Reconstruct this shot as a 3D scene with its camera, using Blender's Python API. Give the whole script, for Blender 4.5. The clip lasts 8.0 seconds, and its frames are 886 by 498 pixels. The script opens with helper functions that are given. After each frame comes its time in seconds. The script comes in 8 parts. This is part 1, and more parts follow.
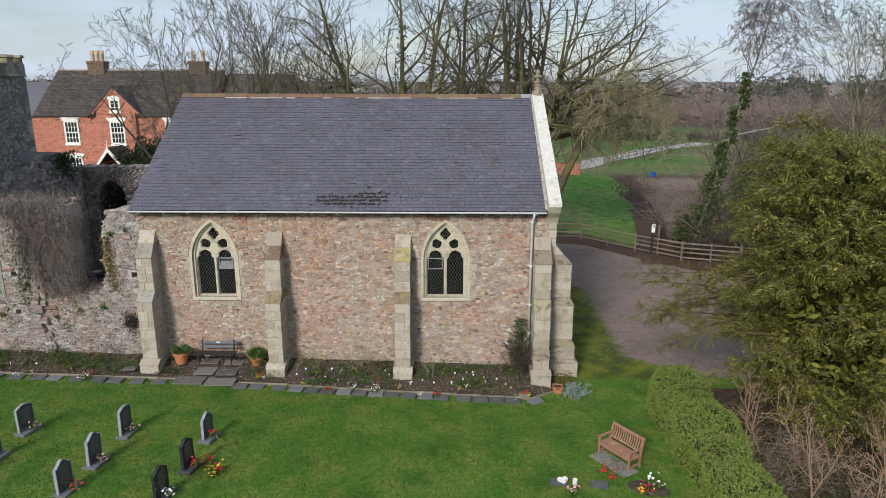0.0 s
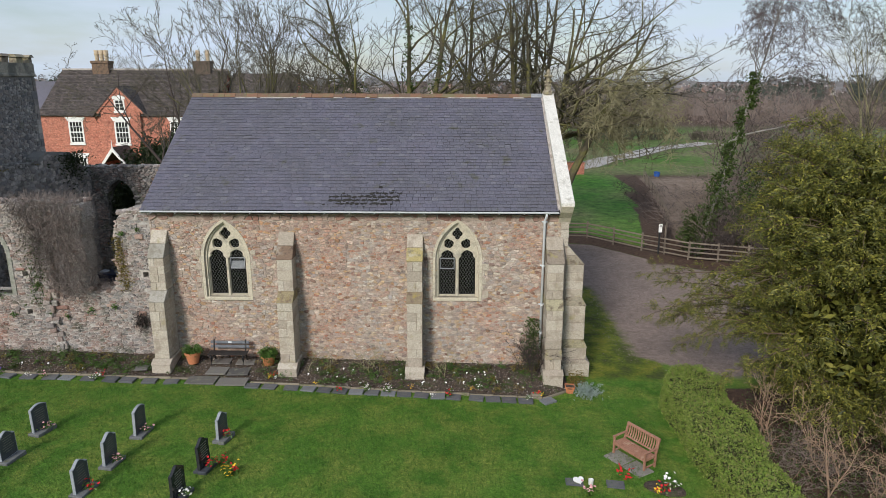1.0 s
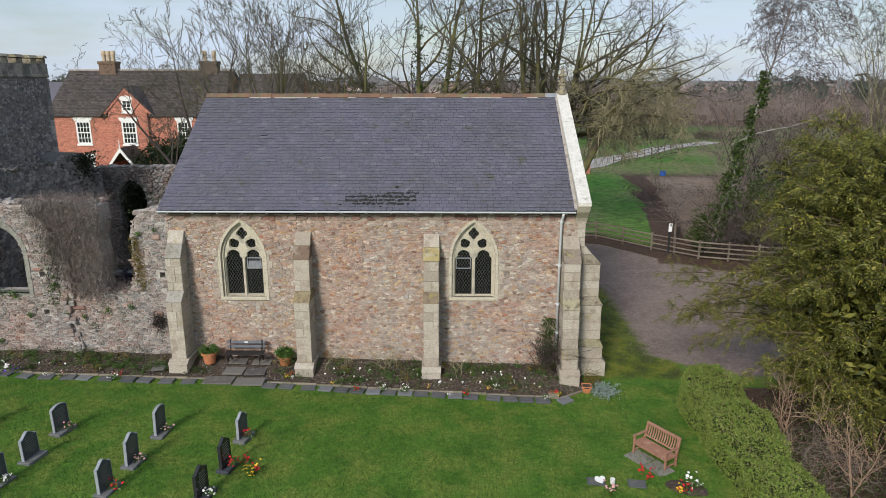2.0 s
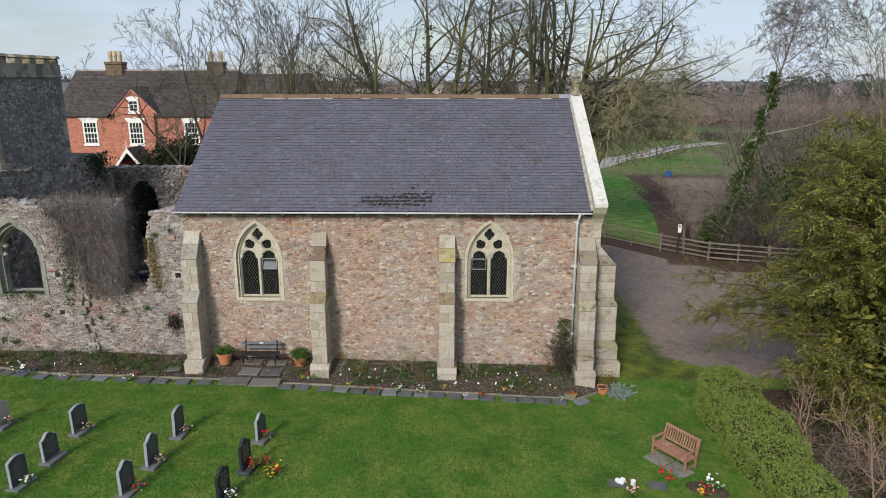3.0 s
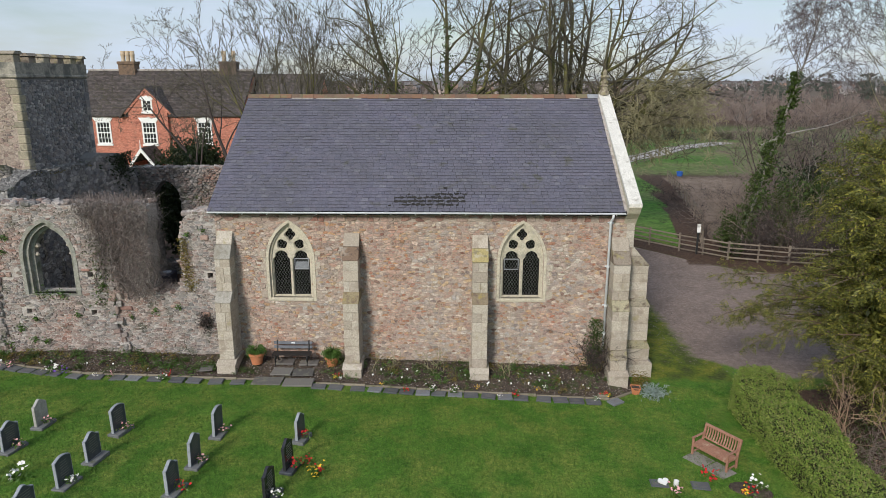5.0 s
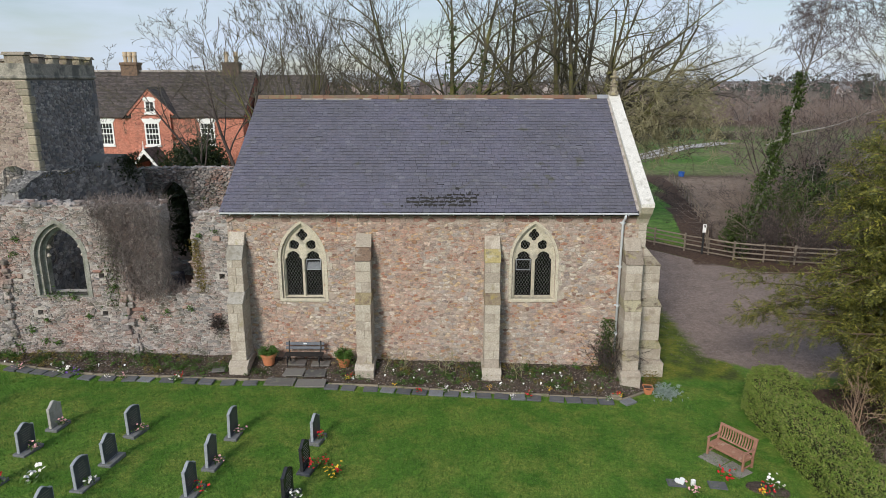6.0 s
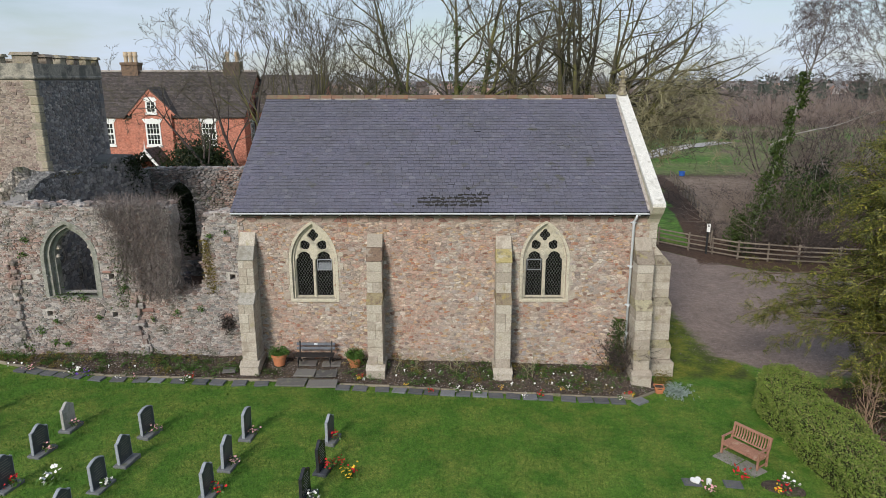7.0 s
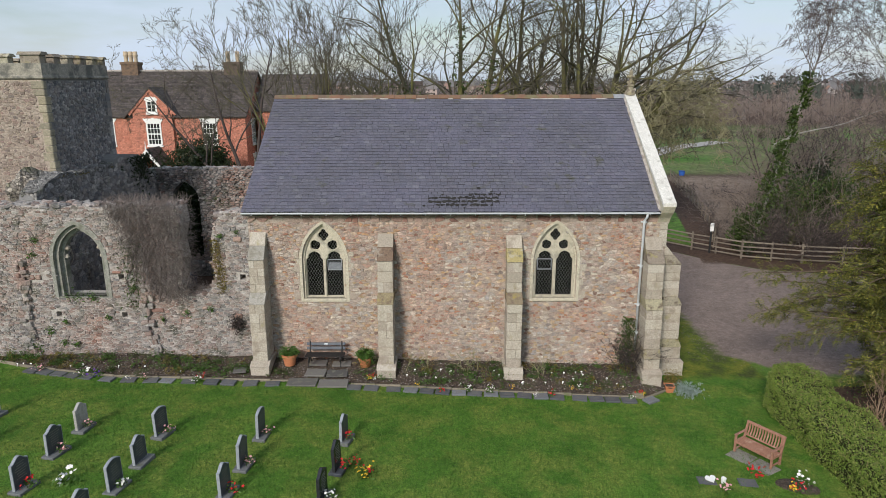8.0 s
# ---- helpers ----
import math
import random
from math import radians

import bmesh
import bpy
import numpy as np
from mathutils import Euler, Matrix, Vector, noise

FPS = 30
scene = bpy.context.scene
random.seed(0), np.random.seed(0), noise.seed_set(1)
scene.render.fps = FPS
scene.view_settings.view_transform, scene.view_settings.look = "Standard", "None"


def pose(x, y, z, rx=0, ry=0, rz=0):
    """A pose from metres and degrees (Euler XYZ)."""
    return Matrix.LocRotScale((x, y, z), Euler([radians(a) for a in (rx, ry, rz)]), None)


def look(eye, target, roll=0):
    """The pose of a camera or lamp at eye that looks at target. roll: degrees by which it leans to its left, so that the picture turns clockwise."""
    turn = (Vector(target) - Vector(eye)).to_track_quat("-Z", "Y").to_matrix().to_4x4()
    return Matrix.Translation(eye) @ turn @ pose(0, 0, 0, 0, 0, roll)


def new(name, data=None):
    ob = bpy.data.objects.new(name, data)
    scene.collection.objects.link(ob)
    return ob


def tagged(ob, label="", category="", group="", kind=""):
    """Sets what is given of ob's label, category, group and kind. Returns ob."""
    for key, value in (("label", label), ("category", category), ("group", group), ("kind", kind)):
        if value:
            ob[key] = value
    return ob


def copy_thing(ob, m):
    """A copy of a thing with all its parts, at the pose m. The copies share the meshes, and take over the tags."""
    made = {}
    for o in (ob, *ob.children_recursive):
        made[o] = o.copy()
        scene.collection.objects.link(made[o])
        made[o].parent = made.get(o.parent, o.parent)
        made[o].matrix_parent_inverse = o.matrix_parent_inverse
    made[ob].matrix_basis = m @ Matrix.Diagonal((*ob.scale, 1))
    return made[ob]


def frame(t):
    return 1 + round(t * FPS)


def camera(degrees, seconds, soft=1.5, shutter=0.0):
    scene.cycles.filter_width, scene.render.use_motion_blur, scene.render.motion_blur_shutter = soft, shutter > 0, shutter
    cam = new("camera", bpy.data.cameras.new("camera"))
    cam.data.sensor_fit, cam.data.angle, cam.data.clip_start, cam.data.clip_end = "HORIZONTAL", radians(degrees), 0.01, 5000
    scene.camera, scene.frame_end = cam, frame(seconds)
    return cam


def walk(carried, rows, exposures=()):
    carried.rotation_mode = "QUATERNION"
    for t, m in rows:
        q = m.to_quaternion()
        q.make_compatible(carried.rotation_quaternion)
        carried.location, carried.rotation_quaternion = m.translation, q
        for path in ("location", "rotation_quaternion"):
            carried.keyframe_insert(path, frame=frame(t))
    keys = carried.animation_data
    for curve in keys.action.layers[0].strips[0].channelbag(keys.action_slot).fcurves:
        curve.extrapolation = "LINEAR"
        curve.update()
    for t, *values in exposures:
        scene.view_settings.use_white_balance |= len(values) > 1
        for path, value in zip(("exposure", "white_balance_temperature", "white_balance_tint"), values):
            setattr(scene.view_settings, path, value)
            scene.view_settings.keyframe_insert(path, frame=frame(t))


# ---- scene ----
cam = camera(68.1, 8.0, soft=0.7)
PATH = [
    (0, (-0.067, -2.841, 11.596), (-0.091, -0.905, 11.096), 0.1),
    (0.5, (-0.253, -2.836, 11.599), (-0.277, -0.9, 11.098), 0.1),
    (1, (-0.524, -2.83, 11.596), (-0.549, -0.894, 11.095), 0.1),
    (1.5, (-0.811, -2.853, 11.593), (-0.839, -0.917, 11.091), 0.0),
    (3, (-1.691, -2.852, 11.627), (-1.723, -0.916, 11.126), 0.0),
    (3.5, (-1.961, -2.883, 11.639), (-1.995, -0.947, 11.137), 0.0),
    (4, (-2.266, -2.87, 11.648), (-2.301, -0.935, 11.146), 0.0),
    (4.5, (-2.59, -2.871, 11.632), (-2.626, -0.935, 11.131), -0.0),
    (5, (-2.918, -2.866, 11.643), (-2.954, -0.931, 11.141), -0.0),
    (6.5, (-3.751, -2.899, 11.643), (-3.775, -0.962, 11.143), -0.1),
    (7, (-4.045, -2.894, 11.653), (-4.064, -0.958, 11.152), -0.1),
    (7.5, (-4.328, -2.942, 11.667), (-4.342, -1.006, 11.165), -0.1),
    (8, (-4.615, -2.916, 11.658), (-4.622, -0.98, 11.156), -0.1),
]
walk(cam, [(t, look(eye, target, roll)) for t, eye, target, roll in PATH])

# ---- world, sun, exposure ----
SUN_ELEVATION, SUN_AZIMUTH = 31.0, 204.0  # degrees; azimuth clockwise from the far side of the church
scene.view_settings.exposure = 0.0
world = bpy.data.worlds.new("world")
scene.world = world
world.use_nodes = True
wt = world.node_tree
wt.nodes.clear()
w_out = wt.nodes.new("ShaderNodeOutputWorld")
w_bg = wt.nodes.new("ShaderNodeBackground")
w_sky = wt.nodes.new("ShaderNodeTexSky")
w_sky.sky_type = "NISHITA"
w_sky.sun_disc = False
w_sky.sun_elevation = radians(SUN_ELEVATION)
w_sky.sun_rotation = radians(SUN_AZIMUTH)
w_sky.dust_density = 1.0
w_co = wt.nodes.new("ShaderNodeTexCoord")
w_map = wt.nodes.new("ShaderNodeMapping")
w_map.inputs["Scale"].default_value = (1.6, 1.6, 7.0)
w_noise = wt.nodes.new("ShaderNodeTexNoise")
w_noise.inputs["Scale"].default_value = 1.5
w_noise.inputs["Detail"].default_value = 7.0
w_noise.inputs["Roughness"].default_value = 0.55
w_ramp = wt.nodes.new("ShaderNodeValToRGB")
w_ramp.color_ramp.elements[0].position, w_ramp.color_ramp.elements[0].color = 0.36, (0.15, 0.15, 0.15, 1)
w_ramp.color_ramp.elements[1].position, w_ramp.color_ramp.elements[1].color = 0.60, (1, 1, 1, 1)
w_mix = wt.nodes.new("ShaderNodeMixRGB")
w_mix.inputs["Color2"].default_value = (6.2, 7.2, 8.65, 1)
w_bg.inputs["Strength"].default_value = 0.103
wt.links.new(w_co.outputs["Generated"], w_map.inputs["Vector"])
wt.links.new(w_map.outputs["Vector"], w_noise.inputs["Vector"])
wt.links.new(w_noise.outputs["Fac"], w_ramp.inputs["Fac"])
wt.links.new(w_ramp.outputs["Color"], w_mix.inputs["Fac"])
wt.links.new(w_sky.outputs["Color"], w_mix.inputs["Color1"])
wt.links.new(w_mix.outputs["Color"], w_bg.inputs["Color"])
wt.links.new(w_bg.outputs["Background"], w_out.inputs["Surface"])

sun_data = bpy.data.lights.new("sun", "SUN")
sun_data.energy, sun_data.angle, sun_data.color = 3.35, radians(13.0), (1.0, 0.945, 0.87)
sun = new("sun", sun_data)
sa, se = radians(SUN_AZIMUTH), radians(SUN_ELEVATION)
sun_way = Vector((math.sin(sa) * math.cos(se), math.cos(sa) * math.cos(se), math.sin(se)))
sun.matrix_world = look(sun_way * 60, (0, 0, 0))

# ---- materials ----


def ramp_node(nt, stops, constant=False):
    r = nt.nodes.new("ShaderNodeValToRGB")
    cr = r.color_ramp
    if constant:
        cr.interpolation = "CONSTANT"
    while len(cr.elements) < len(stops):
        cr.elements.new(1.0)
    for el, (p, c) in zip(cr.elements, stops):
        el.position, el.color = p, (*c, 1) if len(c) == 3 else c
    return r


def even(colours):
    n = len(colours)
    return [(i / max(1, n - 1), c) for i, c in enumerate(colours)]


def surface(name, colours, scale=4.0, fine=40.0, rough=0.85, bump=0.3, vary="", metal=0.0, patch=None, patch_at=0.6,
            patch_scale=1.2, grain=0.35, patch2=None, patch2_at=0.62, patch2_scale=5.0, stretch=(1, 1, 1), spec=0.35, bump_dist=0.02, wash=None, wash_scale=0.45):
    """A surface of a few colours. vary: '' by a broad noise, 'object' or 'island' by the piece. patch: stains with outlines of their own."""
    m = bpy.data.materials.new(name)
    m.use_nodes = True
    nt = m.node_tree
    L = nt.links.new
    b = nt.nodes["Principled BSDF"]
    geo = nt.nodes.new("ShaderNodeNewGeometry")
    mp = nt.nodes.new("ShaderNodeMapping")
    mp.inputs["Scale"].default_value = stretch
    L(geo.outputs["Position"], mp.inputs["Vector"])

    def noise_tex(sc, detail=4.0, ro=0.6):
        t = nt.nodes.new("ShaderNodeTexNoise")
        t.inputs["Scale"].default_value, t.inputs["Detail"].default_value, t.inputs["Roughness"].default_value = sc, detail, ro
        L(mp.outputs["Vector"], t.inputs["Vector"])
        return t

    broad = noise_tex(scale)
    small = noise_tex(fine, 5.0, 0.65)
    if vary:
        if vary == "object":
            src = nt.nodes.new("ShaderNodeObjectInfo").outputs["Random"]
        else:
            src = geo.outputs["Random Per Island"]
        rm = ramp_node(nt, even(colours))
        L(src, rm.inputs["Fac"])
    else:
        n = len(colours)
        rm = ramp_node(nt, [(0.3 + 0.4 * i / max(1, n - 1), c) for i, c in enumerate(colours)])
        L(broad.outputs["Fac"], rm.inputs["Fac"])
    col = rm.outputs["Color"]

    def mixed(kind, fac, a, c):
        x = nt.nodes.new("ShaderNodeMixRGB")
        x.blend_type = kind
        for sock, v in (("Fac", fac), ("Color1", a), ("Color2", c)):
            if isinstance(v, (int, float)):
                x.inputs[sock].default_value = v
            elif isinstance(v, tuple):
                x.inputs[sock].default_value = (*v, 1)
            else:
                L(v, x.inputs[sock])
        return x.outputs["Color"]

    for src_, amount in ((small, grain), (noise_tex(fine * 2.7, 4.0, 0.7), grain * 0.8)):
        shade = ramp_node(nt, [(0.3, (0.42, 0.42, 0.42)), (0.7, (1.5, 1.5, 1.5))])
        L(src_.outputs["Fac"], shade.inputs["Fac"])
        col = mixed("MULTIPLY", amount, col, shade.outputs["Color"])
    if wash:  # broad drifts of another tint
        n = len(wash)
        wr = ramp_node(nt, [(0.36 + 0.28 * i / max(1, n - 1), c) for i, c in enumerate(wash)])
        L(noise_tex(wash_scale, 3.0, 0.55).outputs["Fac"], wr.inputs["Fac"])
        col = mixed("MULTIPLY", 1.0, col, wr.outputs["Color"])
    for pc, at, ps in ((patch, patch_at, patch_scale), (patch2, patch2_at, patch2_scale)):
        if pc:
            pn = noise_tex(ps, 6.0, 0.62)
            pr = ramp_node(nt, [(at - 0.05, (0, 0, 0)), (at + 0.07, (0.85, 0.85, 0.85))])
            L(pn.outputs["Fac"], pr.inputs["Fac"])
            col = mixed("MIX", pr.outputs["Color"], col, pc)
    L(col, b.inputs["Base Color"])
    b.inputs["Roughness"].default_value = rough
    b.inputs["Metallic"].default_value = metal
    b.inputs["Specular IOR Level"].default_value = spec
    if bump:
        bp = nt.nodes.new("ShaderNodeBump")
        bp.inputs["Strength"].default_value, bp.inputs["Distance"].default_value = bump, bump_dist
        L(small.outputs["Fac"], bp.inputs["Height"])
        L(bp.outputs["Normal"], b.inputs["Normal"])
    return m


RUBBLE = [(0.34, 0.25, 0.20), (0.52, 0.44, 0.37), (0.35, 0.21, 0.165), (0.41, 0.38, 0.35), (0.48, 0.41, 0.34), (0.235, 0.20, 0.185), (0.45, 0.325, 0.26), (0.59, 0.54, 0.48), (0.36, 0.275, 0.21), (0.46, 0.33, 0.27),
          (0.39, 0.365, 0.34), (0.22, 0.13, 0.10), (0.49, 0.36, 0.215), (0.38, 0.195, 0.13), (0.47, 0.43, 0.39), (0.31, 0.255, 0.225), (0.54, 0.46, 0.385), (0.40, 0.30, 0.24), (0.36, 0.34, 0.33), (0.51, 0.375, 0.23), (0.60, 0.55, 0.48), (0.35, 0.185, 0.135), (0.43, 0.36, 0.305), (0.28, 0.22, 0.19)]
REDS = [(0.26, 0.13, 0.10), (0.33, 0.20, 0.16), (0.19, 0.10, 0.08), (0.40, 0.29, 0.24), (0.30, 0.19, 0.155), (0.42, 0.36, 0.30), (0.22, 0.14, 0.11)]
RUIN = [(0.23, 0.195, 0.175), (0.35, 0.315, 0.29), (0.23, 0.155, 0.13), (0.28, 0.265, 0.25), (0.17, 0.155, 0.15), (0.31, 0.235, 0.205), (0.44, 0.41, 0.38), (0.25, 0.18, 0.155), (0.32, 0.295, 0.275), (0.14, 0.125, 0.12)]
GREYS = [(0.12, 0.12, 0.13), (0.24, 0.235, 0.235), (0.35, 0.335, 0.32), (0.13, 0.13, 0.14), (0.42, 0.39, 0.36), (0.22, 0.205, 0.20), (0.18, 0.165, 0.155), (0.30, 0.27, 0.245), (0.10, 0.10, 0.105)]
WARM = [(0.25, 0.20, 0.165), (0.33, 0.275, 0.225), (0.21, 0.165, 0.14), (0.30, 0.235, 0.195), (0.37, 0.32, 0.265), (0.28, 0.195, 0.165), (0.18, 0.155, 0.14)]
SLATES = [(0.112, 0.109, 0.139), (0.124, 0.121, 0.152), (0.104, 0.102, 0.131), (0.136, 0.133, 0.163), (0.116, 0.113, 0.143), (0.126, 0.119, 0.146), (0.110, 0.109, 0.140), (0.120, 0.115, 0.141), (0.107, 0.106, 0.136), (0.150, 0.148, 0.172)]
ASHLAR = [(0.40, 0.352, 0.285), (0.45, 0.405, 0.335), (0.345, 0.30, 0.245), (0.42, 0.365, 0.295), (0.475, 0.43, 0.365), (0.37, 0.32, 0.265)]


def both(name, colours, **kw):
    return surface(name, colours, vary="object", **kw), surface(name + " joined", colours, vary="island", **kw)


M_RUBBLE = both("rubble stone", RUBBLE, fine=19, bump=1.0, grain=0.75, patch=(0.43, 0.365, 0.305), patch_at=0.60, patch_scale=5.0, wash=[(0.98, 0.83, 0.78), (0.97, 0.95, 0.94), (0.93, 0.955, 0.965)])
M_RED = both("red sandstone", REDS, fine=17, bump=0.9, grain=0.6)
M_RUIN = both("weathered rubble", RUIN, wash=[(1.06, 0.88, 0.82), (1.0, 1.0, 1.0), (1.02, 1.04, 1.06)],  fine=16, bump=1.0, grain=0.65, patch=(0.42, 0.395, 0.36), patch_at=0.63, patch_scale=2.4, patch2=(0.10, 0.10, 0.075), patch2_at=0.60, patch2_scale=1.9)
M_GREY = both("dark tower stone", GREYS, fine=16, bump=1.0, grain=0.6, patch=(0.10, 0.11, 0.07), patch_at=0.64)
M_WARM = both("warm tower stone", WARM, fine=13, bump=1.0, grain=0.6, patch=(0.24, 0.21, 0.09), patch_at=0.66)
M_SLATE = both("roof slate", SLATES, fine=14, bump=0.5, rough=0.55, patch=(0.085, 0.083, 0.062), patch_at=0.645, patch_scale=1.6, grain=0.5, spec=0.4, patch2=(0.21, 0.205, 0.21), patch2_at=0.71, patch2_scale=7.0, wash=[(0.93, 0.93, 0.90), (1.0, 1.0, 1.0), (1.05, 1.04, 1.08)], wash_scale=0.5)
M_MOSSY = surface("dark roof moss", [(0.020, 0.019, 0.019), (0.036, 0.034, 0.031), (0.027, 0.025, 0.022)], vary="island", fine=25, rough=0.95, bump=1.0)
M_ASHLAR = both("limestone ashlar", ASHLAR, fine=20, bump=0.6, grain=0.55, patch=(0.28, 0.235, 0.185), patch_at=0.58, patch_scale=2.2, patch2=(0.29, 0.255, 0.13), patch2_at=0.66, patch2_scale=1.9)
M_WEATHERED = surface("lichened set-off stone", [(0.33, 0.30, 0.20), (0.24, 0.20, 0.16), (0.40, 0.37, 0.28)], scale=2.0, fine=25, vary="object",
                      grain=0.55, patch=(0.27, 0.235, 0.11), patch_at=0.58, patch_scale=3.0, patch2=(0.11, 0.08, 0.06), patch2_at=0.57, patch2_scale=4.0)
M_SETOFF = [surface("grey set-off stone", [(0.30, 0.285, 0.25), (0.36, 0.34, 0.30)], fine=25, vary="object", grain=0.5, patch=(0.20, 0.18, 0.14), patch_at=0.56, patch_scale=3.0),
            surface("brown weathered set-off stone", [(0.16, 0.105, 0.075), (0.21, 0.15, 0.105)], fine=25, vary="object", grain=0.6, patch=(0.33, 0.29, 0.24), patch_at=0.60, patch_scale=3.5, patch2=(0.06, 0.045, 0.04), patch2_at=0.58, patch2_scale=6.0),
            surface("ochre lichened set-off stone", [(0.37, 0.30, 0.12), (0.33, 0.285, 0.16)], fine=25, vary="object", grain=0.55, patch=(0.40, 0.37, 0.30), patch_at=0.60, patch_scale=3.0, patch2=(0.17, 0.15, 0.10), patch2_at=0.60, patch2_scale=4.0)]
M_YELLOWED = surface("yellow-lichened stone", [(0.27, 0.225, 0.13), (0.22, 0.175, 0.115)], fine=25, vary="object", grain=0.6, patch=(0.30, 0.235, 0.055), patch_at=0.60, patch_scale=5.0, patch2=(0.13, 0.09, 0.07), patch2_at=0.56, patch2_scale=4.0)
M_TRACERY = surface("dressed window stone", [(0.46, 0.41, 0.31), (0.54, 0.49, 0.385), (0.40, 0.36, 0.285)], scale=5.0, fine=28, bump=0.5, grain=0.45, patch=(0.30, 0.28, 0.23), patch_at=0.60, patch_scale=3.0)
M_JAMB = surface("weathered jamb stone", [(0.40, 0.355, 0.28), (0.47, 0.42, 0.345), (0.36, 0.30, 0.245)], vary="object", fine=24, bump=0.7, grain=0.6, patch=(0.34, 0.27, 0.22), patch_at=0.56, patch_scale=4.0)
M_COPING = surface("pale coping stone", [(0.60, 0.58, 0.53), (0.68, 0.66, 0.61), (0.54, 0.52, 0.47)], scale=2.0, fine=30, bump=0.4, grain=0.5, patch=(0.33, 0.31, 0.26), patch_at=0.62, patch_scale=4.0, patch2=(0.22, 0.21, 0.18), patch2_at=0.68, patch2_scale=9.0)
M_MORTAR = surface("lime mortar", [(0.27, 0.215, 0.17), (0.41, 0.345, 0.285), (0.33, 0.265, 0.215)], scale=3.2, fine=22, bump=0.8, grain=0.6)
M_MORTAR_PALE = surface("pale lime mortar", [(0.27, 0.235, 0.21), (0.44, 0.405, 0.37), (0.33, 0.29, 0.26)], scale=2.2, fine=18, bump=0.9, grain=0.6)
M_MORTAR_DARK = surface("dark mortar", [(0.15, 0.15, 0.145), (0.24, 0.235, 0.225)], scale=0.7, fine=50, bump=0.6)
M_TERRACOTTA = surface("terracotta ridge tile", [(0.17, 0.098, 0.066), (0.21, 0.115, 0.072), (0.14, 0.095, 0.068), (0.19, 0.13, 0.09)], vary="object", fine=30, patch=(0.16, 0.15, 0.08), patch_at=0.55, patch_scale=2.0)
M_POT = surface("terracotta pot", [(0.45, 0.16, 0.07), (0.52, 0.21, 0.10)], scale=8, fine=60, bump=0.1, patch=(0.50, 0.40, 0.32), patch_at=0.68, patch_scale=6)
M_LEAD = surface("weathered lead", [(0.22, 0.23, 0.25), (0.30, 0.31, 0.33)], scale=3, fine=40, rough=0.6, bump=0.1)
M_GUTTER = surface("pale grey painted metal", [(0.55, 0.58, 0.61), (0.64, 0.67, 0.70)], scale=3, fine=40, rough=0.45, bump=0.03, grain=0.15)
M_IRON = surface("black painted iron", [(0.015, 0.015, 0.016), (0.03, 0.03, 0.03)], scale=8, rough=0.45, bump=0.05)
M_LATTICE = surface("dull window lattice", [(0.15, 0.15, 0.15), (0.20, 0.20, 0.20)], scale=8, rough=0.6, bump=0.0)
M_BRICK = surface("red brick", [(0.37, 0.135, 0.092), (0.45, 0.185, 0.13), (0.29, 0.11, 0.08)], scale=1.6, fine=7, bump=0.3, grain=0.85, patch=(0.42, 0.30, 0.23), patch_at=0.62, patch_scale=6.0)


def bonded(m, across, high, joint, tones=(0.62, 1.15, 1.4)):
    """Courses of brick or tile laid over a surface that stays far off."""
    nt = m.node_tree
    b = nt.nodes["Principled BSDF"]
    geo = nt.nodes.new("ShaderNodeNewGeometry")
    sep = nt.nodes.new("ShaderNodeSeparateXYZ")
    add = nt.nodes.new("ShaderNodeMath")
    com = nt.nodes.new("ShaderNodeCombineXYZ")
    br = nt.nodes.new("ShaderNodeTexBrick")
    br.inputs["Scale"].default_value = 1.0
    br.inputs["Brick Width"].default_value, br.inputs["Row Height"].default_value, br.inputs["Mortar Size"].default_value = across, high, joint
    br.inputs["Color1"].default_value, br.inputs["Color2"].default_value, br.inputs["Mortar"].default_value = [(t, t * 0.97, t * 0.95, 1) for t in tones]
    mul = nt.nodes.new("ShaderNodeMixRGB")
    mul.blend_type, mul.inputs["Fac"].default_value = "MULTIPLY", 1.0
    L = nt.links.new
    L(geo.outputs["Position"], sep.inputs[0])
    L(sep.outputs["X"], add.inputs[0])
    L(sep.outputs["Y"], add.inputs[1])
    L(add.outputs[0], com.inputs[0])
    L(sep.outputs["Z"], com.inputs[1])
    L(com.outputs[0], br.inputs["Vector"])
    L(b.inputs["Base Color"].links[0].from_socket, mul.inputs["Color1"])
    L(br.outputs["Color"], mul.inputs["Color2"])
    L(mul.outputs["Color"], b.inputs["Base Color"])


bonded(M_BRICK, 0.23, 0.078, 0.012)
M_HOUSE_TILE = surface("brown plain roof tiles", [(0.066, 0.058, 0.056), (0.098, 0.084, 0.080), (0.078, 0.072, 0.068)], scale=0.6, fine=7, bump=0.6, grain=0.85, bump_dist=0.05, patch=(0.13, 0.115, 0.10), patch_at=0.62, patch_scale=4.0)
bonded(M_HOUSE_TILE, 0.33, 0.16, 0.012, (0.6, 1.25, 0.45))
M_WHITE = surface("white painted wood", [(0.74, 0.74, 0.72), (0.80, 0.80, 0.78)], scale=2, fine=30, rough=0.5, bump=0.05, grain=0.1)
M_TEAK = surface("oiled hardwood", [(0.23, 0.105, 0.068), (0.33, 0.175, 0.12), (0.28, 0.14, 0.095)], scale=6, fine=70, rough=0.5, bump=0.12, stretch=(1, 1, 1), patch=(0.42, 0.29, 0.21), patch_at=0.6, patch_scale=5)
M_GREYWOOD = surface("silvered timber", [(0.15, 0.122, 0.095), (0.22, 0.185, 0.145), (0.11, 0.088, 0.07)], vary="object", scale=3, fine=40, bump=0.3)
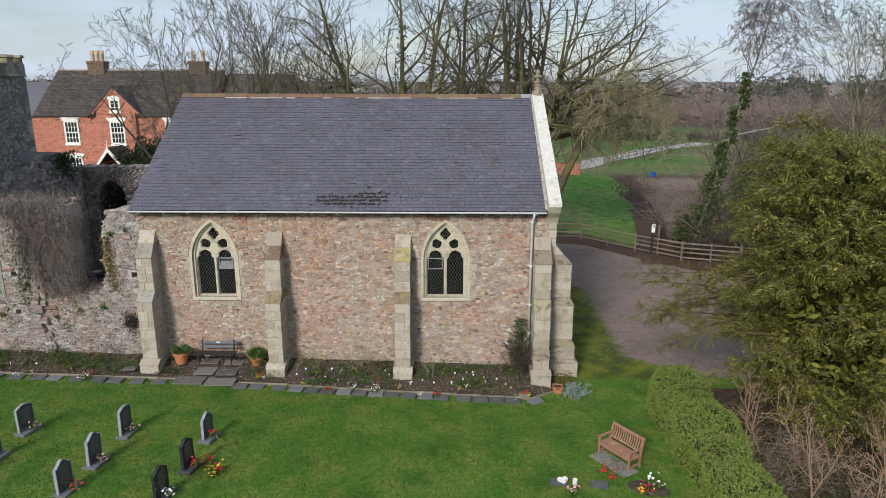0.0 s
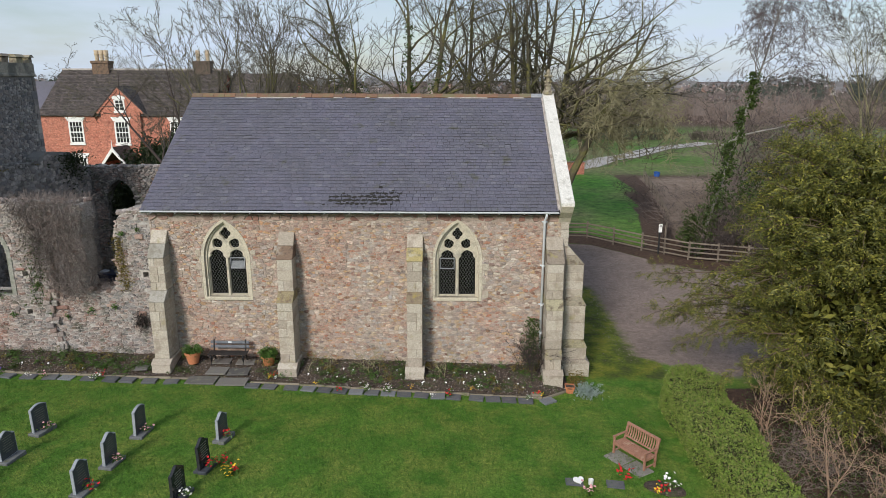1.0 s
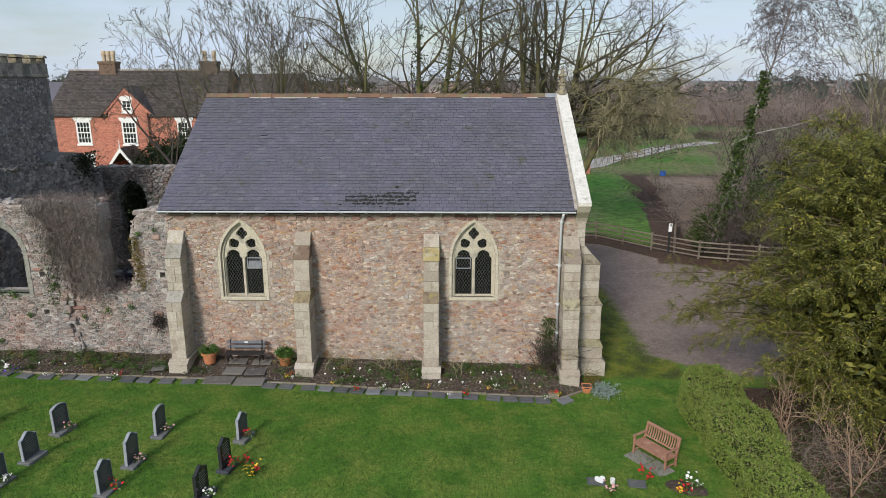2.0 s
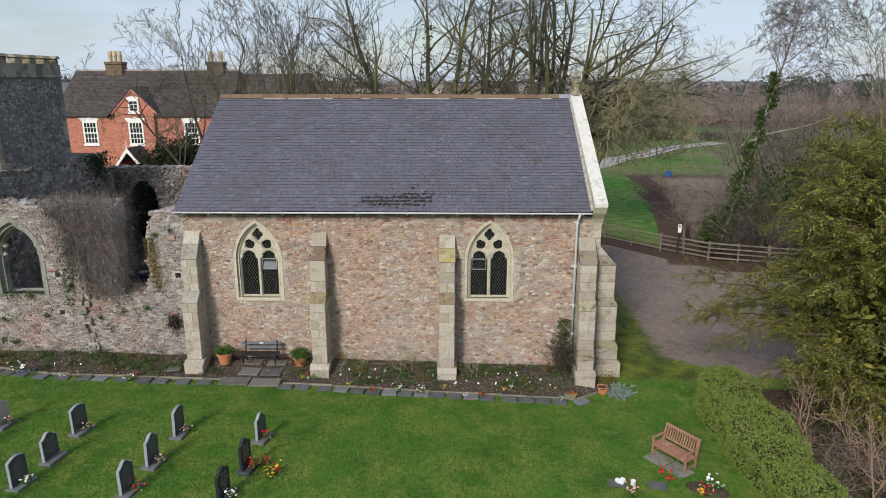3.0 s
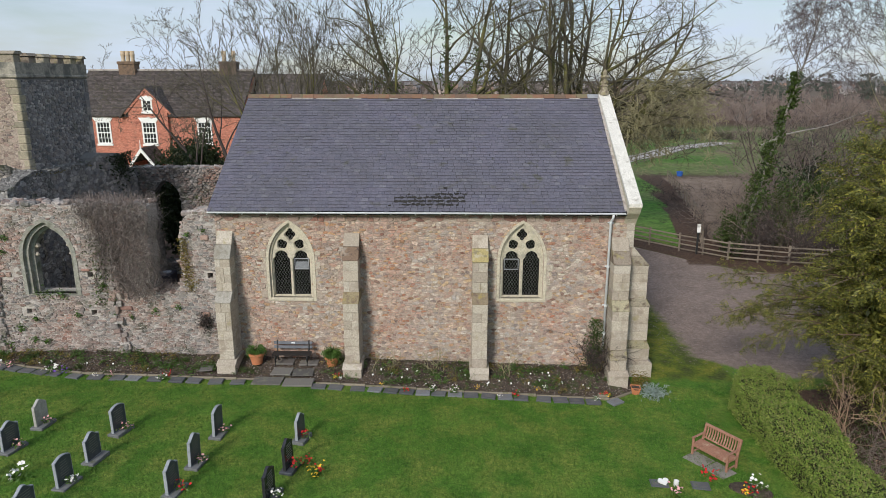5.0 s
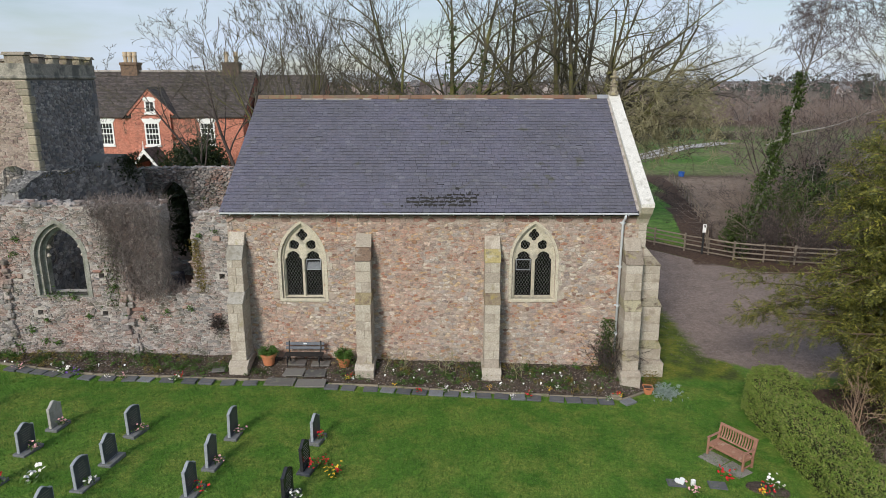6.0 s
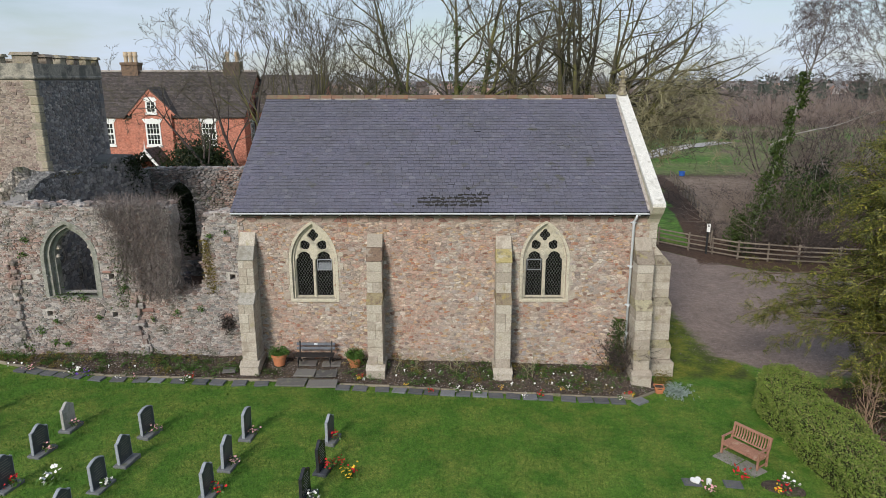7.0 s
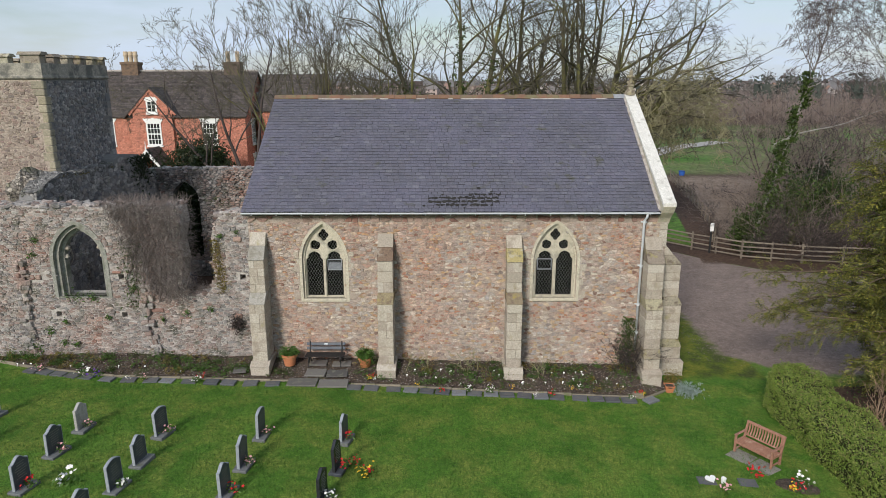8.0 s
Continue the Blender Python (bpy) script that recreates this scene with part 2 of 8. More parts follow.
M_GRANITE = surface("grey granite", [(0.045, 0.05, 0.06), (0.07, 0.076, 0.088)], scale=9, fine=160, rough=0.35, bump=0.03, grain=0.5)
M_GRANITE_EDGE = surface("sawn granite edge", [(0.23, 0.25, 0.275), (0.31, 0.33, 0.36)], scale=9, fine=160, rough=0.7, bump=0.05)
M_BLACKSTONE = surface("polished black granite", [(0.02, 0.021, 0.024), (0.035, 0.036, 0.04)], scale=9, fine=160, rough=0.22, bump=0.0)
M_OLDSTONE = surface("rough pale headstone", [(0.33, 0.32, 0.30), (0.42, 0.41, 0.38)], scale=6, fine=50, bump=0.5, patch=(0.20, 0.20, 0.17), patch_at=0.6)
M_LETTER = surface("incised grey lines", [(0.15, 0.145, 0.13), (0.20, 0.19, 0.165)], scale=8, bump=0.0)
M_PAVING = surface("worn paving slab", [(0.13, 0.12, 0.115), (0.18, 0.17, 0.155), (0.10, 0.095, 0.09)], vary="object", scale=3, fine=40, bump=0.2, patch=(0.20, 0.20, 0.15), patch_at=0.6, patch_scale=4)
M_SLABPALE = surface("lichened concrete slab", [(0.20, 0.185, 0.165), (0.26, 0.24, 0.215)], vary="object", fine=30, bump=0.3, grain=0.5, patch=(0.13, 0.125, 0.10), patch_at=0.56, patch_scale=4)
M_PLAQUE = surface("slate memorial tablet", [(0.07, 0.075, 0.085), (0.12, 0.125, 0.135), (0.09, 0.09, 0.10), (0.20, 0.21, 0.23)], vary="object", fine=60, rough=0.45, bump=0.05)
M_KERB = surface("sandstone kerb", [(0.19, 0.165, 0.125), (0.26, 0.225, 0.17)], vary="object", fine=30, patch=(0.12, 0.13, 0.06), patch_at=0.58, patch_scale=3)
M_SOIL = surface("damp garden soil", [(0.045, 0.033, 0.026), (0.085, 0.064, 0.050), (0.06, 0.046, 0.035)], scale=3, fine=13, bump=1.0, rough=0.95, grain=0.95, bump_dist=0.06, patch=(0.16, 0.13, 0.105), patch_at=0.63, patch_scale=9.0, patch2=(0.06, 0.085, 0.025), patch2_at=0.60, patch2_scale=1.3)
M_BARK = surface("mossy bark", [(0.055, 0.050, 0.032), (0.10, 0.088, 0.055), (0.070, 0.068, 0.030)], scale=1.2, fine=12, bump=0.6, patch=(0.15, 0.145, 0.045), patch_at=0.52, patch_scale=0.8)
M_TWIG = surface("winter twigs", [(0.062, 0.056, 0.042), (0.095, 0.085, 0.062), (0.085, 0.08, 0.045)], scale=0.5, bump=0)
M_TWIG_DARK = surface("dark winter twigs", [(0.045, 0.035, 0.032), (0.075, 0.058, 0.052)], scale=0.4, bump=0)
M_TWIG_RED = surface("reddish thicket twigs", [(0.14, 0.105, 0.095), (0.23, 0.18, 0.155), (0.185, 0.15, 0.12)], scale=0.15, bump=0)
M_TWIG_BIRCH = surface("purplish birch twigs", [(0.085, 0.066, 0.062), (0.125, 0.10, 0.095)], scale=0.4, bump=0)
M_TWIG_PALE = surface("pale dry stems", [(0.24, 0.155, 0.105), (0.33, 0.23, 0.155), (0.18, 0.12, 0.08)], scale=1.5, bump=0)
M_TWIG_GREEN = surface("lichened twigs", [(0.15, 0.14, 0.07), (0.29, 0.265, 0.155), (0.20, 0.19, 0.09)], scale=0.9, bump=0)
M_BIRCH = surface("birch bark", [(0.20, 0.185, 0.165), (0.32, 0.30, 0.275)], scale=3, fine=15, patch=(0.07, 0.06, 0.05), patch_at=0.60, patch_scale=2.5)
M_VINE = surface("dead creeper stems", [(0.10, 0.082, 0.075), (0.20, 0.165, 0.15), (0.055, 0.046, 0.043)], scale=3.5, bump=0)


def leaf(name, colours, rough=0.55, scale=0.8, through_light=0.25):
    m = surface(name, colours, vary="island", scale=scale, fine=6.0, rough=rough, bump=0.0, grain=0.5)
    nt = m.node_tree
    b = nt.nodes["Principled BSDF"]
    out = nt.nodes["Material Output"]
    tr = nt.nodes.new("ShaderNodeBsdfTranslucent")
    mx = nt.nodes.new("ShaderNodeMixShader")
    mx.inputs["Fac"].default_value = through_light
    nt.links.new(b.inputs["Base Color"].links[0].from_socket, tr.inputs["Color"])
    nt.links.new(b.outputs["BSDF"], mx.inputs[1])
    nt.links.new(tr.outputs["BSDF"], mx.inputs[2])
    nt.links.new(mx.outputs["Shader"], out.inputs["Surface"])
    return m


M_YEW = leaf("yew needles", [(0.030, 0.042, 0.010), (0.16, 0.165, 0.030), (0.062, 0.075, 0.016), (0.29, 0.27, 0.05), (0.042, 0.055, 0.012), (0.21, 0.205, 0.037)], through_light=0.12)
M_HEDGE = leaf("hedge leaves", [(0.10, 0.18, 0.026), (0.22, 0.33, 0.052), (0.16, 0.25, 0.036), (0.34, 0.39, 0.10), (0.085, 0.145, 0.024), (0.27, 0.27, 0.10), (0.20, 0.30, 0.048)])
M_IVY = leaf("ivy leaves", [(0.030, 0.054, 0.012), (0.075, 0.115, 0.022), (0.045, 0.072, 0.016)])
M_GREENLEAF = leaf("fresh green leaves", [(0.06, 0.13, 0.02), (0.09, 0.17, 0.03), (0.05, 0.10, 0.02)])
M_LAUREL = leaf("dark evergreen leaves", [(0.018, 0.03, 0.010), (0.03, 0.045, 0.013), (0.024, 0.038, 0.014)])
M_SILVERLEAF = leaf("silvery blue leaves", [(0.26, 0.33, 0.30), (0.34, 0.41, 0.38), (0.22, 0.29, 0.25)])
M_BLADE = leaf("grass blades", [(0.056, 0.138, 0.018), (0.092, 0.195, 0.028), (0.07, 0.165, 0.023), (0.14, 0.23, 0.046), (0.044, 0.105, 0.016)], rough=0.6)
M_PETAL_WHITE = surface("white petals", [(0.75, 0.73, 0.70), (0.82, 0.80, 0.76)], vary="island", bump=0)
M_PETAL_PINK = surface("pink petals", [(0.60, 0.25, 0.28), (0.72, 0.45, 0.45), (0.70, 0.60, 0.55)], vary="island", bump=0)
M_PETAL_RED = surface("red petals", [(0.50, 0.02, 0.02), (0.62, 0.04, 0.05)], vary="island", bump=0)
M_PETAL_YELLOW = surface("yellow petals", [(0.70, 0.42, 0.03), (0.75, 0.55, 0.06)], vary="island", bump=0)
M_PETAL_PURPLE = surface("purple petals", [(0.16, 0.08, 0.40), (0.25, 0.12, 0.50)], vary="island", bump=0)
M_DARKROOM = surface("dark interior plaster", [(0.04, 0.035, 0.03), (0.06, 0.05, 0.045)], scale=1)
M_BLUE = surface("blue plastic", [(0.02, 0.09, 0.35), (0.03, 0.11, 0.40)], scale=3, bump=0)
M_FARWALL = surface("far house walls", [(0.50, 0.48, 0.46), (0.30, 0.18, 0.14), (0.62, 0.60, 0.57), (0.28, 0.20, 0.165), (0.36, 0.22, 0.165)], vary="object", bump=0)
M_FARROOF = surface("far house roofs", [(0.20, 0.14, 0.12), (0.17, 0.165, 0.17), (0.19, 0.17, 0.16)], vary="object", bump=0)

# pale grey-blue base paints the sky reflected in the tilted vent pane
M_VENTGLASS = surface("vent glass, painted sky reflection", [(0.10, 0.11, 0.12), (0.16, 0.17, 0.18)], scale=6, fine=40, rough=0.2, bump=0.0, spec=0.7)
M_GLASS = bpy.data.materials.new("window glass")
M_GLASS.use_nodes = True
gb = M_GLASS.node_tree.nodes["Principled BSDF"]
gb.inputs["Base Color"].default_value = (0.07, 0.08, 0.085, 1)
gb.inputs["Transmission Weight"].default_value = 1.0
gb.inputs["Roughness"].default_value = 0.12
gb.inputs["IOR"].default_value = 1.2


def ground_material():
    """Lawn, gravel, leaf litter and field, laid out by the sheet's own attributes."""
    m = bpy.data.materials.new("grass, gravel and soil")
    m.use_nodes = True
    nt = m.node_tree
    L = nt.links.new
    b = nt.nodes["Principled BSDF"]
    geo = nt.nodes.new("ShaderNodeNewGeometry")

    def ns(sc, det=5.0, ro=0.6):
        t = nt.nodes.new("ShaderNodeTexNoise")
        t.inputs["Scale"].default_value, t.inputs["Detail"].default_value, t.inputs["Roughness"].default_value = sc, det, ro
        L(geo.outputs["Position"], t.inputs["Vector"])
        return t.outputs["Fac"]

    def rp(src, stops):
        r = ramp_node(nt, stops)
        L(src, r.inputs["Fac"])
        return r.outputs["Color"]

    def mx(kind, fac, a, c):
        x = nt.nodes.new("ShaderNodeMixRGB")
        x.blend_type = kind
        for sock, v in (("Fac", fac), ("Color1", a), ("Color2", c)):
            if isinstance(v, float):
                x.inputs[sock].default_value = v
            else:
                L(v, x.inputs[sock])
        return x.outputs["Color"]

    def attr(n):
        a = nt.nodes.new("ShaderNodeAttribute")
        a.attribute_name = n
        return a.outputs["Fac"]

    grass = rp(ns(0.55), [(0.3, (0.046, 0.120, 0.014)), (0.5, (0.070, 0.164, 0.021)), (0.7, (0.115, 0.205, 0.034))])
    worn = rp(ns(0.9, 6.0, 0.65), [(0.44, (0, 0, 0)), (0.62, (0.9, 0.9, 0.9))])
    yellowed = rp(ns(7.0), [(0.3, (0.122, 0.185, 0.030)), (0.7, (0.18, 0.22, 0.050))])
    grass = mx("MIX", worn, grass, yellowed)
    grass = mx("MULTIPLY", 0.85, grass, rp(ns(24.0, 6.0, 0.75), [(0.3, (0.30, 0.35, 0.30)), (0.7, (1.7, 1.6, 1.5))]))
    grass = mx("MULTIPLY", 0.7, grass, rp(ns(6.0, 5.0, 0.7), [(0.32, (0.55, 0.62, 0.55)), (0.68, (1.4, 1.3, 1.35))]))
    gravel = rp(ns(0.8), [(0.3, (0.185, 0.15, 0.138)), (0.5, (0.215, 0.176, 0.163)), (0.7, (0.195, 0.16, 0.146))])
    gravel = mx("MULTIPLY", 0.9, gravel, rp(ns(26.0, 6.0, 0.8), [(0.33, (0.42, 0.42, 0.42)), (0.67, (1.7, 1.62, 1.55))]))
    gravel = mx("MULTIPLY", 0.9, gravel, rp(ns(0.45, 4.0, 0.6), [(0.34, (0.86, 0.85, 0.84)), (0.66, (1.10, 1.09, 1.08))]))
    gravel = mx("MULTIPLY", 0.9, gravel, rp(ns(5.5, 6.0, 0.75), [(0.34, (0.66, 0.65, 0.64)), (0.66, (1.32, 1.30, 1.28))]))
    litter = rp(ns(5.0, 8.0, 0.75), [(0.3, (0.035, 0.022, 0.016)), (0.5, (0.075, 0.045, 0.032)), (0.68, (0.11, 0.075, 0.05))])
    field = rp(ns(0.05, 4.0), [(0.38, (0.06, 0.17, 0.018)), (0.5, (0.105, 0.17, 0.042)), (0.62, (0.165, 0.165, 0.08))])
    field = mx("MULTIPLY", 0.8, field, rp(ns(1.3, 7.0, 0.8), [(0.38, (0.35, 0.42, 0.35)), (0.62, (1.6, 1.5, 1.5))]))
    moss = rp(ns(1.3, 6.0), [(0.36, (0.06, 0.075, 0.02)), (0.48, (0.085, 0.12, 0.016)), (0.6, (0.155, 0.165, 0.024))])
    col = mx("MIX", attr("field"), grass, field)
    moss = mx("MULTIPLY", 0.9, moss, rp(ns(14.0, 6.0, 0.75), [(0.32, (0.35, 0.38, 0.35)), (0.68, (1.6, 1.55, 1.5))]))
    earth = rp(ns(0.9, 6.0, 0.65), [(0.34, (0.13, 0.095, 0.07)), (0.5, (0.21, 0.165, 0.13)), (0.66, (0.27, 0.22, 0.175))])
    earth = mx("MULTIPLY", 0.9, earth, rp(ns(4.0, 7.0, 0.8), [(0.34, (0.35, 0.35, 0.35)), (0.66, (1.6, 1.5, 1.45))]))

    def edged(a):
        add = nt.nodes.new("ShaderNodeMath")
        add.operation = "ADD"
        L(a, add.inputs[0])
        L(rp(ns(2.2, 8.0, 0.7), [(0.25, (-0.3, -0.3, -0.3)), (0.75, (0.3, 0.3, 0.3))]), add.inputs[1])
        return rp(add.outputs[0], [(0.38, (0, 0, 0)), (0.62, (1, 1, 1))])

    col = mx("MIX", edged(attr("moss")), col, moss)
    col = mx("MIX", edged(attr("gravel")), col, gravel)
    col = mx("MIX", edged(attr("litter")), col, litter)
    col = mx("MIX", edged(attr("earth")), col, earth)
    L(col, b.inputs["Base Color"])
    b.inputs["Roughness"].default_value = 0.9
    b.inputs["Specular IOR Level"].default_value = 0.2
    bp = nt.nodes.new("ShaderNodeBump")
    bp.inputs["Strength"].default_value, bp.inputs["Distance"].default_value = 0.7, 0.04
    L(ns(18.0, 6.0, 0.7), bp.inputs["Height"])
    L(bp.outputs["Normal"], b.inputs["Normal"])
    return m


M_GROUND = ground_material()

# ---- builders ----


def link_mesh(name, verts, faces, material, parent=None, label="", smooth=False):
    """One mesh object; under a parent it keeps its place in the world where the parent is a world-placed Empty."""
    me = bpy.data.meshes.new(name)
    me.from_pydata([tuple(v) for v in verts], [], [tuple(f) for f in faces])
    me.materials.append(material)
    if smooth:
        me.polygons.foreach_set("use_smooth", [True] * len(me.polygons))
    return hang(new(name, me), parent, label)


def link_arrays(name, verts, faces, material, parent=None, label="", smooth=False):
    """The same from arrays whose faces all have as many corners."""
    me = bpy.data.meshes.new(name)
    n, c = faces.shape
    me.vertices.add(len(verts))
    me.vertices.foreach_set("co", np.ascontiguousarray(verts, np.float32).ravel())
    me.loops.add(n * c)
    me.loops.foreach_set("vertex_index", np.ascontiguousarray(faces, np.int32).ravel())
    me.polygons.add(n)
    me.polygons.foreach_set("loop_start", np.arange(0, n * c, c, dtype=np.int32))
    me.polygons.foreach_set("use_smooth", np.full(n, smooth))
    me.update(calc_edges=True)
    me.materials.append(material)
    return hang(new(name, me), parent, label)


def hang(ob, parent=None, label=""):
    if parent is not None:
        ob.parent = parent
        if parent.get("placed"):
            ob.matrix_parent_inverse = Matrix.Translation(-parent.location)
    if label:
        ob["label"] = label
    return ob


def part(name, bm, material, parent=None, label="", smooth=False):
    me = bpy.data.meshes.new(name)
    bm.to_mesh(me)
    bm.free()
    me.materials.append(material)
    if smooth:
        me.polygons.foreach_set("use_smooth", [True] * len(me.polygons))
    return hang(new(name, me), parent, label)


def empty(name, at, label="", category="", group="", kind="", placed=True):
    ob = new(name)
    ob.location = at
    if placed:
        ob["placed"] = 1
    return tagged(ob, label, category, group, kind)


def add_box(bm, lo, hi, bevel=0.0, m=None):
    """A box between two corners, its edges bevelled, turned by m."""
    c = [(a + b) / 2 for a, b in zip(lo, hi)]
    s = [abs(b - a) for a, b in zip(lo, hi)]
    got = bmesh.ops.create_cube(bm, size=1.0, matrix=Matrix.Translation(c) @ Matrix.Diagonal((*s, 1)))
    vs = got["verts"]
    if bevel:
        es = list({e for v in vs for e in v.link_edges})
        out = bmesh.ops.bevel(bm, geom=es, offset=bevel, segments=1, affect="EDGES")
        vs = list({v for v in out["verts"]} | {v for v in vs if v.is_valid})
    if m is not None:
        bmesh.ops.transform(bm, matrix=m, verts=vs)
    return vs


def box_part(name, lo, hi, material, parent, label="", bevel=0.01, m=None):
    bm = bmesh.new()
    add_box(bm, lo, hi, bevel, m)
    return part(name, bm, material, parent, label)


def tube(bm, pts, radii, sides=8, cap=True):
    """A tube along a line of points."""
    rings = []
    pts = [Vector(p) for p in pts]
    for i, p in enumerate(pts):
        d = (pts[min(i + 1, len(pts) - 1)] - pts[max(i - 1, 0)]).normalized()
        a = d.orthogonal().normalized() if abs(d.z) > 0.95 else Vector((0, 0, 1)).cross(d).normalized()
        b = d.cross(a)
        r = radii[i] if isinstance(radii, (list, tuple)) else radii
        rings.append([bm.verts.new(p + r * (math.cos(t) * a + math.sin(t) * b)) for t in (2 * math.pi * k / sides for k in range(sides))])
    for r0, r1 in zip(rings, rings[1:]):
        for k in range(sides):
            bm.faces.new((r0[k], r0[(k + 1) % sides], r1[(k + 1) % sides], r1[k]))
    if cap:
        bm.faces.new(rings[0][::-1])
        bm.faces.new(rings[-1])


def lathe(bm, profile, sides=20, at=(0, 0, 0), squash=1.0):
    """A turned body from (radius, height) pairs, closed at both ends."""
    rings = []
    for r, z in profile:
        rings.append([bm.verts.new((at[0] + r * math.cos(2 * math.pi * k / sides), at[1] + squash * r * math.sin(2 * math.pi * k / sides), at[2] + z)) for k in range(sides)])
    for r0, r1 in zip(rings, rings[1:]):
        for k in range(sides):
            bm.faces.new((r0[k], r0[(k + 1) % sides], r1[(k + 1) % sides], r1[k]))
    bm.faces.new(rings[0][::-1])
    bm.faces.new(rings[-1])


def plate(bm, loops, depth, to_world):
    """A flat plate with holes: closed outlines in (u, v), the first one outside; thick by depth along +n. to_world(u, v, n)."""
    edges = []
    for lp in loops:
        vs = [bm.verts.new(to_world(u, v, 0.0)) for u, v in lp]
        edges += [bm.edges.new((vs[i], vs[(i + 1) % len(vs)])) for i in range(len(vs))]
    got = bmesh.ops.triangle_fill(bm, edges=edges, use_beauty=True, use_dissolve=False)
    faces = [f for f in got["geom"] if isinstance(f, bmesh.types.BMFace)]
    ext = bmesh.ops.extrude_face_region(bm, geom=faces)
    way = Vector(to_world(0, 0, depth)) - Vector(to_world(0, 0, 0))
    bmesh.ops.translate(bm, vec=way, verts=[g for g in ext["geom"] if isinstance(g, bmesh.types.BMVert)])
    bmesh.ops.recalc_face_normals(bm, faces=bm.faces[:])


def gothic(xc, half, sill, spring, apex, n=10, grow_by=0.0):
    """The outline of a pointed arch opening, anticlockwise from the lower left."""
    half, sill, apex = half + grow_by, sill - grow_by, apex + grow_by * 1.25
    h = apex - spring
    rad = (half * half + h * h) / (2 * half)
    pts = [(xc - half, sill), (xc + half, sill)]
    cx = xc + half - rad
    a1 = math.atan2(h, xc - cx)
    pts += [(cx + rad * math.cos(a1 * i / n), spring + rad * math.sin(a1 * i / n)) for i in range(n + 1)]
    pts += [(2 * xc - x, z) for x, z in pts[:1:-1]][1:]
    return pts


def inside(poly, x, y):
    hit = False
    for (x0, y0), (x1, y1) in zip(poly, poly[1:] + poly[:1]):
        if (y0 > y) != (y1 > y) and x < (x1 - x0) * (y - y0) / (y1 - y0) + x0:
            hit = not hit
    return hit


def cells(u0, u1, v0, v1, su, sv, keep, seed):
    """Irregular close-fitting stones over a rectangle, laid in rough courses: lists of (u, v)."""
    rng = random.Random(seed)
    nu, nv = max(2, int((u1 - u0) / su)), max(2, int((v1 - v0) / sv))
    du, dv = (u1 - u0) / nu, (v1 - v0) / nv
    seeds = {}
    for j in range(-2, nv + 2):
        off = rng.random()
        for i in range(-2, nu + 2):
            if rng.random() < 0.30 and 0 <= i < nu:
                continue
            seeds[i, j] = (u0 + (i + 0.5 * (j % 2) + 0.3 * off + rng.uniform(-0.08, 0.58)) * du, v0 + (j + rng.uniform(0.2, 0.8)) * dv)
    asp = du / dv
    out = []
    for (i, j), (su_, sv_) in seeds.items():
        if not (u0 <= su_ <= u1 and v0 <= sv_ <= v1 and keep(su_, sv_)):
            continue
        poly = [(max(u0, su_ - 2 * du), max(v0, sv_ - 2 * dv)), (min(u1, su_ + 2 * du), max(v0, sv_ - 2 * dv)), (min(u1, su_ + 2 * du), min(v1, sv_ + 2 * dv)), (max(u0, su_ - 2 * du), min(v1, sv_ + 2 * dv))]
        for a in range(-2, 3):
            for b in range(-2, 3):
                q = seeds.get((i + a, j + b))
                if q is None or (a == 0 and b == 0):
                    continue
                nx, ny = (q[0] - su_), (q[1] - sv_) * asp * asp
                c = nx * (q[0] + su_) / 2 + ny * (q[1] + sv_) / 2
                res = []
                for (x0, y0), (x1, y1) in zip(poly, poly[1:] + poly[:1]):
                    d0, d1 = nx * x0 + ny * y0 - c, nx * x1 + ny * y1 - c
                    if d0 <= 0:
                        res.append((x0, y0))
                    if d0 * d1 < 0:
                        t = d0 / (d0 - d1)
                        res.append((x0 + t * (x1 - x0), y0 + t * (y1 - y0)))
                poly = res
                if len(poly) < 3:
                    break
            if len(poly) < 3:
                break
        if len(poly) >= 3:
            out.append(poly)
    return out


def pebble(poly, joint, proud, rng):
    """One stone over its outline: rounded corners, a sloped arris and a proud, uneven face. Vertices (u, v, n) and faces."""
    cu, cv = sum(p[0] for p in poly) / len(poly), sum(p[1] for p in poly) / len(poly)
    round_ = []
    for a, b in zip(poly, poly[1:] + poly[:1]):
        if math.hypot(a[0] - b[0], a[1] - b[1]) < 0.015:
            continue
        round_.append((a[0] * 0.86 + b[0] * 0.14, a[1] * 0.86 + b[1] * 0.14))
        round_.append((a[0] * 0.14 + b[0] * 0.86, a[1] * 0.14 + b[1] * 0.86))
    round_ = [(cu + (x - cu) * k, cv + (y - cv) * k) for (x, y), k in ((p, rng.uniform(0.90, 1.05)) for p in round_)]
    n = len(round_)
    if n < 6:
        return None

    def ring(inset, depth, jit):
        r = []
        for x, y in round_:
            d = math.hypot(x - cu, y - cv) or 1
            k = max(0.25, 1 - inset / d)
            r.append((cu + (x - cu) * k, cv + (y - cv) * k, depth + jit * (rng.random() - 0.5)))
        return r

    vs = ring(joint, -0.03, 0) + ring(joint * 1.3, proud * 0.55, proud * 0.3) + ring(joint * 1.3 + 0.014, proud, proud * 0.7)
    fs = [(k, (k + 1) % n, n + (k + 1) % n, n + k) for k in range(n)] + [(n + k, n + (k + 1) % n, 2 * n + (k + 1) % n, 2 * n + k) for k in range(n)]
    fs.append(tuple(range(2 * n, 3 * n)))
    return vs, fs


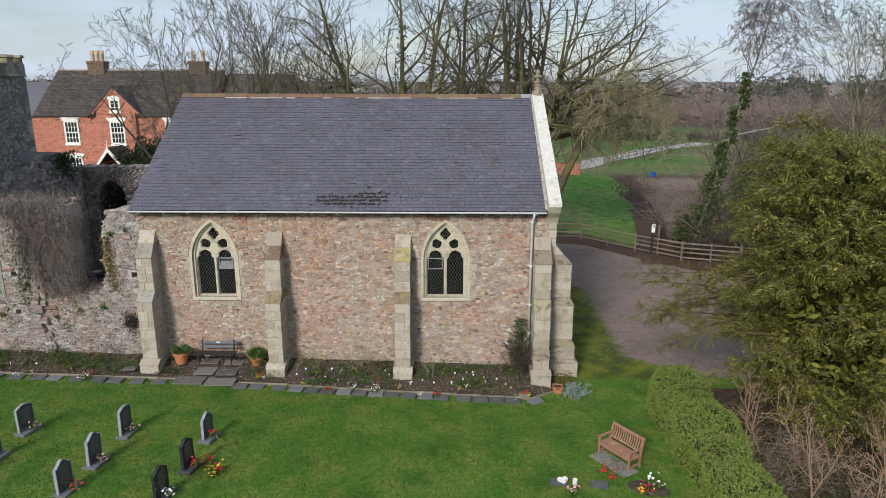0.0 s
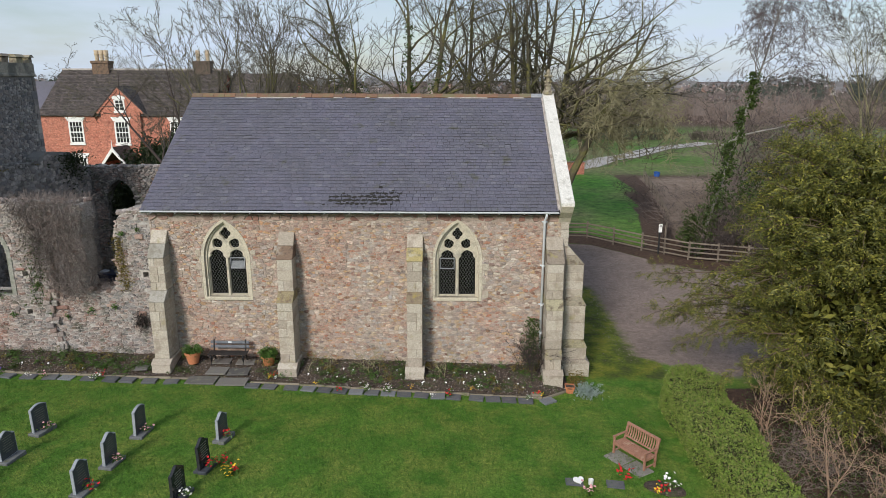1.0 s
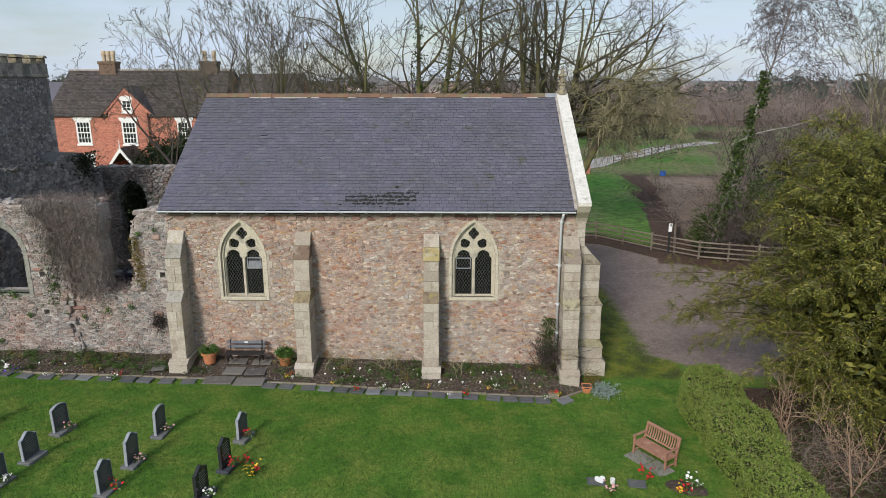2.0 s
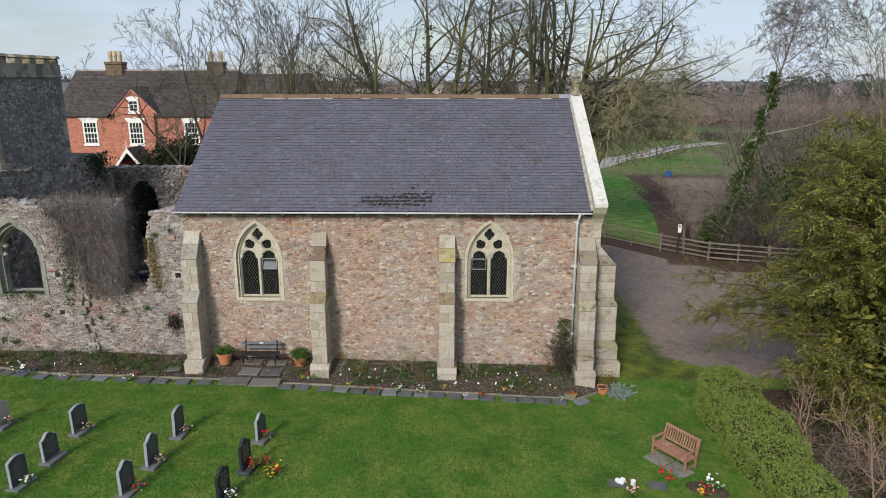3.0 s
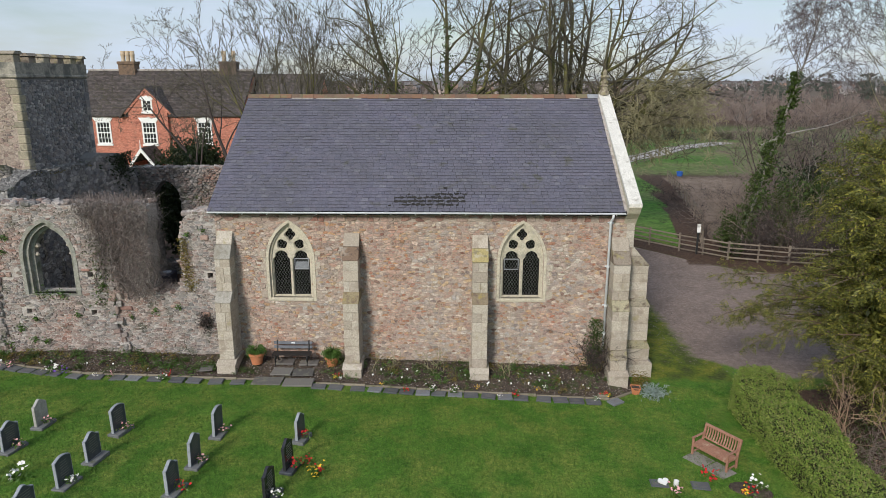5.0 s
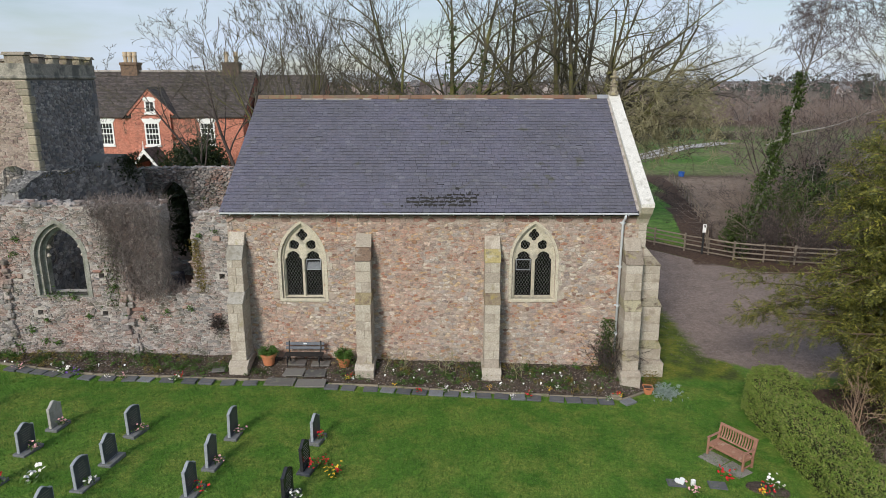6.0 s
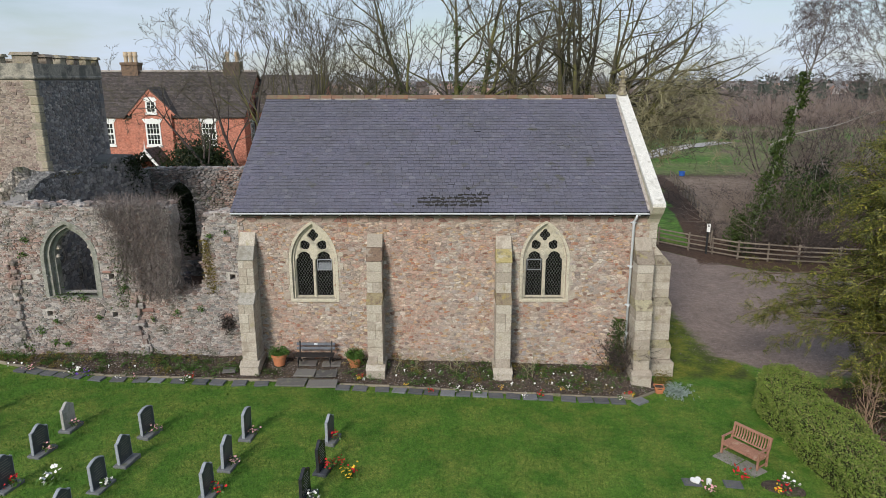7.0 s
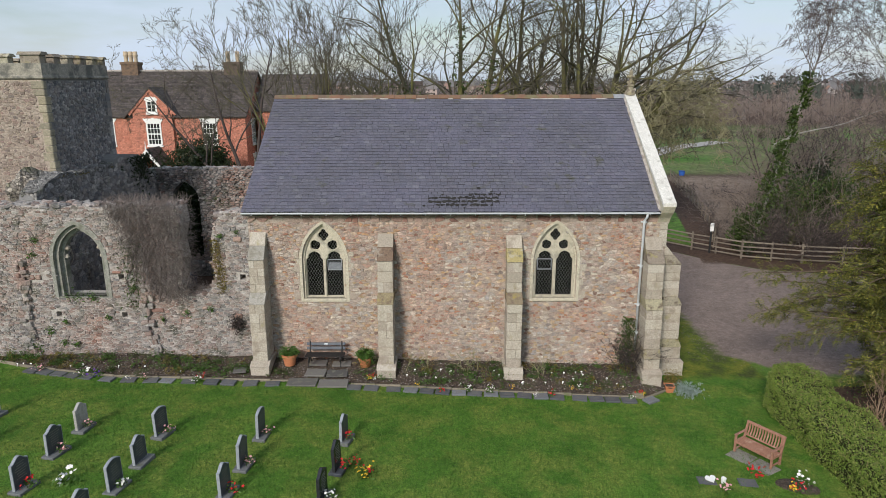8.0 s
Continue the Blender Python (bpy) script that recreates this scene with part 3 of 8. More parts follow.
def lay_stones(polys, to_world, mats, parent, first, seed, joint=0.008, proud=(0.014, 0.05), name="stone", rest_name="rubble"):
    """Lays stones on a wall: the first ones as pieces of their own, the rest joined."""
    rng = random.Random(seed)
    av, af = [], []
    count = 0
    for poly in polys:
        got = pebble(poly, joint, rng.uniform(*proud), rng)
        if got is None:
            continue
        vs, fs = got
        w = [Vector(to_world(*v)) for v in vs]
        if count < first:
            c = sum(w, Vector()) / len(w)
            ob = link_mesh(name, [v - c for v in w], fs, mats[0], parent)
            ob.location = c
            count += 1
        else:
            o = len(av)
            av += w
            af += [tuple(o + k for k in f) for f in fs]
    if av:
        ob = link_mesh(rest_name, av, af, mats[1], parent)
        ob["kind"] = "stuff"


def south(y):
    """A wall face that looks towards -y."""
    return lambda u, v, n: (u, y - n, v)


def east(x):
    """A wall face that looks towards +x; u runs along +y."""
    return lambda u, v, n: (x + n, u, v)


def clamp(v, a, b):
    return max(a, min(b, v))


def ground_z(x, y):
    return 0.13 - 0.028 * clamp(x, -25, 8) - 0.033 * (clamp(y, 6, 20) - 15)


def smooth_step(a, b, v):
    t = clamp((v - a) / (b - a), 0, 1)
    return t * t * (3 - 2 * t)


def blobs(name, places, material, parent, size, seed, quads=True, flat=0.0, label="", kind="stuff"):
    """Many small leaves as joined quads: places is an array of (x, y, z); size a range; flat presses them level."""
    rng = np.random.default_rng(seed)
    p = np.asarray(places, float)
    n = len(p)
    a = rng.normal(size=(n, 3))
    a[:, 2] *= 1 - flat
    a /= np.linalg.norm(a, axis=1)[:, None]
    b = rng.normal(size=(n, 3))
    b[:, 2] *= 1 - flat
    b -= a * (a * b).sum(1)[:, None]
    b /= np.linalg.norm(b, axis=1)[:, None]
    s = rng.uniform(size[0], size[1], n)[:, None]
    v = np.stack([p - a * s, p - b * s * 0.45, p + a * s, p + b * s * 0.45], 1).reshape(-1, 3)
    f = np.arange(4 * n).reshape(-1, 4)
    ob = link_arrays(name, v, f, material, parent, label)
    if kind:
        ob["kind"] = kind
    return ob

# ---- ground ----


def spread(lo, a, b, hi, step, n):
    """Coordinates: fine between a and b, ever wider towards lo and hi."""
    left = [a - (a - lo) * (k / n) ** 3 for k in range(n, 0, -1)]
    right = [b + (hi - b) * (k / n) ** 3 for k in range(1, n + 1)]
    return left + [a + (b - a) * k / round((b - a) / step) for k in range(round((b - a) / step) + 1)] + right


FENCE_LINE = [(5.0, 46.8), (9.95, 46.5), (13.1, 42.8), (15.6, 40.4), (19.1, 39.2), (24.0, 38.3)]


def line_y(line, x):
    for (x0, y0), (x1, y1) in zip(line, line[1:]):
        if x0 <= x <= x1:
            return y0 + (y1 - y0) * (x - x0) / (x1 - x0)
    return line[0][1] if x < line[0][0] else line[-1][1]


def build_ground():
    xs = spread(-2500, -27, 24, 2500, 0.3, 26)
    ys = spread(-400, 4, 52, 4000, 0.3, 30)
    verts, gravel, litter, fieldy, mossy, earth = [], [], [], [], [], []
    for y in ys:
        for x in xs:
            near = 1 - smooth_step(50, 120, math.hypot(x, y - 25))
            z = ground_z(x, y) + 0.05 * near * noise.noise((x * 0.35, y * 0.35, 0)) - 0.25 * (1 - near)
            verts.append((x, y, z))
            left = 6.4 + 1.5 * smooth_step(21, 25, y) - 1.6 * smooth_step(33, 38, y)
            near_edge = 24.6 - 2.3 * smooth_step(6.8, 11.0, x)
            far_edge = line_y(FENCE_LINE, x) - 1.9 - 0.8 * smooth_step(8, 13, x)
            g = min(smooth_step(left - 1.5, left + 1.7, x), smooth_step(near_edge - 1.0, near_edge + 1.0, y), 1 - smooth_step(far_edge - 0.6, far_edge + 0.6, y))
            gravel.append(g)
            fy = line_y(FENCE_LINE, x)
            lt = min(smooth_step(4, 5, x), smooth_step(far_edge - 0.2, far_edge + 0.8, y), 1 - smooth_step(fy + 0.8, fy + 2.2, y))
            lt = max(lt, min(smooth_step(12.9, 13.7, x - (y - 42) * 0.235), smooth_step(38, 41, y), 1 - smooth_step(70, 84, y)))
            lt = max(lt, min(smooth_step(8.4, 9.6, x), 1 - smooth_step(20.5, 21.5, y)))
            lt = max(lt, 0.6 * smooth_step(172, 188, y), 0.28 * min(smooth_step(14, 20, x), smooth_step(60, 80, y)))
            lt = max(lt, min(1 - smooth_step(-13.2, -12.4, x), smooth_step(22.5, 23.5, y), 1 - smooth_step(40, 46, y)) * 0.8)
            litter.append(lt)
            earth.append(min(smooth_step(0.6, 1.8, x - 14.9 - (y - 43.4) * 0.235), smooth_step(44, 47, y), 1 - smooth_step(72, 80, y), 1 - smooth_step(30, 38, x)))
            fieldy.append(smooth_step(44, 50, y))
            mossy.append(0.75 * min(smooth_step(4.4, 5.0, x), 1 - smooth_step(8.0, 9.0, x), smooth_step(20.6, 23.2, y), 1 - smooth_step(33, 38, y)))
    nx = len(xs)
    faces = [(j * nx + i, j * nx + i + 1, (j + 1) * nx + i + 1, (j + 1) * nx + i) for j in range(len(ys) - 1) for i in range(nx - 1)]
    ob = link_mesh("ground", verts, faces, M_GROUND, smooth=True)
    for nm, vals in (("gravel", gravel), ("litter", litter), ("field", fieldy), ("moss", mossy), ("earth", earth)):
        at = ob.data.attributes.new(nm, "FLOAT", "POINT")
        at.data.foreach_set("value", vals)
    return tagged(ob, "mown green churchyard grass beside a worn gravel drive", "ground", kind="structure")


build_ground()

# ---- chapel ----
CX0, CX1, CY0, CY1 = -12.3, 4.0, 22.0, 33.9
EAVE_Y, EAVE_Z, RIDGE_Y, RIDGE_Z = 21.62, 6.74, 27.95, 10.87
WALL_TOP = 6.80
WINDOWS = [(-9.41, 0.0), (-0.28, 0.02)]  # centre, rise of the sill
BUTTRESSES = [-11.91, -6.94, -1.93]

chapel = empty("chapel", (-4.15, 27.95, 0), "rubble-stone chapel with a grey slate roof and stepped buttresses", "church")


def window_shape(xc, dz, half, sill, spring, apex, by=0.0):
    return gothic(xc, half, sill + dz, spring + dz, apex + dz, grow_by=by)


def roof_z(y):
    return EAVE_Z + (RIDGE_Z - EAVE_Z) * (y - EAVE_Y) / (RIDGE_Y - EAVE_Y)


def build_chapel_walls():
    bm = bmesh.new()
    outer = [(CX0, -0.6), (CX1, -0.6), (CX1, WALL_TOP), (CX0, WALL_TOP)]
    plate(bm, [outer] + [window_shape(xc, dz, 0.84, 3.1, 4.72, 6.22) for xc, dz in WINDOWS], 0.8, south(CY0 + 0.8))
    wall = part("wall", bm, M_MORTAR, chapel, "south wall of mixed pink, grey and ochre rubble")
    # gables and the far wall
    for nm, x0, x1 in (("east_gable", CX1 - 0.8, CX1 - 0.003), ("west_gable", CX0 + 0.003, CX0 + 0.8)):
        bm = bmesh.new()
        prof = [(CY0 + 0.81, -0.6), (CY1, -0.6), (CY1, WALL_TOP), (RIDGE_Y, RIDGE_Z - 0.15), (CY0 + 0.81, roof_z(CY0 + 0.81) - 0.15)]
        plate(bm, [prof], x1 - x0, lambda u, v, n, x=x0: (x + n, u, v))
        part(nm, bm, M_MORTAR, chapel)
    bm = bmesh.new()
    add_box(bm, (CX0 + 0.81, CY1 - 0.8, -0.6), (CX1 - 0.81, CY1 - 0.003, WALL_TOP))
    part("north_wall", bm, M_MORTAR, chapel)
    bm = bmesh.new()
    add_box(bm, (CX0 + 0.82, CY0 + 0.82, 0.3), (CX1 - 0.82, CY1 - 0.82, 0.4))
    part("floor_slab", bm, M_DARKROOM, chapel)
    return wall


south_wall = build_chapel_walls()


def build_tracery(xc, dz):
    win = empty("window", (0, 0, 0), placed=False)
    hang(win, chapel, "two-light pointed window with stone tracery and diamond leading")
    for nm, (o, i), y, depth in (("hood_mould", (0.97, 0.86), 22.2, 0.25), ("arch_order", (0.865, 0.775), 22.25, 0.2)):
        bm = bmesh.new()
        plate(bm, [window_shape(xc, dz, o, 3.10 - (o - 0.84) * 0.5, 4.72, 6.12 + (o - 0.77) * 1.1), window_shape(xc, dz, i, 3.16, 4.72, 6.12 + (i - 0.77) * 1.1)], depth, south(y))
        part(nm, bm, M_TRACERY, win)

    def cusped(c, half, sill, spring, apex):
        pts = gothic(c, half, sill + dz, spring + dz, apex + dz, n=12)
        out = []
        for u, v in pts:
            t = (v - spring - dz) / (apex - spring)
            k = 1 - 0.24 * math.exp(-((t - 0.40) / 0.14) ** 2) if t > 0.01 else 1
            out.append((c + (u - c) * k, v))
        return out

    def foil(cu, cv, r, lobes, turn, tall=1.0, deep=0.36):
        return [(cu + r * (1 - deep + deep * abs(math.cos(lobes * (a - turn) / 2))) * math.cos(a),
                 cv + tall * r * (1 - deep + deep * abs(math.cos(lobes * (a - turn) / 2))) * math.sin(a)) for a in (2 * math.pi * k / 32 for k in range(32))]

    def mouchette(side, k):
        """A curved dagger of three lobes, its tail towards the foot of the middle bar."""
        c, s_ = math.cos(side * 0.55), math.sin(side * 0.55)
        out = []
        for a in (2 * math.pi * q / 36 for q in range(36)):
            r = (0.185 + k) * (1 - 0.22 + 0.22 * abs(math.cos(1.5 * (a - math.pi / 2)))) * (1 + 0.38 * math.exp(-((a - 1.5 * math.pi) / 0.42) ** 2))
            u, v = r * math.cos(a) * 1.08, r * math.sin(a)
            out.append((xc + side * 0.345 + u * c + v * s_, 5.33 + dz - u * s_ + v * c))
        return out

    bm = bmesh.new()

    def openings(k):
        hs = [cusped(xc + s * 0.39, 0.325 + k, 3.22 - k, 4.66, 5.06 + 1.3 * k) for s in (-1, 1)]
        return hs + [mouchette(s, k) for s in (-1, 1)] + [foil(xc, 5.72 + dz, 0.20 + k, 4, 0, 1.2, 0.30)]

    plate(bm, [window_shape(xc, dz, 0.785, 3.14, 4.72, 6.13)] + openings(0.0), 0.10, south(22.28))
    part("tracery", bm, M_TRACERY, win)
    bm = bmesh.new()
    plate(bm, [window_shape(xc, dz, 0.785, 3.14, 4.72, 6.13)] + openings(0.022), 0.06, south(22.178))
    part("moulding", bm, M_TRACERY, win)
    bm = bmesh.new()
    plate(bm, [window_shape(xc, dz, 0.76, 3.18, 4.72, 6.08)], 0.012, south(22.26))
    pane = part("pane", bm, M_GLASS, win)
    pane.visible_shadow = False
    bm = bmesh.new()
    head = window_shape(xc, dz, 0.72, 3.2, 4.72, 6.0)
    for k in range(-30, 31):
        for up in (-1, 1):
            seg = [(xc + k * 0.115 + up * (t - 4.6) * 0.62, t + dz) for t in (3.2 + 2.85 * q / 60 for q in range(61))]
            seg = [p for p in seg if inside(head, p[0], p[1])]
            if len(seg) > 1:
                tube(bm, [(seg[0][0], 22.235, seg[0][1]), (seg[-1][0], 22.235, seg[-1][1])], 0.0048, 4, False)
    part("lattice", bm, M_LATTICE, win, "dull diamond lattice")
    bm = bmesh.new()
    add_box(bm, (xc - 0.86, 21.93, 3.02 + dz), (xc + 0.86, 22.3, 3.155 + dz), 0.02)
    part("sill", bm, M_TRACERY, win)
    # long and short jamb stones beside the opening
    jr = random.Random(int(xc * 10) + 100)
    for s in (-1, 1):
        z = 3.14 + dz
        k = 0
        while z < 4.95 + dz:
            h = jr.uniform(0.24, 0.34)
            ln = jr.uniform(0.05, 0.12) if k % 2 else jr.uniform(0.16, 0.30)
            u0, u1 = sorted((xc + s * 0.972, xc + s * (0.972 + ln)))
            box_part("jamb_stone", (u0, 21.966, z + 0.005), (u1, 22.1, min(z + h, 5.1 + dz) - 0.005), M_JAMB, win, bevel=0.012)
            z += h
            k += 1
    # a hinged vent in one light
    side = 1 if xc < -5 else -1
    c = xc + side * 0.40
    bm = bmesh.new()
    for z in (4.28, 4.70):
        add_box(bm, (c - 0.29, 22.17, z + dz), (c + 0.29, 22.21, z + dz + 0.04), 0.005)
    for u in (c - 0.29, c + 0.26):
        add_box(bm, (u, 22.17, 4.32 + dz), (u + 0.03, 22.21, 4.70 + dz), 0.005)
    part("vent_frame", bm, M_LEAD, win, "small hinged vent frame")
    if side > 0:
        bm = bmesh.new()
        add_box(bm, (-0.25, -0.006, 0.0), (0.25, 0.006, 0.40), 0.002, pose(c, 22.175, 4.31 + dz, -16, 0, 0))
        part("vent_pane", bm, M_VENTGLASS, win, "tilted vent pane with the sky's reflection painted pale")


for xc, dz in WINDOWS:
    build_tracery(xc, dz)


def lay_buttress(name, centre, width, to_world, base_z, stages, top_z, label, seed, low=None, high=None):
    """A stepped buttress of coursed blocks. stages: (top of the stage, how far it stands out), from below; to_world(u, out, z)."""
    rng = random.Random(seed)
    holder = empty(name, (0, 0, 0), placed=False)
    hang(holder, chapel, label)
    z = base_z

    def chunk(nm, corners, mat, bev=0.014):
        bm = bmesh.new()
        vs = [bm.verts.new(to_world(*c)) for c in corners]
        for f in ((0, 1, 2, 3), (7, 6, 5, 4), (0, 4, 5, 1), (1, 5, 6, 2), (2, 6, 7, 3), (3, 7, 4, 0)):
            bm.faces.new([vs[k] for k in f])
        bmesh.ops.recalc_face_normals(bm, faces=bm.faces[:])
        if bev:
            bmesh.ops.bevel(bm, geom=bm.edges[:], offset=bev, segments=1, affect="EDGES")
        part(nm, bm, mat, holder)

    def slab(u0, u1, o0, o1, z0, z1, mat, nm="block", bev=0.014, o_top=None):
        ot = o1 if o_top is None else o_top
        chunk(nm, [(u0, o0, z0), (u1, o0, z0), (u1, o1, z0), (u0, o1, z0), (u0, o0, z1), (u1, o0, z1), (u1, ot, z1), (u0, ot, z1)], mat, bev)

    h = width / 2
    for i, (top, out) in enumerate(stages):
        w = h + (0.07 if i == 0 else 0)
        n = max(1, round((top - z) / 0.37))
        # the core behind the joints
        slab(centre - w + 0.02, centre + w - 0.02, 0.0, out - 0.02, z, top, M_MORTAR, "core", 0)
        for k in range(n):
            z0, z1 = z + (top - z) * k / n, z + (top - z) * (k + 1) / n
            split = rng.choice([0.0, 0.0, -0.12, 0.13, 0.05]) * width if i else 0
            ends = [centre - w, centre + split, centre + w] if split else [centre - w, centre + w]
            for a, b in zip(ends, ends[1:]):
                j = rng.uniform(-0.008, 0.008)
                slab(a + 0.004 + rng.uniform(-0.006, 0.006), b - 0.004 + rng.uniform(-0.006, 0.006), 0.0, out + j, z0 + 0.004, z1 - 0.004, M_ASHLAR[0])
        nxt = stages[i + 1][1] if i + 1 < len(stages) else 0.0
        up = 0.16 if i == 0 else (0.36 if nxt else top_z - top)
        if nxt:
            slab(centre - w - 0.015, centre + w + 0.015, 0.0, out + 0.035, top, top + up, (low or M_WEATHERED) if i else M_ASHLAR[0], "set_off", 0.012, nxt - 0.01)
            z = top + up
        else:
            m_ = 0.5
            slab(centre - w - 0.015, centre + w + 0.015, 0.0, out + 0.04, top, top + up * m_, high or M_WEATHERED, "set_off", 0.012, out * (1 - m_) + 0.03)
            slab(centre - w - 0.005, centre + w + 0.005, 0.0, out * (1 - m_) + 0.012, top + up * m_ + 0.004, top + up, M_ASHLAR[0], "set_off", 0.012, 0.03)


def from_south(u, out, z):
    return (u, CY0 - out, z)


def from_east(u, out, z):
    return (CX1 + out, u, z)


for k, bx in enumerate(BUTTRESSES):
    lay_buttress("buttress", bx, 0.60, from_south, ground_z(bx, 20) - 0.1, [(ground_z(bx, 20) + 0.42, 1.2), (3.24, 0.98), (4.92 - 0.04 * k, 0.64)], 5.90 - 0.07 * k,
                 "stepped limestone buttress with lichened set-offs", 10 + k, low=(M_SETOFF[0], M_YELLOWED, M_YELLOWED)[k], high=M_SETOFF[k])
lay_buttress("corner_buttress", 3.48, 0.64, from_south, -0.5, [(0.42, 1.3), (1.02, 1.12), (3.0, 0.98), (4.78, 0.74)], 5.70, "pale stepped corner buttress of coursed limestone", 21)
lay_buttress("gable_buttress", 22.36, 0.72, from_east, -0.5, [(0.40, 1.12), (1.05, 0.98), (2.85, 0.86), (4.55, 0.70)], 5.35, "pale stepped corner buttress of coursed limestone", 22)

# roof: boards, ridge tiles, coping, gutter
ROOF_X0, ROOF_X1 = -12.42, 3.64
roof_run = math.hypot(RIDGE_Y - EAVE_Y, RIDGE_Z - EAVE_Z)
slope_y, slope_z = (RIDGE_Y - EAVE_Y) / roof_run, (RIDGE_Z - EAVE_Z) / roof_run


def on_roof(u, s, n):
    """u along the ridge, s up the south slope from the eave, n out of it."""
    return (u, EAVE_Y + s * slope_y - n * slope_z, EAVE_Z + s * slope_z + n * slope_y)


# near-black underlay: the shade in the gaps between slates, painted as colour
M_UNDERLAY = surface("roof underlay, painted gap shade", [(0.03, 0.03, 0.034), (0.045, 0.045, 0.05)], scale=3)


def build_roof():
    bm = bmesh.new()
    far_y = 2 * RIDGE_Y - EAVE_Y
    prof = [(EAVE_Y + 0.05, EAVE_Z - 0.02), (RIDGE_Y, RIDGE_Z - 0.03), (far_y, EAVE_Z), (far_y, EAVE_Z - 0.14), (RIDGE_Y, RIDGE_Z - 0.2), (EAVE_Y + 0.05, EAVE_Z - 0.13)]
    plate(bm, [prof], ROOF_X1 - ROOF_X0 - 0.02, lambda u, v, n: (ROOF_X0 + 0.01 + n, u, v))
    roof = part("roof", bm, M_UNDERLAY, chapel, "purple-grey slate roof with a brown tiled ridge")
    # ridge tiles
    x = ROOF_X0
    k = 0
    rng = random.Random(5)
    while x < ROOF_X1 - 0.2:
        w = 0.50
        bm = bmesh.new()
        r = [(-0.20, -0.125), (-0.10, -0.02), (0, 0.035), (0.10, -0.02), (0.20, -0.125), (0.18, -0.15), (0, 0.0), (-0.18, -0.15)]
        plate(bm, [[(RIDGE_Y + a, RIDGE_Z + 0.06 + b) for a, b in r]], w - 0.012, lambda u, v, n, x0=x: (x0 + n, u, v + 0.0))
        t = part("ridge_tile", bm, M_TERRACOTTA if x < ROOF_X1 - 0.9 else M_LEAD, roof)
        t.location.z = rng.uniform(-0.008, 0.008)
        x += w
        k += 1
    # pale mortar bedding under the ridge tiles, broken away in places
    bm = bmesh.new()
    x = ROOF_X0 + 0.3
    while x < ROOF_X1 - 0.4:
        w = rng.uniform(0.15, 0.8)
        if rng.random() < 0.6:
            s_ = roof_run - 0.235 - rng.uniform(0, 0.015)
            v = [bm.verts.new(on_roof(u, q, n_)) for u, q, n_ in ((x, s_, 0.015), (x + w, s_ + rng.uniform(-0.01, 0.01), 0.015), (x + w, s_ + 0.035, 0.015), (x, s_ + 0.035, 0.015), (x, s_, 0.05), (x + w, s_, 0.05), (x + w, s_ + 0.035, 0.06), (x, s_ + 0.035, 0.06))]
            for f in ((3, 2, 1, 0), (4, 5, 6, 7), (0, 1, 5, 4), (1, 2, 6, 5), (2, 3, 7, 6), (3, 0, 4, 7)):
                bm.faces.new([v[k] for k in f])
        x += w
    part("ridge_bedding", bm, M_MORTAR_PALE, roof, "pale broken mortar bedding")["kind"] = "stuff"
    # coping slabs of the east gable
    cx0, cx1 = 3.60, 4.10

    def coping_z(y):
        return 7.12 + (11.00 - 7.12) * (y - 21.40) / (RIDGE_Y - 21.40)

    ends = [21.40, 22.9, 24.6, 26.3, RIDGE_Y]
    for side in (1, -1):
        for a, b in zip(ends, ends[1:]):
            bm = bmesh.new()
            pr = [(a + 0.004, coping_z(a)), (b - 0.004, coping_z(b)), (b - 0.004, coping_z(b) - 0.15), (a + 0.004, coping_z(a) - 0.15)]
            pr = [(RIDGE_Y + side * (y - RIDGE_Y), z) for y, z in pr]
            plate(bm, [pr], cx1 - cx0, lambda u, v, n: (cx0 + n, u, v))
            bmesh.ops.bevel(bm, geom=bm.edges[:], offset=0.012, segments=1, affect="EDGES")
            part("coping_slab", bm, M_COPING, roof)
    bm = bmesh.new()
    pr = [(21.42, 7.12 - 0.16), (RIDGE_Y, 11.00 - 0.16), (2 * RIDGE_Y - 21.42, 7.12 - 0.16), (2 * RIDGE_Y - 21.9, 6.3), (RIDGE_Y, 10.3), (21.9, 6.5)]
    plate(bm, [pr], 0.42, lambda u, v, n: (3.62 + n, u, v))
    part("gable_parapet", bm, M_TRACERY, roof)
    bm = bmesh.new()
    pr = [(21.38, 6.98), (22.02, 7.3), (22.02, 6.2), (21.85, 6.45), (21.55, 6.72)]
    plate(bm, [pr], 0.46, lambda u, v, n: (3.61 + n, u, v))
    part("kneeler", bm, M_TRACERY, roof, "carved kneeler stone")
    # flashing fillet of mortar beside the coping
    bm = bmesh.new()
    plate(bm, [[(EAVE_Y + 0.1, roof_z(EAVE_Y + 0.1) + 0.05), (RIDGE_Y, RIDGE_Z + 0.05), (RIDGE_Y, RIDGE_Z - 0.02), (EAVE_Y + 0.1, roof_z(EAVE_Y + 0.1) - 0.02)]], 0.1, lambda u, v, n: (3.52 + n, u, v))
    part("fillet", bm, M_MORTAR_PALE, roof)
    # finial: base, shaft with knobs, broken head
    bm = bmesh.new()
    lathe(bm, [(0.24, 0.0), (0.24, 0.12), (0.17, 0.2), (0.15, 0.34), (0.19, 0.40), (0.11, 0.48), (0.09, 0.72), (0.16, 0.80), (0.08, 0.88), (0.10, 1.0), (0.03, 1.12)], 8, (3.84, RIDGE_Y, 10.94))
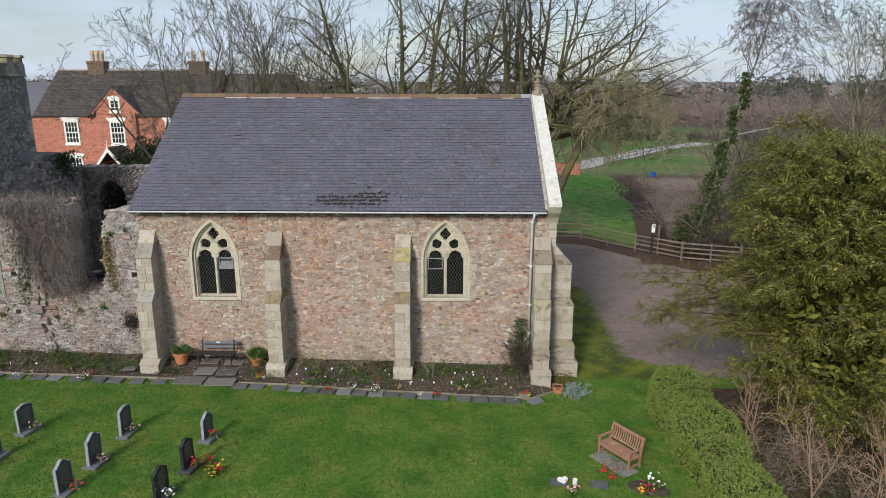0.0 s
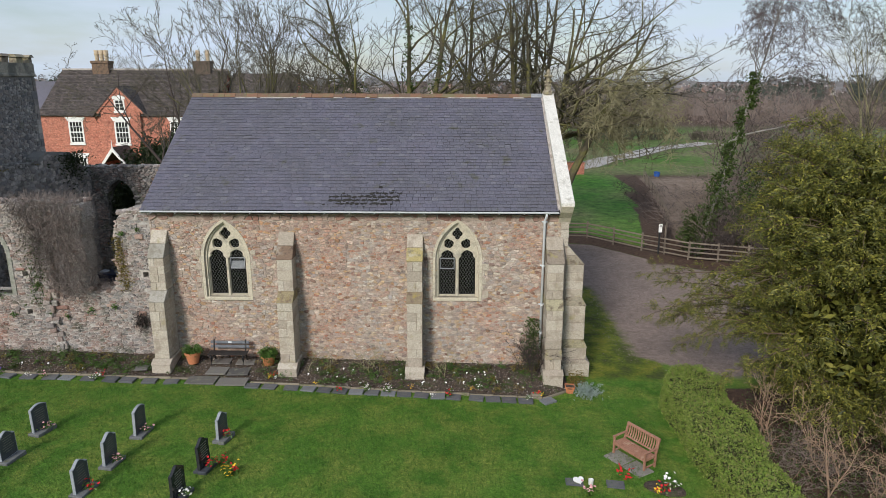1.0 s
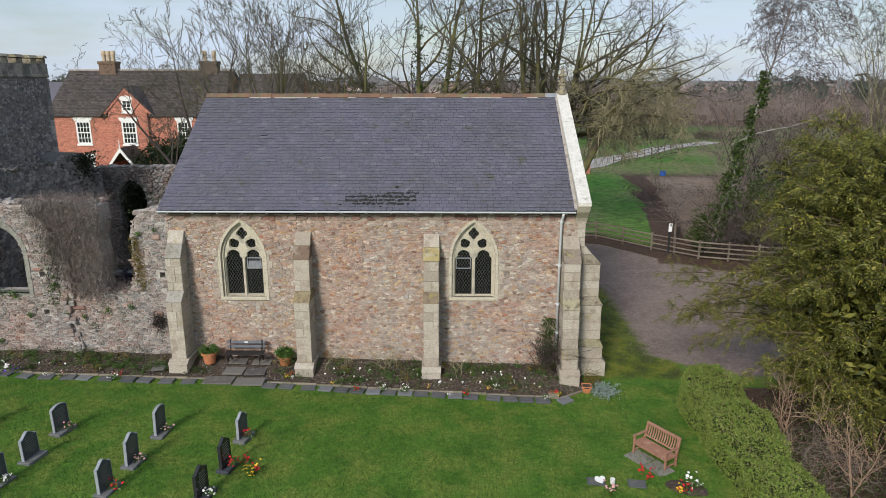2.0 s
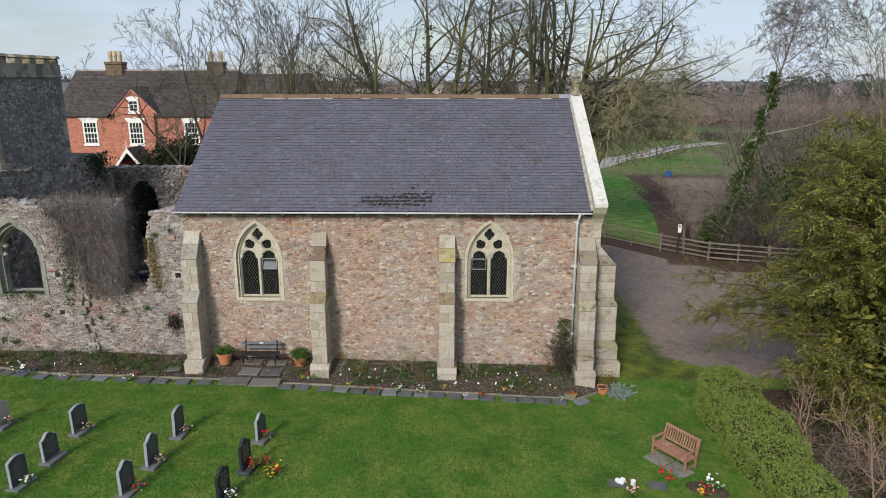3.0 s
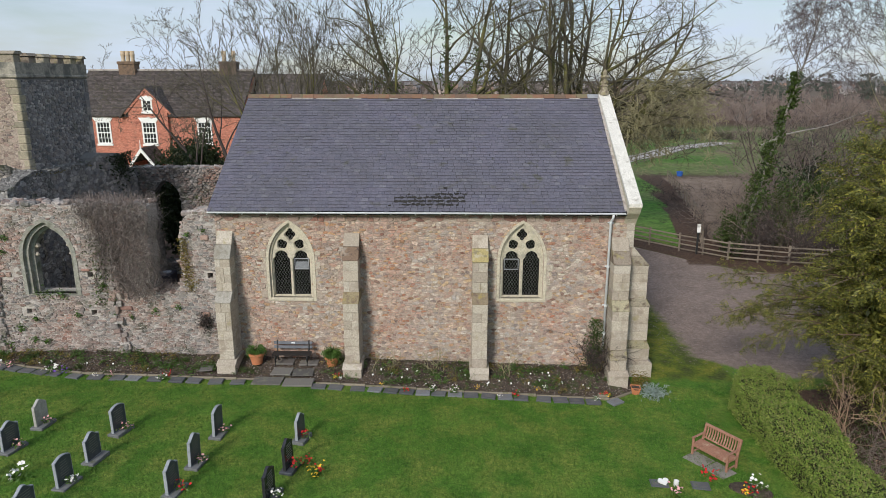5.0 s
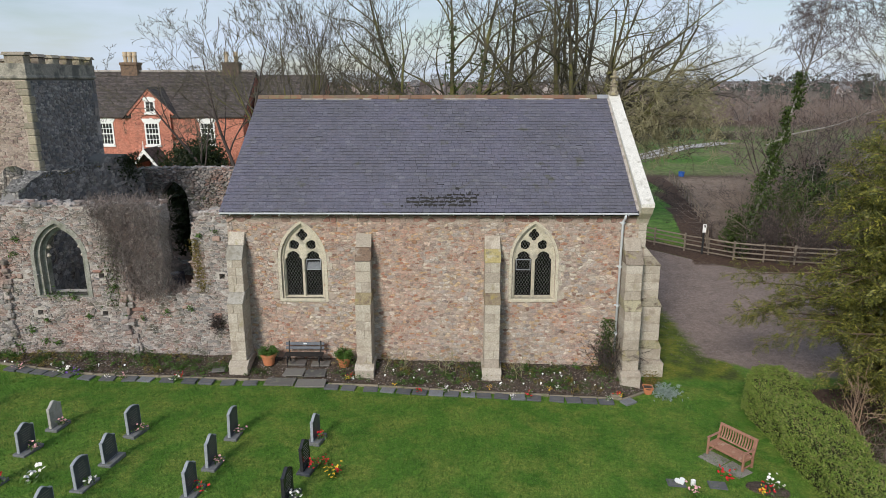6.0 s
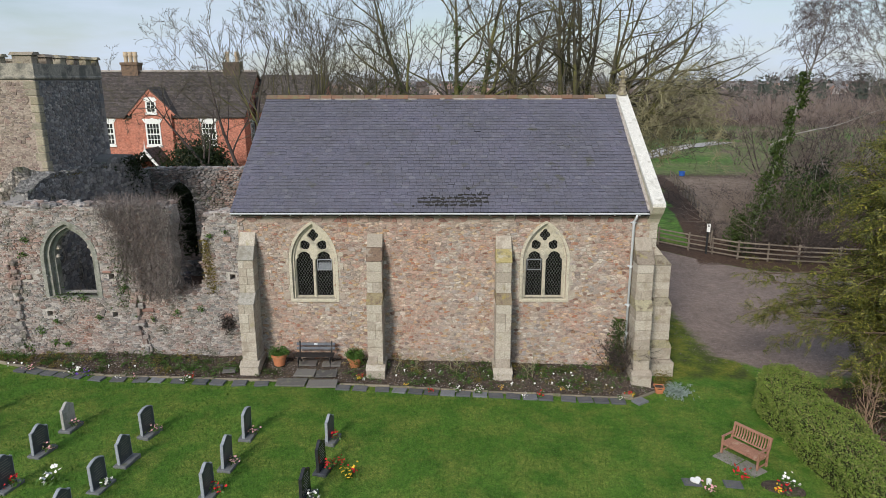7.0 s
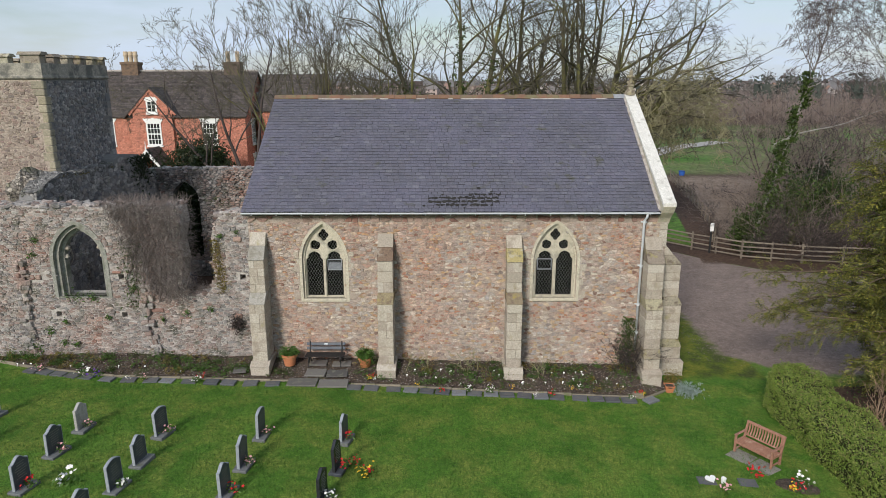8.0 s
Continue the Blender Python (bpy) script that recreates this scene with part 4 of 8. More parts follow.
    for a in range(4):
        t = a * math.pi / 2
        lathe(bm, [(0.02, -0.06), (0.06, 0.0), (0.02, 0.07)], 6, (3.84 + 0.15 * math.cos(t), RIDGE_Y + 0.15 * math.sin(t), 11.74))
        lathe(bm, [(0.02, -0.05), (0.05, 0.0), (0.02, 0.06)], 6, (3.84 + 0.13 * math.cos(t), RIDGE_Y + 0.13 * math.sin(t), 11.49))
    part("finial", bm, M_WEATHERED, roof, "mossy carved stone finial")
    # gutter and fascia
    bm = bmesh.new()
    prof = [(0.06 * math.cos(a), 0.06 * math.sin(a)) for a in (math.pi + math.pi * k / 8 for k in range(9))]
    prof += [(0.05 * math.cos(a), 0.05 * math.sin(a)) for a in (2 * math.pi - math.pi * k / 8 for k in range(9))]
    plate(bm, [[(21.60 + a, 6.72 + b) for a, b in prof]], 3.56 - ROOF_X0, lambda u, v, n: (ROOF_X0 + n, u, v))
    gut = part("gutter", bm, M_GUTTER, chapel, "pale grey half-round gutter")
    for i in range(17):
        x = ROOF_X0 + 0.4 + i * 0.95
        if x < 3.5:
            box_part("bracket", (x, 21.52, 6.63), (x + 0.025, 21.98, 6.655), M_GUTTER, gut, bevel=0.004)
    bm = bmesh.new()
    tube(bm, [(3.10, 21.62, 6.68), (3.10, 21.66, 6.52), (3.07, 21.86, 6.35), (3.07, 21.87, 1.0)], 0.05, 12)
    pipe = part("downpipe", bm, M_GUTTER, chapel, "pale grey round downpipe", smooth=True)
    for z in (6.25, 4.5, 2.9, 1.7):
        bm = bmesh.new()
        lathe(bm, [(0.066, 0), (0.066, 0.09)], 12, (3.07, 21.87, z))
        add_box(bm, (2.96, 21.9, z + 0.02), (3.18, 21.99, z + 0.07), 0.006)
        part("collar", bm, M_GUTTER, pipe)
    return roof


chapel_roof = build_roof()

# ---- ruined precinct wall ----
RX0 = -30.0
HOLES = [(-20.8, 4.04), (-17.5, 4.06), (-20.2, 2.5), (-17.55, 2.46), (-12.66, 4.05)]
ruin = empty("ruined_wall", (-20, 22.4, 0.5), "roofless ruined rubble wall with a pointed window opening and a broken gap", "ruin")


def ruin_outline():
    rng = random.Random(8)
    pts = [(RX0, -0.3), (CX0 - 0.004, -0.3), (CX0 - 0.004, 6.62), (-12.7, 6.66), (-13.1, 6.60), (-13.45, 6.46), (-13.62, 6.2), (-13.78, 5.7), (-13.74, 5.2), (-13.83, 4.6), (-13.76, 4.1), (-13.92, 3.6), (-14.2, 3.28),
           (-14.6, 3.2), (-15.0, 3.3), (-15.12, 3.9), (-14.98, 4.7), (-15.08, 5.5), (-14.9, 6.2), (-14.96, 6.85)]
    x = -15.3
    while x > RX0:
        pts.append((x, 6.93 + rng.uniform(-0.09, 0.10)))
        x -= rng.uniform(0.25, 0.5)
    pts.append((RX0, 6.9))
    return pts


RUIN_OUT = ruin_outline()


def rect(u, v, s):
    return [(u - s, v - s), (u + s, v - s), (u + s, v + s), (u - s, v + s)]


M_ARCHSTONE = surface("weathered grey arch stone", [(0.20, 0.205, 0.18), (0.29, 0.285, 0.25), (0.24, 0.225, 0.195)], scale=2.5, fine=16, bump=0.8, grain=0.55, patch=(0.12, 0.13, 0.09), patch_at=0.58, patch_scale=2.0)
bm = bmesh.new()
plate(bm, [RUIN_OUT, gothic(-19.08, 1.02, 3.22, 4.78, 6.22)] + [rect(u, v, 0.11) for u, v in HOLES], 0.9, south(22.9))
ruin_body = part("wall", bm, M_MORTAR_PALE, ruin)
for o, i, y, d in ((1.14, 1.0, 22.25, 0.29), (1.01, 0.86, 22.4, 0.3), (0.87, 0.74, 22.6, 0.3)):
    bm = bmesh.new()
    plate(bm, [gothic(-19.08, o, 3.2, 4.78, 6.12 + (o - 0.93) * 1.2), gothic(-19.08, i, 3.24, 4.78, 6.12 + (i - 0.93) * 1.2)], d, south(y))
    part("arch_order", bm, M_ARCHSTONE, ruin, "weathered grey arch moulding")
# stumps of the lost tracery on the far side of the arch
bm = bmesh.new()
for (u, v), s in (((-19.72, 5.15), 0.12), ((-19.78, 4.8), 0.10), ((-18.42, 5.2), 0.13), ((-18.38, 4.85), 0.09), ((-19.4, 5.72), 0.1)):
    lathe(bm, [(0.02, -s), (s, -0.3 * s), (0.7 * s, 0.5 * s), (0.02, s)], 7, (u, 22.42, v))
part("tracery_stump", bm, M_ASHLAR[1], ruin)


def rib(name, x, z0, z1, seed, mat):
    """A ragged upright scar of torn-off masonry."""
    rng = random.Random(seed)
    bm = bmesh.new()
    z = z0
    while z < z1:
        h = rng.uniform(0.12, 0.24)
        for k in range(3):
            c = (x + rng.uniform(-0.2, 0.2) + 0.06 * math.sin(z * 2), 22.0, z + h / 2)
            add_box(bm, (-rng.uniform(0.08, 0.17), -rng.uniform(0.05, 0.2), -h * 0.55), (rng.uniform(0.08, 0.17), 0.12, h * 0.5), 0.03,
                    Matrix.Translation(c) @ Euler((rng.uniform(-0.2, 0.2), rng.uniform(-0.3, 0.3), rng.uniform(-0.4, 0.4))).to_matrix().to_4x4())
        z += h * 0.9
    part(name, bm, mat, ruin, "ragged scar of torn-off masonry")


rib("broken_rib", -16.55, 0.4, 4.4, 3, M_RUIN[1])
rib("broken_rib", -21.5, 0.7, 4.7, 4, M_RUIN[1])

# ---- tower ----
TX, TY0, TY1, TZ = -21.7, 25.75, 31.2, 12.05
M_PARAPET = surface("weathered parapet stone", [(0.21, 0.20, 0.175), (0.34, 0.315, 0.26), (0.13, 0.125, 0.115)], scale=1.5, fine=14, bump=0.8, grain=0.55, patch=(0.10, 0.10, 0.09), patch_at=0.55, patch_scale=1.2)
tower = empty("tower", (-24.5, 28.5, 0.5), "square stone tower with battlements, one side dark grey", "tower")
bm = bmesh.new()
add_box(bm, (-28.0, TY0, -0.3), (TX, TY1, TZ - 0.36))
part("wall", bm, M_MORTAR_DARK, tower)
box_part("facing", (-28.0, TY0 - 0.006, -0.3), (TX - 0.05, TY0 + 0.1, 11.67), M_MORTAR, tower, bevel=0)
bm = bmesh.new()
add_box(bm, (-28.07, TY0 - 0.09, 11.68), (TX + 0.09, TY1 + 0.09, 11.84), 0.04)
part("string_course", bm, M_PARAPET, tower)
bm = bmesh.new()
plate(bm, [[(-28.04, TY0 - 0.05), (TX + 0.05, TY0 - 0.05), (TX + 0.05, TY1 + 0.05), (-28.04, TY1 + 0.05)], [(-27.6, TY0 + 0.4), (TX - 0.4, TY0 + 0.4), (TX - 0.4, TY1 - 0.4), (-27.6, TY1 - 0.4)]], 0.5, lambda u, v, n: (u, v, 11.84 + n))
part("parapet", bm, M_PARAPET, tower)


def merlon(x0, x1, y0, y1, z0, z1):
    bm = bmesh.new()
    add_box(bm, (x0 + 0.03, y0 + 0.03, z0), (x1 - 0.03, y1 - 0.03, z1), 0.02)
    out = [(y0 - 0.05, z1), (y1 + 0.05, z1), (y1 - 0.1, z1 + 0.13), (y0 + 0.1, z1 + 0.13)]
    if x1 - x0 > y1 - y0:
        plate(bm, [out], x1 - x0 + 0.1, lambda u, v, n: (x0 - 0.05 + n, u, v))
    else:
        out = [(x0 - 0.05, z1), (x1 + 0.05, z1), (x1 - 0.1, z1 + 0.13), (x0 + 0.1, z1 + 0.13)]
        plate(bm, [out], y1 - y0 + 0.1, lambda u, v, n: (u, y0 - 0.05 + n, v))
    part("merlon", bm, M_WEATHERED, tower)


for y in (26.75, 27.82, 28.9, 29.98, 30.9):
    merlon(TX - 0.4, TX + 0.05, y, y + (0.56 if y < 30.5 else 0.35), 12.30, 12.62)
merlon(TX - 0.85, TX + 0.05, TY0 - 0.05, TY0 + 0.5, 12.32, 12.68)
for x in (-23.8, -25.2, -26.6, -28.0):
    merlon(x, x + 0.8, TY0 - 0.05, TY0 + 0.4, 12.32, 12.6)
    merlon(x, x + 0.8, TY1 - 0.35, TY1 + 0.05, 12.32, 12.56)
# corner stones
M_QUOIN = surface("ochre quoin stone", [(0.30, 0.265, 0.185), (0.37, 0.33, 0.24), (0.25, 0.225, 0.17)], vary="object", fine=14, bump=0.8, grain=0.55, patch=(0.17, 0.16, 0.11), patch_at=0.58, patch_scale=2.0)
rng = random.Random(6)
z = 7.2
while z < 11.5:
    h = rng.uniform(0.28, 0.42)
    a, b = (rng.uniform(0.34, 0.55), rng.uniform(0.16, 0.26)) if rng.random() < 0.5 else (rng.uniform(0.2, 0.34), rng.uniform(0.26, 0.42))
    box_part("quoin", (TX - a, TY0 - 0.03, z), (TX + 0.03, TY0 + b, z + h - 0.015), M_QUOIN, tower, bevel=0.03)
    box_part("quoin", (TX - a, TY1 - b, z), (TX + 0.045, TY1 + 0.03, z + h - 0.015), M_GREY[0], tower, bevel=0.015)
    z += h


def lump(name, x0, x1, y0, y1, top, material, parent, seed, rough=0.22, step=0.3, label="", base=-0.2):
    """A ragged mass of broken masonry: top(u, v) gives its height; sides are torn."""
    nx, ny, nz = max(2, int((x1 - x0) / step)), max(2, int((y1 - y0) / step)), 16
    bm = bmesh.new()

    def jog(p, k):
        n = noise.noise_vector((p[0] * 1.1 + seed, p[1] * 1.1, p[2] * 1.1)) + 0.5 * noise.noise_vector((p[0] * 3.1, p[1] * 3.1 + seed, p[2] * 3.1))
        return Vector(p) + n * rough * k

    grid = [[bm.verts.new(jog((x0 + (x1 - x0) * i / nx, y0 + (y1 - y0) * j / ny, top(x0 + (x1 - x0) * i / nx, y0 + (y1 - y0) * j / ny)), 1)) for i in range(nx + 1)] for j in range(ny + 1)]
    for j in range(ny):
        for i in range(nx):
            bm.faces.new((grid[j][i], grid[j][i + 1], grid[j + 1][i + 1], grid[j + 1][i]))
    edge = grid[0][:] + [r[-1] for r in grid[1:]] + grid[-1][-2::-1] + [r[0] for r in grid[-2:0:-1]]
    cols = []
    for v in edge:
        c = [v]
        for k in range(1, nz + 1):
            q = (v.co.x, v.co.y, v.co.z + (base - v.co.z) * k / nz)
            c.append(bm.verts.new(jog(q, 0.9)))
        cols.append(c)
    for a, b in zip(cols, cols[1:] + cols[:1]):
        for k in range(nz):
            bm.faces.new((a[k], a[k + 1], b[k + 1], b[k]))
    bmesh.ops.recalc_face_normals(bm, faces=bm.faces[:])
    return part(name, bm, material, parent, label)




def stony(name, colours, size, moss):
    """Torn rubble: cells of stone with sunk joints, under patches of moss."""
    m = surface(name, colours, scale=2.2, fine=9, grain=0.6, bump=0.0, patch=moss, patch_at=0.62, patch_scale=0.9)
    nt = m.node_tree
    b = nt.nodes["Principled BSDF"]
    geo = nt.nodes.new("ShaderNodeNewGeometry")
    warp = nt.nodes.new("ShaderNodeTexNoise")
    warp.inputs["Scale"].default_value = 3.0
    add = nt.nodes.new("ShaderNodeVectorMath")
    add.operation = "MULTIPLY_ADD"
    add.inputs[1].default_value = (0.18, 0.18, 0.18)
    vo = nt.nodes.new("ShaderNodeTexVoronoi")
    vo.feature = "DISTANCE_TO_EDGE"
    vo.inputs["Scale"].default_value = size
    cell = nt.nodes.new("ShaderNodeTexVoronoi")
    cell.inputs["Scale"].default_value = size
    nt.links.new(geo.outputs["Position"], warp.inputs["Vector"])
    nt.links.new(warp.outputs["Color"], add.inputs[0])
    nt.links.new(geo.outputs["Position"], add.inputs[2])
    nt.links.new(add.outputs[0], vo.inputs["Vector"])
    nt.links.new(add.outputs[0], cell.inputs["Vector"])
    rm = ramp_node(nt, [(0.0, (0.45, 0.45, 0.45)), (0.14, (1, 1, 1))])
    nt.links.new(vo.outputs["Distance"], rm.inputs["Fac"])
    tone = nt.nodes.new("ShaderNodeMixRGB")
    tone.blend_type, tone.inputs["Fac"].default_value = "OVERLAY", 0.55
    bw = nt.nodes.new("ShaderNodeRGBToBW")
    nt.links.new(cell.outputs["Color"], bw.inputs["Color"])
    old = b.inputs["Base Color"].links[0].from_socket
    nt.links.new(old, tone.inputs["Color1"])
    nt.links.new(bw.outputs["Val"], tone.inputs["Color2"])
    mul = nt.nodes.new("ShaderNodeMixRGB")
    mul.blend_type, mul.inputs["Fac"].default_value = "MULTIPLY", 0.6
    nt.links.new(tone.outputs["Color"], mul.inputs["Color1"])
    nt.links.new(rm.outputs["Color"], mul.inputs["Color2"])
    nt.links.new(mul.outputs["Color"], b.inputs["Base Color"])
    bp = nt.nodes.new("ShaderNodeBump")
    bp.inputs["Strength"].default_value, bp.inputs["Distance"].default_value = 1.0, 0.09
    nt.links.new(rm.outputs["Color"], bp.inputs["Height"])
    nt.links.new(bp.outputs["Normal"], b.inputs["Normal"])
    return m


M_TORN = stony("torn rubble core", [(0.15, 0.15, 0.15), (0.26, 0.25, 0.235), (0.19, 0.185, 0.18)], 7.0, (0.12, 0.14, 0.05))
M_TORN_WARM = stony("torn warm rubble", [(0.24, 0.21, 0.175), (0.38, 0.345, 0.30), (0.30, 0.26, 0.22)], 6.5, (0.13, 0.14, 0.06))
rng = random.Random(19)
LEDGE = [(23.0, 7.15), (23.9, 7.45), (24.8, 7.62), (26.3, 7.55), (27.8, 7.52), (29.3, 7.50), (29.7, 7.86), (30.3, 8.02), (31.3, 7.95), (32.3, 7.78), (32.9, 7.35), (33.3, 6.75)]
LEDGE = [(y + rng.uniform(-0.08, 0.08), z + rng.uniform(-0.05, 0.05)) for y, z in LEDGE]
bm = bmesh.new()
plate(bm, [[(22.95, -0.3), (33.95, -0.3), (33.95, 6.6)] + LEDGE[::-1] + [(22.95, 7.0)]], 0.695, lambda u, v, n: (-21.0 - 0.695 + n, u, v))
spur = part("spur_wall", bm, M_MORTAR_DARK, tower, "dark grey broken wall below the tower, mossy along its ledge")
lump("broken_wall", -23.1, -21.05, 24.5, 25.85, lambda x, y: 7.35 + 0.55 * math.exp(-((x + 22.4) / 0.5) ** 2) - 0.5 * smooth_step(-21.9, -21.1, x) + 0.2 * noise.noise((x * 2, y * 2, 2)), M_TORN_WARM, tower, 5, 0.3, 0.16, label="torn stump of a wall")
lump("broken_top", -21.68, -20.97, 22.9, 29.4, lambda x, y: float(np.interp(y, [p[0] for p in LEDGE], [p[1] for p in LEDGE])) + 0.14 + 0.12 * noise.noise((x * 3, y * 3, 5)), M_TORN, tower, 8, 0.10, 0.16, label="ragged top of a broken wall", base=6.6)
# moss along the ledge
mrng = np.random.default_rng(20)
ys_ = mrng.uniform(24.4, 29.3, 900)
pts_ledge = np.stack([mrng.uniform(-21.6, -20.96, 900), ys_, np.interp(ys_, [p[0] for p in LEDGE], [p[1] for p in LEDGE]) + np.abs(mrng.normal(0, 0.035, 900))], 1)
# ---- rear wall of the ruin, with an arch ----
rear = empty("rear_ruin_wall", (-17, 34.3, 0.3), "ragged rubble wall with a broken archway", "ruin")
rng = random.Random(9)
top = [(-12.3, 6.6)]
x = -12.7
while x > -21.4:
    top.append((x, 6.78 + rng.uniform(-0.12, 0.12)))
    x -= rng.uniform(0.3, 0.6)
bm = bmesh.new()
plate(bm, [[(-21.4, -0.2), (-12.3, -0.2)] + top + [(-21.4, 6.8)], gothic(-19.45, 0.78, 1.2, 4.9, 6.05, n=7)], 0.8, south(34.8))
# dark body colour stands in for the weak light on this wall's cavities
part("wall", bm, M_TORN, rear)
# side wall that closes the court; dark rubble colour stands in for its shade
bm = bmesh.new()
add_box(bm, (-13.1, 22.95, -0.2), (-12.45, 33.95, 5.6), 0.06)
part("side_wall", bm, M_TORN, rear)

# ---- brick house ----
HX0, HX1, HY, HZ = -43.3, -25.3, 66.0, 8.05
HRIDGE_Y, HRIDGE_Z = 71.5, 12.55
house = empty("brick_house", (-34.3, 71, 0.3), "red brick house with white sash windows and a brown tiled roof", "house")


def sash(xc, w, z0, z1, lintel, rows, cols, y=HY, turn=None, arched=False):
    """A white sash window with glazing bars, a keyed lintel and a sill."""
    def put(u, v, n):
        return turn(u, v, n) if turn else (u, y - n, v)

    win = empty("window", (0, 0, 0), placed=False)
    hang(win, house, "white painted sash window")

    def bar(nm, u0, u1, v0, v1, n0, n1, mat):
        bm = bmesh.new()
        vs = [bm.verts.new(put(u, v, n)) for u, v, n in ((u0, v0, n0), (u1, v0, n0), (u1, v1, n0), (u0, v1, n0), (u0, v0, n1), (u1, v0, n1), (u1, v1, n1), (u0, v1, n1))]
        for f in ((0, 1, 2, 3), (7, 6, 5, 4), (0, 4, 5, 1), (1, 5, 6, 2), (2, 6, 7, 3), (3, 7, 4, 0)):
            bm.faces.new([vs[k] for k in f])
        bmesh.ops.recalc_face_normals(bm, faces=bm.faces[:])
        part(nm, bm, mat, win)

    h = w / 2
    bar("pane", xc - h, xc + h, z0, z1, 0.005, 0.015, M_HOUSEGLASS)
    for a, b, c, d in ((xc - h - 0.12, xc - h + 0.04, z0, z1), (xc + h - 0.04, xc + h + 0.12, z0, z1), (xc - h, xc + h, z1 - 0.06, z1 + 0.05), (xc - h, xc + h, z0 - 0.04, z0 + 0.08)):
        bar("casing", a, b, c, d, 0.0, 0.06, M_WHITE)
    for k in range(1, cols):
        u = xc - h + w * k / cols
        bar("glazing_bar", u - 0.025, u + 0.025, z0, z1, 0.012, 0.045, M_WHITE)
    for k in range(1, rows):
        v = z0 + (z1 - z0) * k / rows
        t = 0.06 if 2 * k == rows else 0.025
        bar("glazing_bar", xc - h, xc + h, v - t, v + t, 0.012, 0.05, M_WHITE)
    bar("sill", xc - h - 0.18, xc + h + 0.18, z0 - 0.24, z0 - 0.04, 0.0, 0.14, M_WHITE)
    bm = bmesh.new()
    lz = z1 + 0.05
    fan = [(xc - h - 0.16, lz), (xc + h + 0.16, lz), (xc + h + 0.42, lz + lintel), (xc + 0.14, lz + lintel), (xc + 0.12, lz + lintel + 0.08), (xc - 0.12, lz + lintel + 0.08), (xc - 0.14, lz + lintel), (xc - h - 0.42, lz + lintel)]
    plate(bm, [fan], 0.07, put)
    part("lintel", bm, M_WHITE, win, "white fan-shaped lintel")


M_HOUSEGLASS = surface("dark sash glass", [(0.02, 0.022, 0.025), (0.035, 0.037, 0.04)], scale=0.5, rough=0.08, bump=0, spec=0.6)


